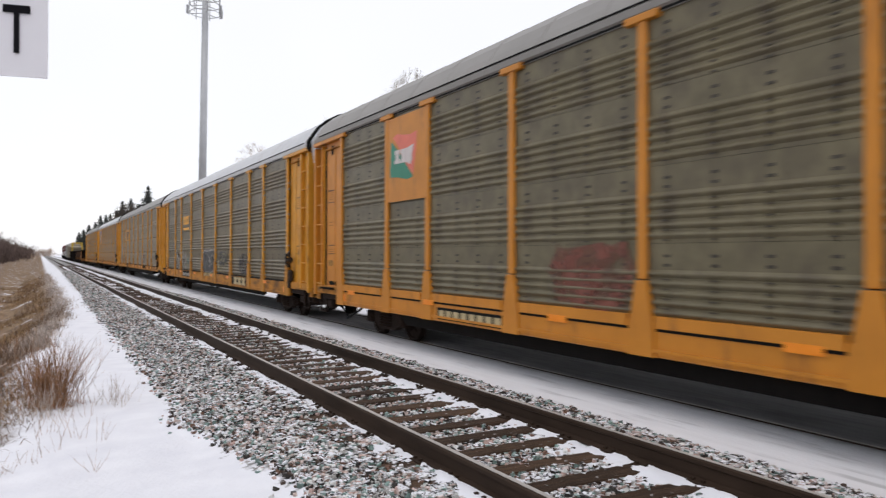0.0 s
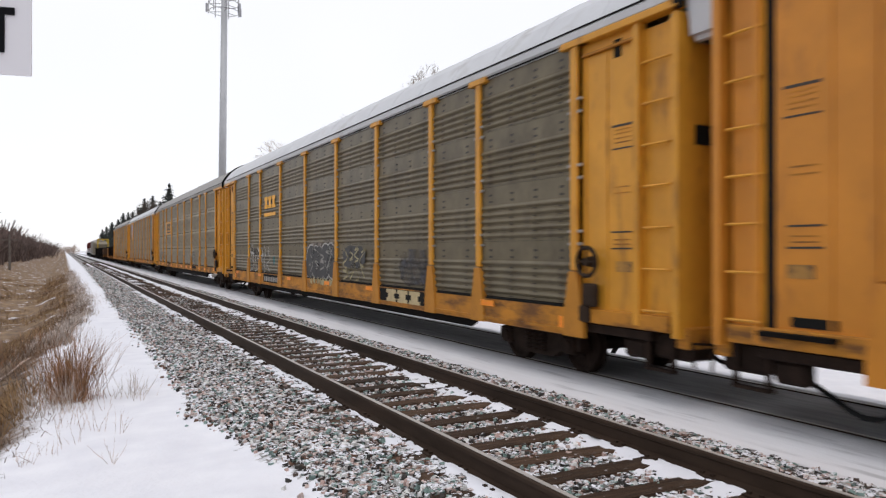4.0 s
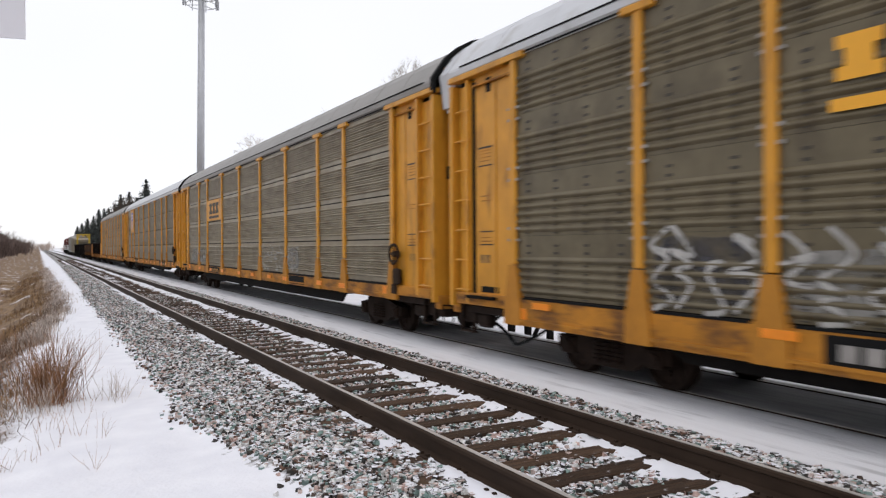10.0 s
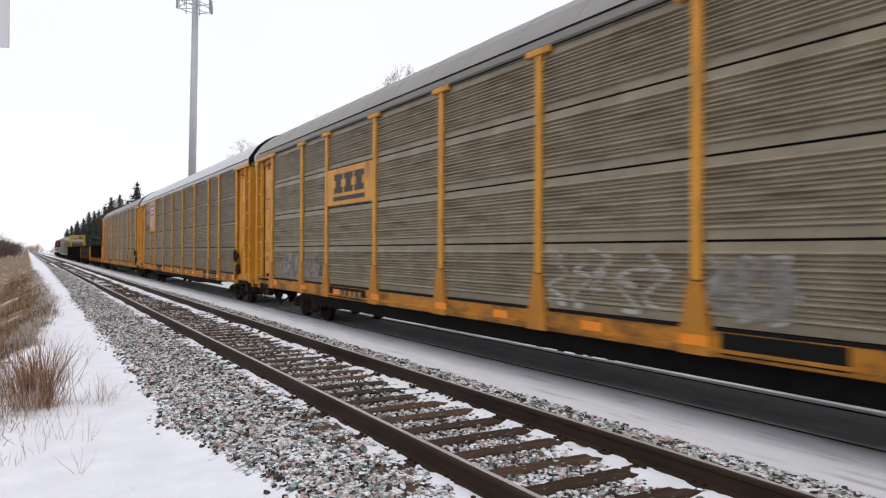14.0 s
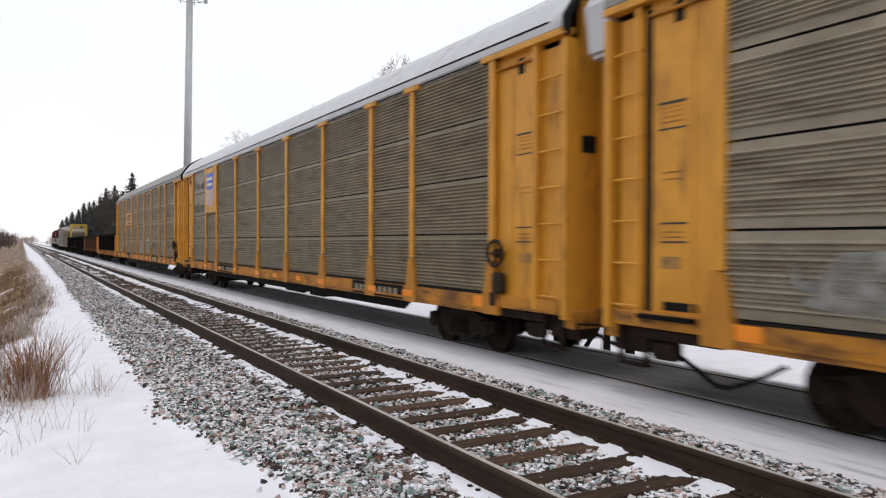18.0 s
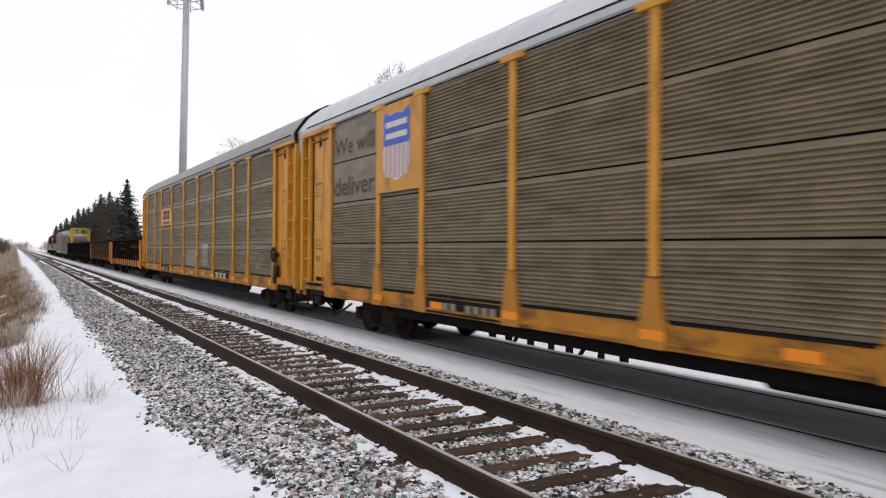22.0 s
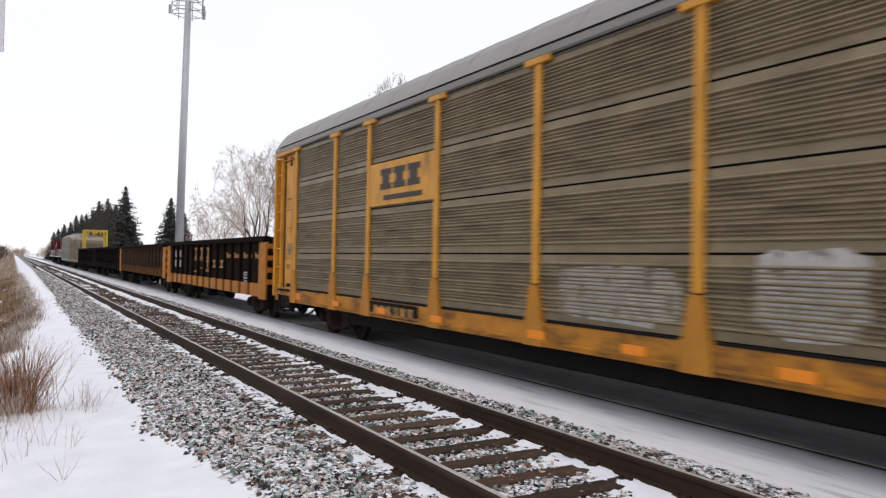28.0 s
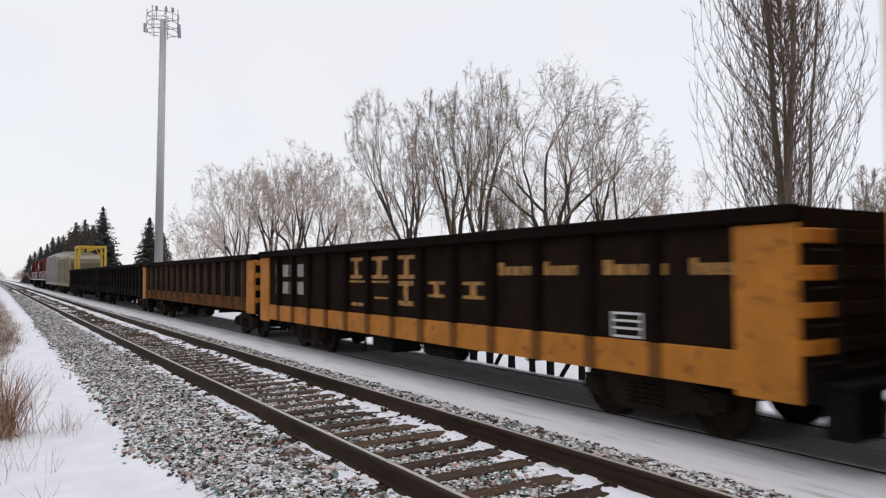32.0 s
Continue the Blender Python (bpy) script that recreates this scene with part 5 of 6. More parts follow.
for a, b in ((3.96, 4.83), (3.08, 3.77), (1.59, 2.65), (0.72, 1.29)):
    marks(gon_f, "word_bar", [(a + k * (b - a) / 5, a + (k + 0.78) * (b - a) / 5, 1.9, 2.03 + 0.06 * (k == 4)) for k in range(5)], LETTER_YELLOW, "faded yellow word bar", x=GX + 0.002)
for i in range(4):
    for z in (1.44, 1.88):
        marks(gon_f, "number_bar", [(12.8 + 0.53 * i, 13.2 + 0.53 * i, z, z + 0.31)], LETTER_GREY, "faded number bar", x=GX)
for bar in [(1.98, 2.46, z, z + 0.03) for z in (1.14, 1.24, 1.33, 1.42)] + [(1.97, 2.0, 1.14, 1.45), (2.44, 2.47, 1.14, 1.45)]:
    marks(gon_f, "stencil_bar", [bar], WHITE, "white stencilled bar", x=GX + 0.002)
gon_g = gondola(17.7, "brown rusted gondola car with a yellow corner post and dark ribs", GON_COAL, GON_BROWN, GON_BLACK, GON_YELLOW, GON_RUST, ribs=15, height=2.54, bottom=0.86)
on_train(gon_g, 146.8)
gon_h = gondola(17.7, "black steel gondola car with dark ribs", GON_COAL, GON_COAL, GON_COAL, GON_COAL, GON_COAL, ribs=15, height=2.55, bottom=0.86)
on_train(gon_h, 165.1)
gon_i = gondola(19.5, "black steel gondola car under a yellow frame", GON_COAL, GON_COAL, GON_COAL, GON_COAL, GON_COAL, ribs=12, height=2.55, bottom=0.8)
on_train(gon_i, 183.3)

# yellow frame standing at the far end of the last open car
frame_load = tagged(new("steel_frame"), "yellow painted steel frame standing in an open car", "load frame")
FRAME_LONG = 3.1
for x in (-1.1, 1.1):
    for y in (0.1, FRAME_LONG - 0.1):
        bm = bmesh.new()
        box(bm, x - 0.1, x + 0.1, y - 0.1, y + 0.1, 0.0, 2.56, 0.015)
        part("upright", bm, FRAME_YELLOW, frame_load)
        bm = bmesh.new()
        tube(bm, (x * 0.92, y, 1.9), (x * 0.55, y, 2.56), 0.06, 0.06, 6)
        part("corner_brace", bm, FRAME_YELLOW, frame_load)
    bm = bmesh.new()
    box(bm, x - 0.1, x + 0.1, 0, FRAME_LONG, 2.561, 2.76, 0.015)
    part("top_rail", bm, FRAME_YELLOW, frame_load)
for y in (0.1, FRAME_LONG - 0.1):
    bm = bmesh.new()
    box(bm, -0.999, 0.999, y - 0.1, y + 0.1, 2.56, 2.755, 0.015)
    part("cross_rail", bm, FRAME_YELLOW, frame_load)
    bm = bmesh.new()
    box(bm, -0.16, 0.16, y - 0.08, y + 0.08, 2.30, 2.559, 0.015)
    part("lifting_bracket", bm, FRAME_YELLOW, frame_load)
FRAME_U, FRAME_Z = 199.3, 1.96


def hopper(length, label, skin, height):
    car = tagged(new("hopper_car"), label, "freight car", "hopper cars of the train")
    bm = bmesh.new()
    half = [(1.52, 1.35), (1.58, 2.4), (1.54, height - 0.5), (1.25, height - 0.12), (0.6, height)]
    prism(bm, half + [(-x, z) for x, z in half[::-1]], "y", 1.7, length - 1.7)
    part("body", bm, skin, car)
    for y0, y1 in ((1.7, 0.5), (length - 1.7, length - 0.5)):
        bm = bmesh.new()
        prism(bm, [(y0, 1.2), (y0, height - 0.2), (y1, height - 0.6), (y1, height - 1.0)], "x", -1.45, 1.45)
        part("slope_sheet", bm, skin, car, "sloping end sheet")
    for sgn in (-1, 1):
        bm = bmesh.new()
        xa, xb = sorted((sgn * 1.45, sgn * 1.56))
        box(bm, xa, xb, 0.2, length - 0.2, 0.95, 1.3)
        part("side_sill", bm, skin, car)
        for i in range(9):
            y = 1.9 + (length - 3.8) * i / 8
            bm = bmesh.new()
            xa, xb = sorted((sgn * 1.54, sgn * 1.64))
            box(bm, xa, xb, y - 0.05, y + 0.05, 1.3, height - 0.45)
            part("side_post", bm, skin, car)
        for y in (0.45, length - 0.45):
            bm = bmesh.new()
            box(bm, sgn * 1.4 - 0.05, sgn * 1.4 + 0.05, y - 0.05, y + 0.05, 1.0, height - 0.7)
            part("end_post", bm, skin, car)
    for i in range(3):
        y = length * (0.25 + 0.25 * i)
        bm = bmesh.new()
        prism(bm, [(y - 1.6, 1.3), (y + 1.6, 1.3), (y + 0.4, 0.5), (y - 0.4, 0.5)], "x", -1.1, 1.1)
        part("discharge_bay", bm, UNDER, car)
    bm = bmesh.new()
    box(bm, -0.7, 0.7, 2.0, length - 2.0, height, height + 0.08)
    part("roof_walk", bm, LETTER_GREY, car)
    bm = bmesh.new()
    box(bm, -0.35, 0.35, 0.0, length, 0.7, 1.0)
    part("centre_sill", bm, UNDER, car)
    coupler(car, 0.0, -1)
    coupler(car, length, 1)
    truck(car, 1.9)
    truck(car, length - 1.9)
    return car


hop_j = hopper(15.2, "tan covered hopper car with sloping ends", TAN, 4.2)
on_train(hop_j, 203.4)
hop_k = hopper(17.4, "pale grey covered hopper car, taller than the tan one", PALE_GREY, 4.75)
on_train(hop_k, 219.1)


def locomotive(label):
    car = tagged(new("locomotive"), label, "locomotive", "locomotives of the train")
    bm = bmesh.new()
    box(bm, -1.5, 1.5, 0.2, 21.3, 1.35, 1.62, 0.03)
    part("deck", bm, UNDER, car)
    bm = bmesh.new()
    half = [(0.95, 1.62), (0.95, 4.05), (0.6, 4.45)]
    prism(bm, half + [(-x, z) for x, z in half[::-1]], "y", 1.2, 15.4)
    part("long_hood", bm, LOCO_RED, car, "red engine hood")
    bm = bmesh.new()
    half = [(1.5, 1.62), (1.5, 4.1), (0.9, 4.62)]
    prism(bm, half + [(-x, z) for x, z in half[::-1]], "y", 15.5, 18.2)
    cab = part("cab", bm, LOCO_RED, car, "red driver's cab")
    for y in (15.8, 17.0):
        bm = bmesh.new()
        box(bm, -1.52, -1.5, y, y + 0.8, 3.1, 3.9)
        part("side_window", bm, GLASS, cab)
    bm = bmesh.new()
    box(bm, -0.9, 0.9, 18.25, 20.4, 1.62, 3.2, 0.12)
    part("short_hood", bm, LOCO_RED, car)
    bm = bmesh.new()
    box(bm, -1.55, 1.55, 2.2, 4.6, 3.4, 4.5, 0.05)
    part("radiator", bm, LOCO_RED, car)
    bm = bmesh.new()
    box(bm, -1.4, 1.4, 8.2, 13.0, 0.45, 1.3, 0.15)
    part("fuel_tank", bm, UNDER, car)
    for y in (0.15, 21.35):
        bm = bmesh.new()
        box(bm, -1.5, 1.5, y - 0.12, y + 0.12, 0.5, 1.6)
        part("pilot", bm, UNDER, car)
    for sgn in (-1, 1):
        bm = bmesh.new()
        tube(bm, (sgn * 1.46, 0.4, 2.6), (sgn * 1.46, 15.4, 2.6), 0.025, 0.025, 6)
        for i in range(9):
            tube(bm, (sgn * 1.46, 0.5 + i * 1.85, 1.6), (sgn * 1.46, 0.5 + i * 1.85, 2.6), 0.02, 0.02, 6)
        part("handrail", bm, WHITE, car, "white handrail")
        bm = bmesh.new()
        xa, xb = sorted((sgn * 1.5, sgn * 1.512))
        box(bm, xa, xb, 0.3, 21.2, 1.4, 1.56)
        part("white_stripe", bm, WHITE, car)
    bm = bmesh.new()
    box(bm, -0.25, 0.25, 7.5, 8.6, 4.4, 4.62)
    part("exhaust", bm, UNDER, car)
    coupler(car, 0.0, -1)
    coupler(car, 21.5, 1)
    truck(car, 4.2, (-1.7, 0.0, 1.7), 1.8)
    truck(car, 17.3, (-1.7, 0.0, 1.7), 1.8)
    return car


on_train(locomotive("red diesel locomotive with black running gear"), 237.2)
on_train(locomotive("red diesel locomotive with black running gear"), 259.4)


# ---- mast, sign and poles ----
def mast():
    """Slim monopole with a ring of antennas on top."""
    root = tagged(new("antenna_mast"), "tall grey steel antenna mast with a crown of small antennas", "mast")
    base = Vector((13.62, 72.3, -1.0))
    root.matrix_basis = Matrix.Translation(base) @ pose(0, 0, 0, 0, 0.7, 0)
    h = 27.25
    bm = bmesh.new()
    tube(bm, (0, 0, 0), (0, 0, h), 0.41, 0.30, 14)
    part("pole", bm, POLE_GREY, root, smooth=True)
    bm = bmesh.new()
    tube(bm, (0, 0, -0.3), (0, 0, 0.25), 0.9, 0.9, 14)
    part("footing", bm, LETTER_GREY, root)
    for z in (h - 1.15, h - 0.35, h + 0.45):
        bm = bmesh.new()
        n = 12
        for i in range(n):
            a, b = 2 * math.pi * i / n, 2 * math.pi * (i + 1) / n
            tube(bm, (1.45 * math.cos(a), 1.45 * math.sin(a), z), (1.45 * math.cos(b), 1.45 * math.sin(b), z), 0.035, 0.035, 5)
        for i in range(3):
            a = 2 * math.pi / 3 * i + 0.5
            tube(bm, (0, 0, z), (1.45 * math.cos(a), 1.45 * math.sin(a), z), 0.035, 0.035, 5)
        part("ring_rail", bm, ANTENNA, root)
    for i in range(7):
        a = 2 * math.pi * i / 7 + 0.2
        bm = bmesh.new()
        x, y = 1.48 * math.cos(a), 1.48 * math.sin(a)
        tube(bm, (x, y, h - 1.4), (x, y, h + 1.0), 0.04, 0.04, 5)
        part("upright", bm, ANTENNA, root)
        if i % 3 == 0:
            bm = bmesh.new()
            box(bm, x * 1.12 - 0.1, x * 1.12 + 0.1, y * 1.12 - 0.08, y * 1.12 + 0.08, h - 1.3, h - 0.45, 0.02)
            part("antenna", bm, ANTENNA, root)
    for x, y in ((0.25, 0.1), (-0.6, 0.2), (0.8, -0.2)):
        bm = bmesh.new()
        tube(bm, (x, y, h), (x, y, h + 1.25), 0.04, 0.04, 5)
        tube(bm, (x, y, h + 1.0), (x, y, h + 1.35), 0.14, 0.14, 6)
        part("lamp_stub", bm, ANTENNA, root)


mast()


def street_sign():
    root = tagged(new("sign"), "pale sheet metal sign with black capital letters on a post", "sign")
    root.matrix_basis = pose(-0.0205, 1.0, 1.8214, 0, 0, -12)
    bm = bmesh.new()
    box(bm, -0.34, 0.0, 0.0, 0.003, 0.0, 0.17)
    plate = part("sign_plate", bm, SIGN_WHITE, root, "pale grey-white sign plate")
    cu = bpy.data.curves.new("letters", "FONT")
    cu.body, cu.size, cu.extrude, cu.align_x = "ST", 0.093, 0.0006, "RIGHT"
    cu.offset = 0.0012
    cu.space_character = 1.85
    tmp = new("letters_tmp", cu)
    me = bpy.data.meshes.new_from_object(tmp.evaluated_get(bpy.context.evaluated_depsgraph_get()))
    bpy.data.objects.remove(tmp)
    me.materials.clear()
    me.materials.append(SIGN_BLACK)
    put("letters", me, plate, pose(-0.021, -0.002, 0.033, 90, 0, 0) @ Matrix.Diagonal((0.60, 1, 1, 1)), "black capital letters")
    bm = bmesh.new()
    box(bm, -0.25, -0.20, 0.004, 0.05, -2.25, 0.19)
    part("sign_post", bm, POLE_GREY, root)


street_sign()


def utility_pole(x, y, h):
    root = tagged(new("utility_pole"), "weathered wooden utility pole", "utility pole", "poles along the bank")
    z = lift(x, y) - 0.3
    root.location = (x, y, z)
    bm = bmesh.new()
    tube(bm, (0, 0, 0), (0, 0, h), 0.16, 0.11, 8)
    part("pole", bm, WOOD_POLE, root)
    bm = bmesh.new()
    box(bm, -1.1, 1.1, -0.06, 0.06, h - 0.75, h - 0.6)
    part("crossarm", bm, WOOD_POLE, root)


utility_pole(-6.9, 86.0, 5.0)
utility_pole(-6.4, 110.0, 5.0)


def timber_barrier(x, y0, y1):
    """A low row of dark posts with rails and slanted struts, beyond the train's track."""
    root = tagged(new("timber_barrier"), "low dark timber barrier with slanted struts in the snow", "barrier")
    z = lift(x, (y0 + y1) / 2)
    root.location = (x, y0, z)
    r = random.Random(12)
    n = 7
    for i in range(n):
        y = (y1 - y0) * i / (n - 1) + r.uniform(-0.15, 0.15)
        wd = r.uniform(0.025, 0.07)
        bm = bmesh.new()
        prism(bm, [(y - wd, -0.25), (y + wd, -0.25), (y + wd + r.uniform(-0.05, 0.05), 0.8), (y - wd + r.uniform(-0.05, 0.05), 0.8)], "x", -0.07, 0.07)
        part("post", bm, UNDER, root)
        if i in (1, 4):
            bm = bmesh.new()
            tube(bm, (0, y + 0.75, -0.1), (0, y + 0.1, 0.7), 0.05, 0.05, 6)
            part("strut", bm, UNDER, root)
    for zz in (0.66,):
        bm = bmesh.new()
        box(bm, -0.12, -0.072, -0.3, y1 - y0 + 0.3, zz, zz + 0.10)
        part("rail_board", bm, UNDER, root)


timber_barrier(10.6, 10.6, 15.4)


# ---- trees ----
def skeleton_mesh(name, segs, material, sides):
    verts, faces = [], []
    for p, q, r0, r1 in segs:
        z = (q - p).normalized()
        a = z.orthogonal().normalized()
        b = z.cross(a)
        i = len(verts)
        for c, rad in ((p, r0), (q, r1)):
            for k in range(sides):
                t = 2 * math.pi * k / sides
                verts.append(c + a * (rad * math.cos(t)) + b * (rad * math.sin(t)))
        for k in range(sides):
            j = (k + 1) % sides
            faces.append((i + k, i + j, i + sides + j, i + sides + k))
    me = bpy.data.meshes.new(name)
    me.from_pydata([tuple(v) for v in verts], [], faces)
    me.materials.append(material)
    return me


def spray_mesh(fine, material, seed):
    """Hair-thin tapering twigs, each a narrow pointed sliver turned its own way."""
    r = random.Random(seed)
    verts, faces = [], []
    for p, q, w in fine:
        s = (q - p).cross(Vector((r.gauss(0, 1), r.gauss(0, 1), r.gauss(0, 1)))).normalized() * w
        i = len(verts)
        verts += [tuple(p - s), tuple(p + s), tuple(q)]
        faces.append((i, i + 1, i + 2))
    me = bpy.data.meshes.new("twig_spray")
    me.from_pydata(verts, [], faces)
    me.materials.append(material)
    return me


def branches(seed, first, lean):
    """A forking tree of unit size: segments (start, end, thickness, order)."""
    r = random.Random(seed)
    segs = []

    def grow(p, d, length, rad, order):
        n = 4 if order < 3 else 3
        for k in range(n):
            d = (d + Vector((r.gauss(0, 0.10), r.gauss(0, 0.10), r.gauss(0.035, 0.07)))).normalized()
            q = p + d * length / n
            segs.append((p, q, rad, rad * 0.92, order))
            p, rad = q, rad * 0.92
            if order < 7 and k < n - 1 and order > 0 and r.random() < 0.5:
                side(p, d, length * r.uniform(0.45, 0.7), rad * 0.5, order + 2, 1.0)
        if order < 7:
            for _ in range(2 if r.random() < 0.8 else 3):
                side(p, d, length * r.uniform(0.66, 0.88), rad * r.uniform(0.62, 0.78), order + 1, 0.66)

    def side(p, d, length, rad, order, spread):
        if order > 7:
            return
        a = r.uniform(0, 2 * math.pi)
        u = d.orthogonal().normalized()
        v = d.cross(u)
        e = (d + (u * math.cos(a) + v * math.sin(a)) * spread * r.uniform(0.6, 1.2)).normalized()
        grow(p, e, length, rad, order)

    trunk = Vector((lean, 0, 1)).normalized()
    p, rad = Vector((0, 0, -0.02)), 0.0135
    for k in range(4):
        q = p + (trunk + Vector((r.gauss(0, 0.05), r.gauss(0, 0.05), 0))) * (first + 0.02) / 4
        segs.append((p, q, rad, rad * 0.95, 0))
        p, rad = q, rad * 0.95
    n = r.choice((3, 4, 4))
    for k in range(n):
        a = 2 * math.pi * (k + r.uniform(-0.25, 0.25)) / n
        w = r.uniform(0.35, 0.8)
        grow(p, (trunk + Vector((math.cos(a) * w, math.sin(a) * w, 0))).normalized(), 0.20 * r.uniform(0.85, 1.15), rad * 0.72, 1)
    return segs


def bare_tree(x, y, seed, h, rx, off, label, first=0.2, twig=TWIG, bark=BARK, group="bare trees behind the track"):
    root = tagged(new("bare_tree"), label, "tree", group)
    root.matrix_basis = pose(x, y, lift(x, y) - 0.2, 0, 0, -math.degrees(math.atan2(x, y)))
    segs = branches(seed, first, 0.5 * off / h)
    ends = np.array([tuple(q) for _, q, _, _, _ in segs])
    lo, hi = np.percentile(ends[:, 0], (2, 98))
    top = np.percentile(ends[:, 2], 98.5)
    kx, kz, cx = 2 * rx / (hi - lo), h / top, (lo + hi) / 2

    def at(p):
        # the crown keeps to a rounded outline
        k = max(0.0, min(1.0, p.z / top))
        v = Vector(((p.x - cx * k) * kx + off * k, p.y * kx, p.z * kz))
        c = Vector((off * k, 0, 0.55 * h))
        e = math.hypot((v.x - c.x) / rx, v.y / rx, (v.z - c.z) / (0.45 * h))
        return v if e < 0.95 or v.z < 0.3 * h else c + (v - c) * ((0.95 + 0.5 * (e - 0.95)) / e)

    r = random.Random(seed)
    limbs, twigs, fine = [], [], []
    for p, q, r0, r1, order in segs:
        a, b = at(p), at(q)
        k = (kz * 1.15 if order < 4 else kz * 1.0)
        if order < 6:
            (limbs if order < 3 else twigs).append((a, b, max(r0 * k, 0.009), max(r1 * k, 0.007)))
        else:
            fine.append((a, b, 0.012 if order == 6 else 0.010))
        if order > 5:
            d = (b - a).normalized()
            for _ in range(2 if order > 6 else 3):
                e = (d + Vector((r.gauss(0, 0.8), r.gauss(0, 0.8), r.gauss(0.1, 0.5)))).normalized()
                o = a.lerp(b, r.random())
                fine.append((o, o + e * h * r.uniform(0.008, 0.024), 0.0095))
    put("trunk", skeleton_mesh("trunk", limbs, bark, 6), root, label="grey-brown trunk and limbs")
    crown = put("crown", skeleton_mesh("crown", twigs, twig, 3), root, label="slender bare branches")
    tagged(put("twig_spray", spray_mesh(fine, twig, seed), crown, label="fine twigs at the branch ends"), kind="stuff")
    return root


def along(px, py, d):
    """A place d metres off in the direction (px, py)."""
    k = d / math.hypot(px, py)
    return px * k, py * k


TREES = [  # x, y, height, half width, crown shift, frosted
    (17.1, 57.5, 11.9, 3.5, -1.4, 1), (20.2, 58.6, 12.9, 2.2, 0.1, 1), (20.9, 56.2, 13.7, 2.2, 0.1, 1), (22.5, 55.6, 12.6, 2.5, 1.0, 1), (23.3, 53.0, 10.9, 1.8, 0.4, 1),
    (22.9, 38.7, 14.1, 2.4, -2.2, 0), (25.2, 37.2, 14.5, 2.4, -0.9, 0), (26.7, 37.4, 16.1, 2.2, -0.1, 0), (27.4, 31.7, 15.3, 4.5, 0.1, 0), (30.0, 30.8, 13.1, 3.3, 1.7, 0),
    (38.4, 32.0, 9.9, 2.8, 0.0, 1), (28.6, 57.2, 10.1, 2.5, -0.3, 1), (16.9, 73.0, 9.1, 2.4, 1.1, 1), (40.2, 44.5, 13.9, 5.5, 0.7, 1), (28.4, 37.4, 9.3, 1.3, 0.2, 0)]
for i, (x, y, h, rx, off, frosted) in enumerate(TREES):
    bare_tree(x, y, 40 + i, h, rx * (1.15 if rx > 3 else 1.45 if frosted else 1.2), off, "leafless frosted tree with a rounded crown" if frosted else "leafless dark-limbed tree with a wide crown",
              twig=TWIG_FROST if frosted else TWIG, first=0.13 if rx > 3 else 0.2)


def poplar(x, y, h):
    root = tagged(new("poplar_tree"), "tall leafless poplar with many upright branches", "tree")
    root.matrix_basis = pose(x, y, lift(x, y))
    r = random.Random(77)
    limbs, twigs, fine = [], [], []
    for s in range(4):
        q = Vector((r.uniform(-0.25, 0.25), r.uniform(-0.25, 0.25), -0.3))
        d = Vector((r.uniform(-0.05, 0.05), r.uniform(-0.05, 0.05), 1))
        rad = 0.21 if s < 2 else 0.10
        for i in range(9):
            nq = q + (d + Vector((r.gauss(0, 0.03), r.gauss(0, 0.03), 0))) * (h / 9)
            limbs.append((q, nq, rad, rad * 0.86))
            q, rad = nq, rad * 0.86
    for i in range(430):
        z = r.uniform(0.4, h * 0.85)
        a = r.uniform(0, 2 * math.pi)
        q = Vector((0.15 * math.cos(a), 0.15 * math.sin(a), z))
        out = r.uniform(0.5, 1.5)
        d = Vector((math.cos(a) * out, math.sin(a) * out, 0.6)).normalized()
        L = r.uniform(3.0, 7.5)
        rad = r.uniform(0.012, 0.03)
        drift = Vector((math.cos(a), math.sin(a), 0)) * r.uniform(0.0, 0.06)
        for k in range(12):
            d = (Vector((d.x * 0.80 + r.gauss(0, 0.2), d.y * 0.80 + r.gauss(0, 0.2), d.z * 0.9 + 0.24)) + drift).normalized()
            nq = q + d * (L / 11)
            (limbs if k < 3 and rad > 0.03 else twigs).append((q, nq, rad, rad * 0.88))
            q, rad = nq, max(rad * 0.88, 0.008)
            if k > 2:
                for _ in range(2):
                    e = (d + Vector((r.gauss(0, 0.5), r.gauss(0, 0.5), 0.25))).normalized()
                    m1 = q + e * r.uniform(0.2, 0.5)
                    fine.append((q, m1, 0.012))
                    fine.append((m1.lerp(q, 0.3), m1 + (e + Vector((r.gauss(0, 0.4), r.gauss(0, 0.4), 0.5))).normalized() * r.uniform(0.2, 0.4), 0.010))
    put("trunk", skeleton_mesh("trunk", limbs, POPLAR_BARK, 6), root, label="pale grey-brown trunk")
    crown = put("crown", skeleton_mesh("crown", twigs, POPLAR_TWIG, 3), root, label="upright bare branches")
    tagged(put("twig_spray", spray_mesh(fine, POPLAR_TWIG, 78), crown, label="fine twigs along the branches"), kind="stuff")


poplar(*along(8.48, 5.30, 29.0), 19.0)
for i, (px, py, d, h, rx) in enumerate(((1.0, 9.95, 99.0, 8.8, 2.1), (0.88, 9.96, 108.0, 7.6, 1.9))):
    x, y = along(px, py, d)
    bare_tree(x, y, 120 + i, h, rx, 0.0, "leafless brown tree standing among the spruces", first=0.12, twig=TWIG_DARK, group="bare trees among the spruces")
for i, (px, py, d) in enumerate(((9.1, 4.1, 34.0), (8.95, 4.5, 40.0), (9.3, 3.6, 33.0))):
    x, y = along(px, py, d)
    bare_tree(x, y, 90 + i, 7.5, 1.7, 0.0, "small leafless tree with upright twigs", first=0.12)


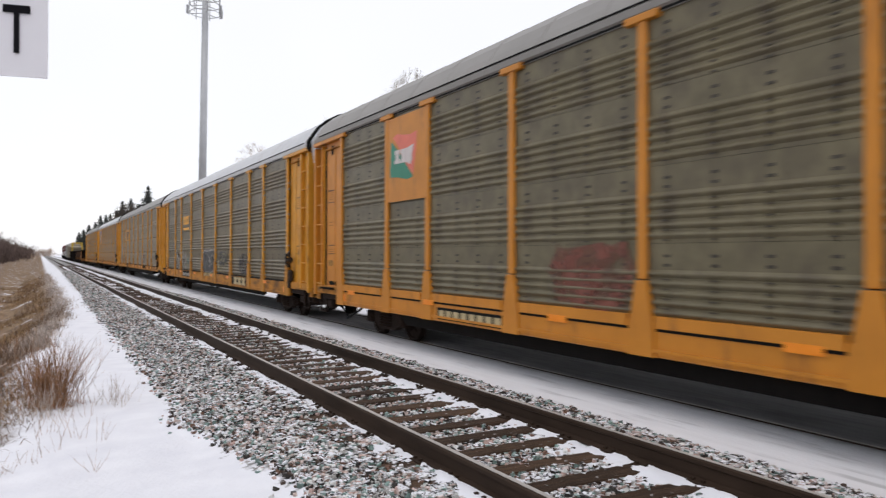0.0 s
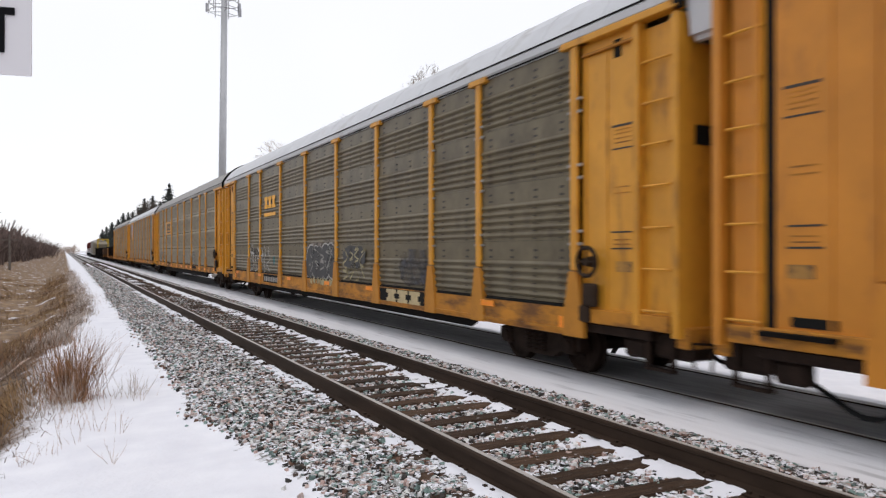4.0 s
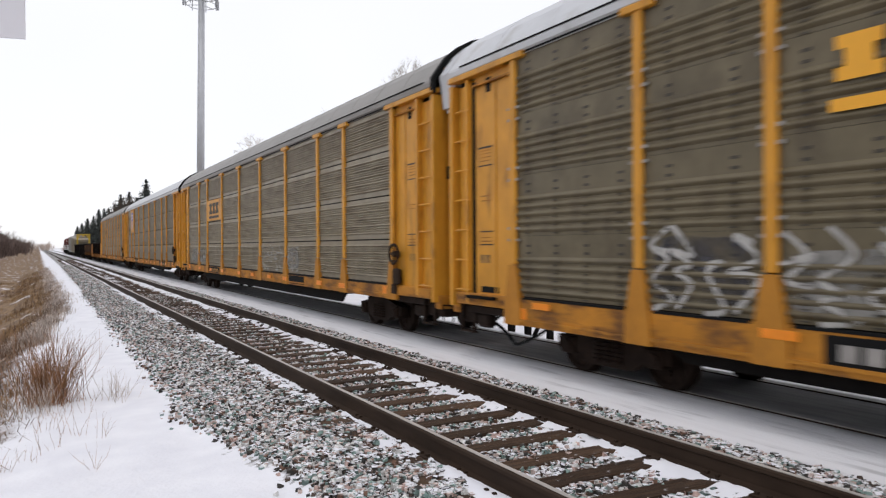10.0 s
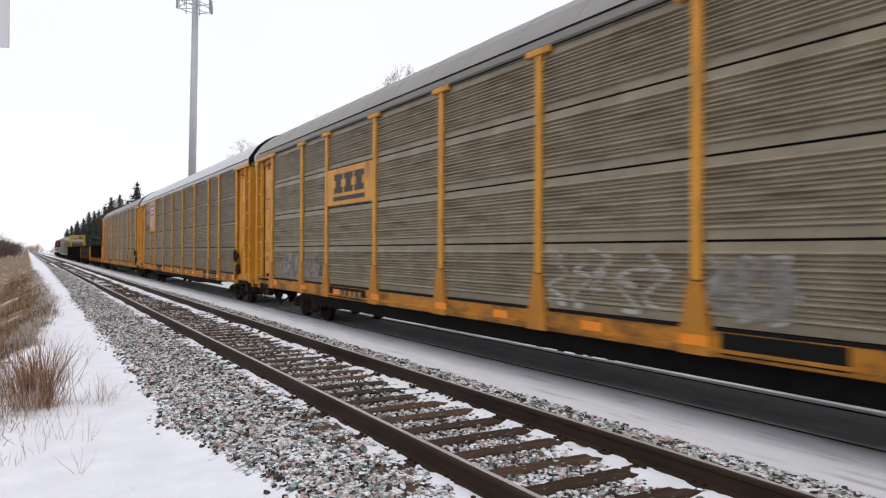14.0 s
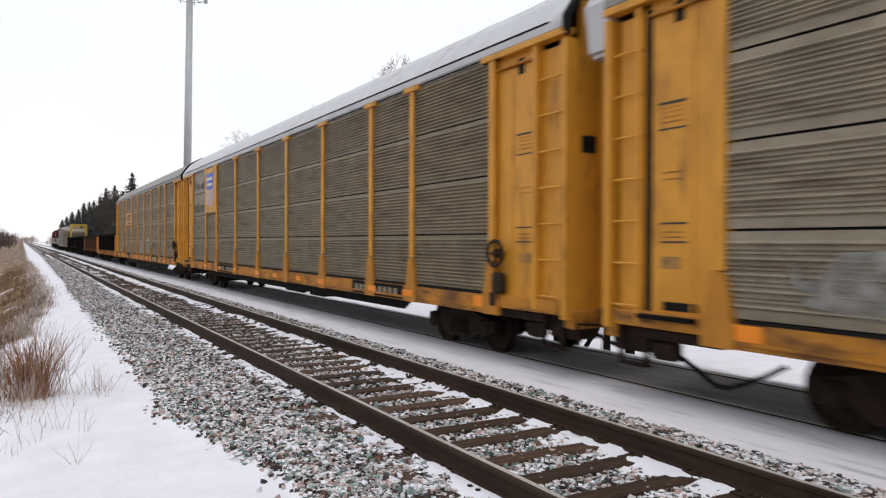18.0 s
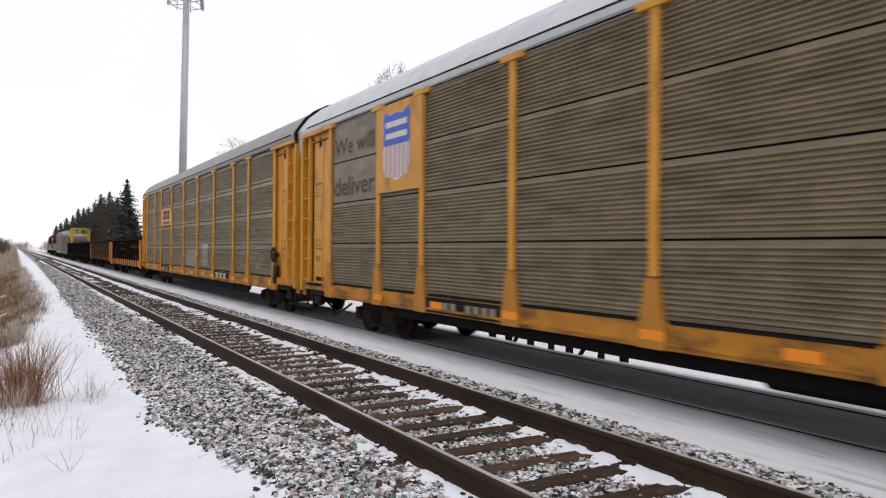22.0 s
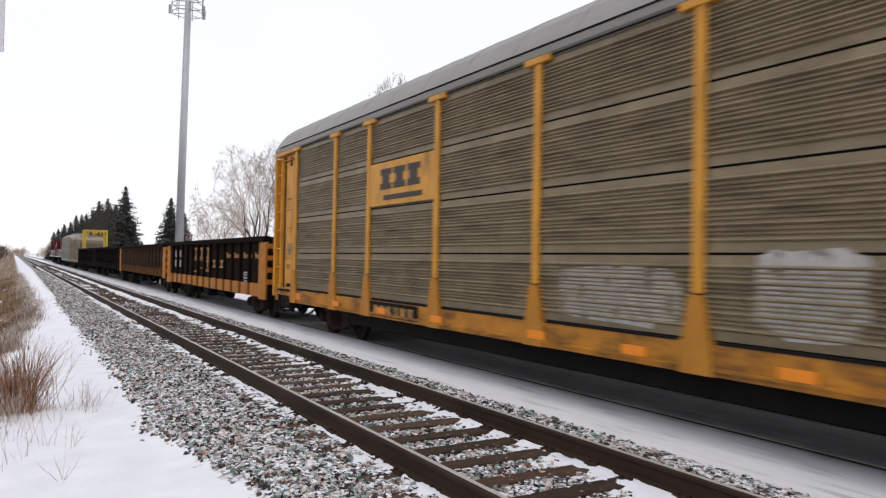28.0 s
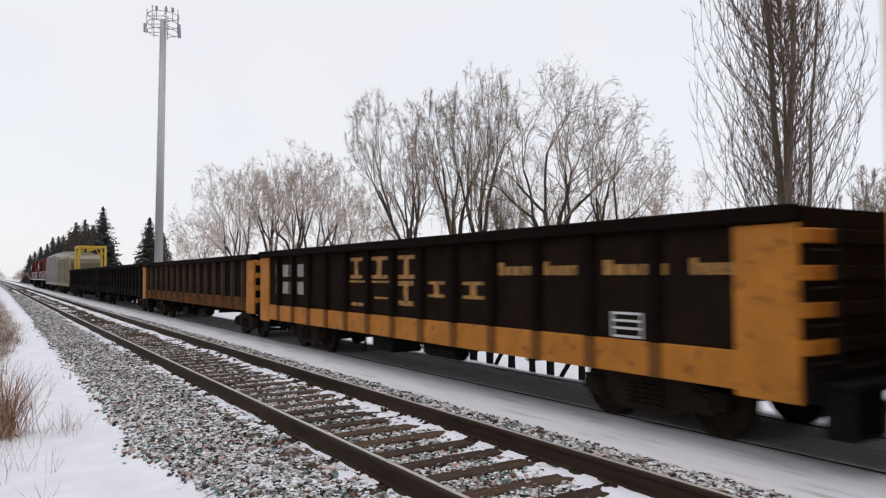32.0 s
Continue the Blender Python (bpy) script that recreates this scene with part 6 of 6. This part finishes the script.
def spruce(x, y, seed, h, label):
    root = tagged(new("spruce_tree"), label, "tree", "dark spruces along the track")
    root.matrix_basis = pose(x, y, lift(x, y))
    r = random.Random(seed)
    bm = bmesh.new()
    tube(bm, (0, 0, -0.3), (0, 0, h * 0.97), 0.2 + h * 0.008, 0.03, 7)
    part("trunk", bm, BARK, root)
    verts, faces = [], []
    z = h * 0.06
    while z < h:
        k = 1 - z / h
        reach = h * 0.30 * k ** 0.72 + 0.16
        n = max(6, int(15 * k) + 5)
        off = r.uniform(0, 6.28)
        for i in range(n):
            a = off + 2 * math.pi * i / n + r.uniform(-0.2, 0.2)
            L = reach * r.uniform(0.45, 1.18)
            ca, sa = math.cos(a), math.sin(a)
            m = 6
            for j in range(m):
                t0, t1 = j / m, (j + 1) / m
                w = L * r.uniform(0.10, 0.24) * (1 - 0.55 * t0) + 0.07
                za = z - L * (0.34 * t0 - 0.14 * t0 * t0) + r.uniform(-0.14, 0.10)
                zb = z - L * (0.34 * t1 - 0.14 * t1 * t1) - r.uniform(0, 0.14)
                s = len(verts)
                tw = r.uniform(-0.5, 0.5) * w
                verts += [(ca * L * t0 - sa * w, sa * L * t0 + ca * w, za - w * 0.5 + tw), (ca * L * t0 + sa * w, sa * L * t0 - ca * w, za - w * 0.5 - tw),
                          (ca * L * t1, sa * L * t1, zb), (ca * L * (t0 * 0.8 + 0.2 * t1), sa * L * (t0 * 0.8 + 0.2 * t1), za + w * 0.3)]
                faces += [(s, s + 1, s + 2), (s, s + 2, s + 3), (s + 1, s + 3, s + 2), (s, s + 3, s + 1)]
        z += h * 0.018 * r.uniform(0.6, 1.4)
    raw("crown", verts, faces, NEEDLE, root, "dark green drooping boughs")


SPRUCES = [(1.21, 9.93, 105, 11.8), (1.75, 9.85, 100, 10.2), (1.91, 9.82, 102, 8.4), (1.10, 9.94, 124, 10.6), (1.01, 9.95, 132, 12.0), (0.91, 9.96, 142, 12.4), (0.84, 9.96, 155, 11.2),
           (0.77, 9.97, 165, 11.0), (0.72, 9.97, 178, 11.4), (0.66, 9.98, 185, 11.6), (0.60, 9.98, 200, 10.6), (0.53, 9.99, 215, 10.4), (0.47, 9.99, 235, 9.6), (1.15, 9.93, 116, 9.0),
           (1.28, 9.92, 112, 8.0), (0.96, 9.95, 138, 10.0), (0.87, 9.96, 150, 10.2), (0.42, 9.99, 260, 9.4), (1.05, 9.94, 128, 10.2)]
for i, (px, py, d, h) in enumerate(SPRUCES):
    x, y = along(px, py, d)
    spruce(x, y, 300 + i, h, "tall dark green spruce by the tracks" if h > 11 else "dark green spruce by the tracks")


def far_woods(name, label, spots, seed, mtl):
    """Distant bare woods as many small upright twig fans."""
    r = random.Random(seed)
    segs = []
    for x, y, h, w in spots:
        z = lift(x, y) - 0.3
        for _ in range(13):
            bx, by = x + r.gauss(0, w), y + r.gauss(0, w)
            q = Vector((bx, by, z))
            hh = h * r.uniform(0.5, 1.05)
            d = Vector((r.gauss(0, 0.2), r.gauss(0, 0.2), 1)).normalized()
            m = q + d * hh * 0.5
            th = hh * 0.022
            segs.append((q, m, th, th * 0.7))
            for _ in range(6):
                e = (d + Vector((r.gauss(0, 0.5), r.gauss(0, 0.5), r.uniform(-0.1, 0.4)))).normalized()
                o = q + d * hh * r.uniform(0.2, 0.55)
                p2 = o + e * hh * r.uniform(0.25, 0.5)
                segs.append((o, p2, th * 0.6, th * 0.3))
                segs.append((o + (p2 - o) * 0.5, o + (p2 - o) * 0.5 + (e + Vector((r.gauss(0, 0.6), r.gauss(0, 0.6), 0.2))).normalized() * hh * 0.25, th * 0.4, th * 0.2))
    ob = put(name, skeleton_mesh(name, segs, mtl, 3))
    tagged(ob, label, "woods", kind="stuff")


rw = random.Random(5)
far_woods("far_woods", "distant leafless woods on the bank", [(-8 - 5 * math.exp(-k * 3) - 17 * rw.random(), 105 + 430 * k, rw.uniform(7.0, 11.0) * (1 - 0.25 * k), 2.0) for k in (rw.random() for _ in range(400))], 1, FAR_WOOD)
far_woods("far_woods", "distant frosted woods by the end of the track", [(14 + 10 * rw.random() + i * 0.06, 230 + i * 3.0, rw.uniform(6.0, 10.5), 2.2) for i in range(100)], 2, TWIG_FROST)
far_woods("far_woods", "distant frosted woods at the horizon", [(-60 + 130 * rw.random(), 560 + 60 * rw.random(), rw.uniform(5, 9), 3.0) for i in range(60)], 3, TWIG_FROST)
far_woods("brushwood", "low leafless brush behind the train", [(*along(2.2 + 5.5 * k, 9.75 - 3.2 * k, 62 + 14 * rw.random()), rw.uniform(2.5, 5.0), 1.3) for k in (rw.random() for _ in range(60))], 4, TWIG_FROST)


# ---- dry grass, weeds and shrub ----
def blades(name, label, spots, seed, mtl, h0, h1, n_per, wide, w0=0.006, bend=0.5):
    r = random.Random(seed)
    verts, faces = [], []
    for x, y in spots:
        for _ in range(n_per):
            bx, by = x + r.gauss(0, wide), y + r.gauss(0, wide)
            bz = lift(bx, by) - 0.03
            h = r.uniform(h0, h1)
            a = r.uniform(0, 6.283)
            k = r.uniform(0.1, bend)
            dx, dy = math.cos(a) * h * k, math.sin(a) * h * k
            wx, wy = -math.sin(a) * w0, math.cos(a) * w0
            s = len(verts)
            verts += [(bx - wx, by - wy, bz), (bx + wx, by + wy, bz), (bx + dx * 0.35 + wx * 0.8, by + dy * 0.35 + wy * 0.8, bz + h * 0.55),
                      (bx + dx * 0.35 - wx * 0.8, by + dy * 0.35 - wy * 0.8, bz + h * 0.55), (bx + dx, by + dy, bz + h * (1 - 0.3 * k))]
            faces += [(s, s + 1, s + 2, s + 3), (s + 3, s + 2, s + 4)]
    ob = raw(name, verts, faces, mtl)
    tagged(ob, label, "grass", kind="stuff")


rg = random.Random(8)
matted, edge_weeds = [], []
while len(matted) < 2000:
    y = 6 + 75 * rg.random() ** 1.8
    x = grass_edge(y) - (0.1 + 8 * rg.random() ** 1.4) * (1 if y < 30 else 1.7)
    if noise.noise((x * 0.6, y * 0.22, 5.0)) > (-0.25 if y < 20 else 0.02):
        matted.append((x, y, noise.noise((x * 0.5, y * 0.2, 11.0)) + (y - 24) * 0.03 > 0))
while len(edge_weeds) < 560:
    y = 17.0 + 60 * rg.random() ** 2.0
    edge_weeds.append((grass_edge(y) + rg.gauss(0.0, 0.16), y))
blades("dry_grass", "matted straw-coloured dry grass in the ditch", [p[:2] for p in matted if p[2]], 1, GRASS, 0.1, 0.36, 18, 0.25, 0.007, 2.6)
blades("brown_weeds", "matted dark brown dead weeds in the ditch", [p[:2] for p in matted if not p[2]], 2, GRASS_DARK, 0.06, 0.2, 20, 0.2, 0.005, 3.0)
tall = [p[:2] for p in matted if noise.noise((p[0] * 0.9, p[1] * 0.3, 31.0)) > 0.12 and p[1] > 17]
blades("tall_weeds", "taller clumps of dark brown dead weeds on the bank", tall, 6, GRASS_DARK, 0.18, 0.55, 16, 0.3, 0.006, 0.9)
blades("tall_weeds", "rust-brown stalks standing among the dead grass", tall[::3], 7, SHRUB, 0.2, 0.6, 8, 0.35, 0.005, 0.7)
blades("brown_weeds", "brown weeds along the edge of the snow", edge_weeds[:300], 3, GRASS_DARK, 0.08, 0.26, 14, 0.1, 0.005, 1.2)
blades("frosted_weeds", "snow-dusted weeds along the edge of the snow", edge_weeds[300:], 4, WEED_FROST, 0.1, 0.42, 22, 0.16, 0.006, 1.3)


def shrub(x, y, seed, h, w, n, label, mtl=SHRUB):
    root = tagged(new("shrub"), label, "shrub", "dry shrubs beside the snow path")
    root.location = (x, y, lift(x, y) - 0.05)
    r = random.Random(seed)
    segs = []
    for i in range(n):
        a = r.uniform(0, 6.283)
        q = Vector((r.gauss(0, w * 0.25), r.gauss(0, w * 0.25), 0))
        d = Vector((math.cos(a) * r.uniform(0.05, 0.75), math.sin(a) * r.uniform(0.05, 0.75), 1)).normalized()
        L = h * r.uniform(0.45, 1.05)
        rad = r.uniform(0.0025, 0.005) if n > 20 else r.uniform(0.0018, 0.003)
        for k in range(4):
            nq = q + d * L / 4
            segs.append((q, nq, rad, rad * 0.8))
            if k > 0:
                e = (d + Vector((r.gauss(0, 0.4), r.gauss(0, 0.4), 0.1))).normalized()
                segs.append((nq, nq + e * L * r.uniform(0.12, 0.28), rad * 0.6, rad * 0.35))
            d = (d + Vector((r.gauss(0, 0.12), r.gauss(0, 0.12), 0.05))).normalized()
            q, rad = nq, rad * 0.8
    tagged(put("dry_brush", skeleton_mesh("dry_brush", segs, mtl, 3), root, label="thin reddish brown stems"), kind="stuff")


shrub(0.08, 10.5, 1, 0.92, 0.6, 380, "dry reddish-brown shrub with fine upright stems")
shrub(-0.08, 9.8, 2, 0.5, 0.7, 60, "thin frosted shrub, lower than its neighbour", WEED_FROST)
shrub(-0.25, 11.6, 5, 0.5, 0.6, 50, "thin dry brown shrub, lower than its neighbour", GRASS_DARK)
for i, (x, y, h, n, w) in enumerate(((0.42, 7.2, 0.3, 5, 0.1), (0.55, 8.2, 0.3, 5, 0.12), (0.86, 10.2, 0.40, 34, 0.5), (0.26, 8.55, 0.4, 8, 0.3), (0.1, 8.05, 0.3, 6, 0.3),
                                     (-0.14, 7.7, 0.25, 7, 0.25), (-0.33, 7.5, 0.25, 8, 0.2), (0.4, 9.6, 0.3, 8, 0.35), (0.02, 8.9, 0.35, 8, 0.4))):
    shrub(x, y, 20 + i, h, w, n, "few thin dead weed stalks in the snow" if n < 18 else "small frosted weed bush in the snow", SHRUB if n < 18 else WEED_FROST)


def fallen_branch(x0, y0, x1, y1, rad, label):
    root = tagged(new("fallen_branch"), label, "branch", "branches in the ditch")
    root.location = (x0, y0, lift(x0, y0) + rad)
    r = random.Random(int(y0 * 10))
    q = Vector((0, 0, 0))
    segs = []
    for k in range(1, 7):
        x, y = x0 + (x1 - x0) * k / 6, y0 + (y1 - y0) * k / 6
        nq = Vector((x - x0 + r.gauss(0, 0.015), y - y0, lift(x, y) - lift(x0, y0) + r.uniform(0, 0.03)))
        segs.append((q, nq, rad * (1 - 0.08 * k), rad * (1 - 0.08 * (k + 1))))
        q = nq
    put("wood", skeleton_mesh("wood", segs, WOOD_POLE if rad < 0.03 else TWIG_FROST, 6), root)


fallen_branch(-1.4, 13.2, -0.45, 13.3, 0.022, "thin bare branch lying in the grass")
fallen_branch(-1.1, 13.8, -0.6, 16.0, 0.032, "snow-dusted log lying at the edge of the grass")


# ---- ties, plates, stones and snow on the near track ----
def tie_mesh(seed):
    r = random.Random(seed)
    bm = bmesh.new()
    box(bm, -1.30, 1.30, -0.115, 0.115, -0.14, 0.0, 0.012)
    for v in bm.verts:
        v.co += Vector((r.uniform(-0.03, 0.03), r.uniform(-0.008, 0.008), r.uniform(-0.006, 0.004)))
    return mesh_of("tie", bm, TIE)


def plate_mesh():
    bm = bmesh.new()
    box(bm, -0.14, 0.14, -0.085, 0.085, -0.002, 0.014)
    for x in (-0.1, 0.1):
        for y in (-0.05, 0.05):
            box(bm, x - 0.014, x + 0.014, y - 0.014, y + 0.014, 0.012, 0.034)
    return mesh_of("tie_plate", bm, RAIL)


def ties_and_plates():
    kinds = [tie_mesh(i) for i in range(6)]
    plate = plate_mesh()
    r = random.Random(4)
    half = (NEAR_R - NEAR_L) / 2
    for i in range(-24, 240):
        y = -1.0 + 0.503 * i + 0.19
        t = put("tie", kinds[r.randrange(6)], near_track, pose(r.uniform(-0.06, 0.06), y + r.uniform(-0.03, 0.03), -0.172, 0, 0, r.uniform(-1.2, 1.2)))
        if 3 < y < 22:
            for sgn in (-1, 1):
                put("tie_plate", plate, t, pose(sgn * half, 0, 0.0))


ties_and_plates()


def scatter_stones(name, label, n, place, size, seed):
    r = np.random.default_rng(seed)
    cube = np.array([(x, y, z) for z in (-1, 1) for y in (-1, 1) for x in (-1, 1)], float)
    quads = np.array(((0, 2, 3, 1), (4, 5, 7, 6), (0, 1, 5, 4), (2, 6, 7, 3), (0, 4, 6, 2), (1, 3, 7, 5)))
    verts, faces = [], []
    rr = random.Random(seed)
    for i in range(n):
        x, y = place(rr)
        s = size * rr.uniform(0.6, 1.35)
        c = cube * r.uniform(0.55, 1.0, (8, 3)) * (s * 0.55, s * 0.5, s * 0.56)
        a, b = rr.uniform(0, 6.28), rr.uniform(-0.5, 0.5)
        ca, sa, cb, sb = math.cos(a), math.sin(a), math.cos(b), math.sin(b)
        m = np.array(((ca, -sa, 0), (sa, ca, 0), (0, 0, 1))) @ np.array(((cb, 0, sb), (0, 1, 0), (-sb, 0, cb)))
        c = c @ m.T + (x, y, lift(x, y) + s * 0.18)
        verts.extend(map(tuple, c))
        faces.extend(tuple(int(k) for k in q + 8 * i) for q in quads)
    tagged(raw(name, verts, faces, STONE), label, "ballast", kind="stuff")


def shoulder(r):
    while True:
        y = 3.2 + 32 * r.random() ** 1.9
        e = ballast_edge(y) + r.gauss(0.0, 0.07) - (r.random() < 0.008) * r.random() * 0.4
        x = r.uniform(e, 2.74)
        k = (y + 1.0 - 0.19) / 0.503
        on_tie = x > 2.33 and abs(k - round(k)) * 0.503 < 0.11
        sparse = x < e + 0.22 and r.random() < 0.3
        if x < 2.74 and not sparse and (not on_tie or r.random() < 0.10):
            return x, y


def between(r):
    while True:
        y = 2.6 + 26 * r.random() ** 1.8
        x = r.choice((r.uniform(2.95, 4.3), r.uniform(2.95, 3.9)))
        k = (y + 1.0 - 0.19) / 0.503
        if abs(k - round(k)) * 0.503 > 0.10 or r.random() < 0.06:
            return x, y


def outer(r):
    y = 1.6 + 34 * r.random() ** 1.9
    return r.uniform(4.52, 5.62 + r.gauss(0, 0.07)), y


scatter_stones("ballast_stones", "snow-dusted grey ballast stones beside the track", 25000, shoulder, 0.038, 1)
def far_shoulder(r):
    y = 33 + 50 * r.random() ** 1.6
    return r.uniform(ballast_edge(y) + 0.05, 2.68), y


scatter_stones("ballast_stones", "grey ballast stones farther along the track", 8000, far_shoulder, 0.065, 5)
scatter_stones("ballast_stones", "snow-dusted grey ballast stones between the ties", 8000, between, 0.037, 2)
scatter_stones("ballast_stones", "grey ballast stones beyond the rail", 11000, outer, 0.046, 3)


def snow_sheet(label, x0, x1, z, seed, cover, y0=1.5, y1=110.0, amp=0.055):
    """Patchy snow: an uneven sheet that shows only where it rises above the stones and ties."""
    ys, y = [], y0
    while y < y1:
        ys.append(y)
        y += 0.05 + max(0, y - 9) * 0.007
    w = int((x1 - x0) / 0.06) + 1
    verts = []
    for y in ys:
        for i in range(w):
            k = i / (w - 1)
            x = x0 + (x1 - x0) * k
            n = 0.55 * noise.noise((x * 2.1, y * 0.9, seed)) + 0.55 * noise.noise((x * 6.0, y * 4.5, seed + 3.0)) + 0.45 * noise.noise((x * 15.0, y * 13.0, seed + 7.0))
            verts.append((x, y, lift(x, y) + z + amp * min(n + cover(k, y), 0.35)))
    faces = [(j * w + i, j * w + i + 1, (j + 1) * w + i + 1, (j + 1) * w + i) for j in range(len(ys) - 1) for i in range(w - 1)]
    ob = raw("snow_patches", verts, faces, SNOW)
    ob.data.polygons.foreach_set("use_smooth", [True] * len(ob.data.polygons))
    tagged(ob, label, "snow", kind="stuff")


snow_sheet("broken strip of snow lying inside the far rail", 3.75, 4.41, 0.026, 1.0, lambda k, y: 1.9 * k - 1.42 + min(0.4, 0.02 * max(0, y - 12)))
snow_sheet("thin snow between the ties beside the nearer rail", 2.88, 3.76, 0.020, 2.0, lambda k, y: -0.9 + 1.6 * max(0, 0.22 - k) + min(0.85, 0.035 * max(0, y - 12)))
snow_sheet("ragged strip of snow along the outer side of the rail", 2.25, 2.83, 0.020, 3.0, lambda k, y: 2.1 * k - 1.58 + 0.8 * max(0, k - 0.8) + min(0.3, 0.012 * max(0, y - 12)))
snow_sheet("thin patches of snow on the stones beyond the far rail", 4.47, 5.70, 0.012, 4.0, lambda k, y: -1.0 + 1.5 * max(0, 0.12 - k) + min(0.45, 0.016 * max(0, y - 12)))


# ---- movement ----
def motions():
    times = [float(t) for t in range(33)]
    for ob, u in CARS:
        walk(ob, [(t, pose(FAR_MID, u - gone(t), FAR_Z)) for t in times])
    walk(frame_load, [(t, pose(FAR_MID, FRAME_U - gone(t), FAR_Z + FRAME_Z)) for t in times])
    fine = np.linspace(0, 32, 961)
    far = np.array([gone(t) for t in fine])
    total = far[-1]
    steps = int(total / 0.425 / radians(75)) + 1
    marks_at = [float(np.interp(total * i / steps, far, fine)) for i in range(steps + 1)]
    for w, a in SPINNERS:
        walk(w, [(t, pose(0, a, 0.425, math.degrees(total * i / steps / 0.425), 0, 0)) for i, t in enumerate(marks_at)])


motions()
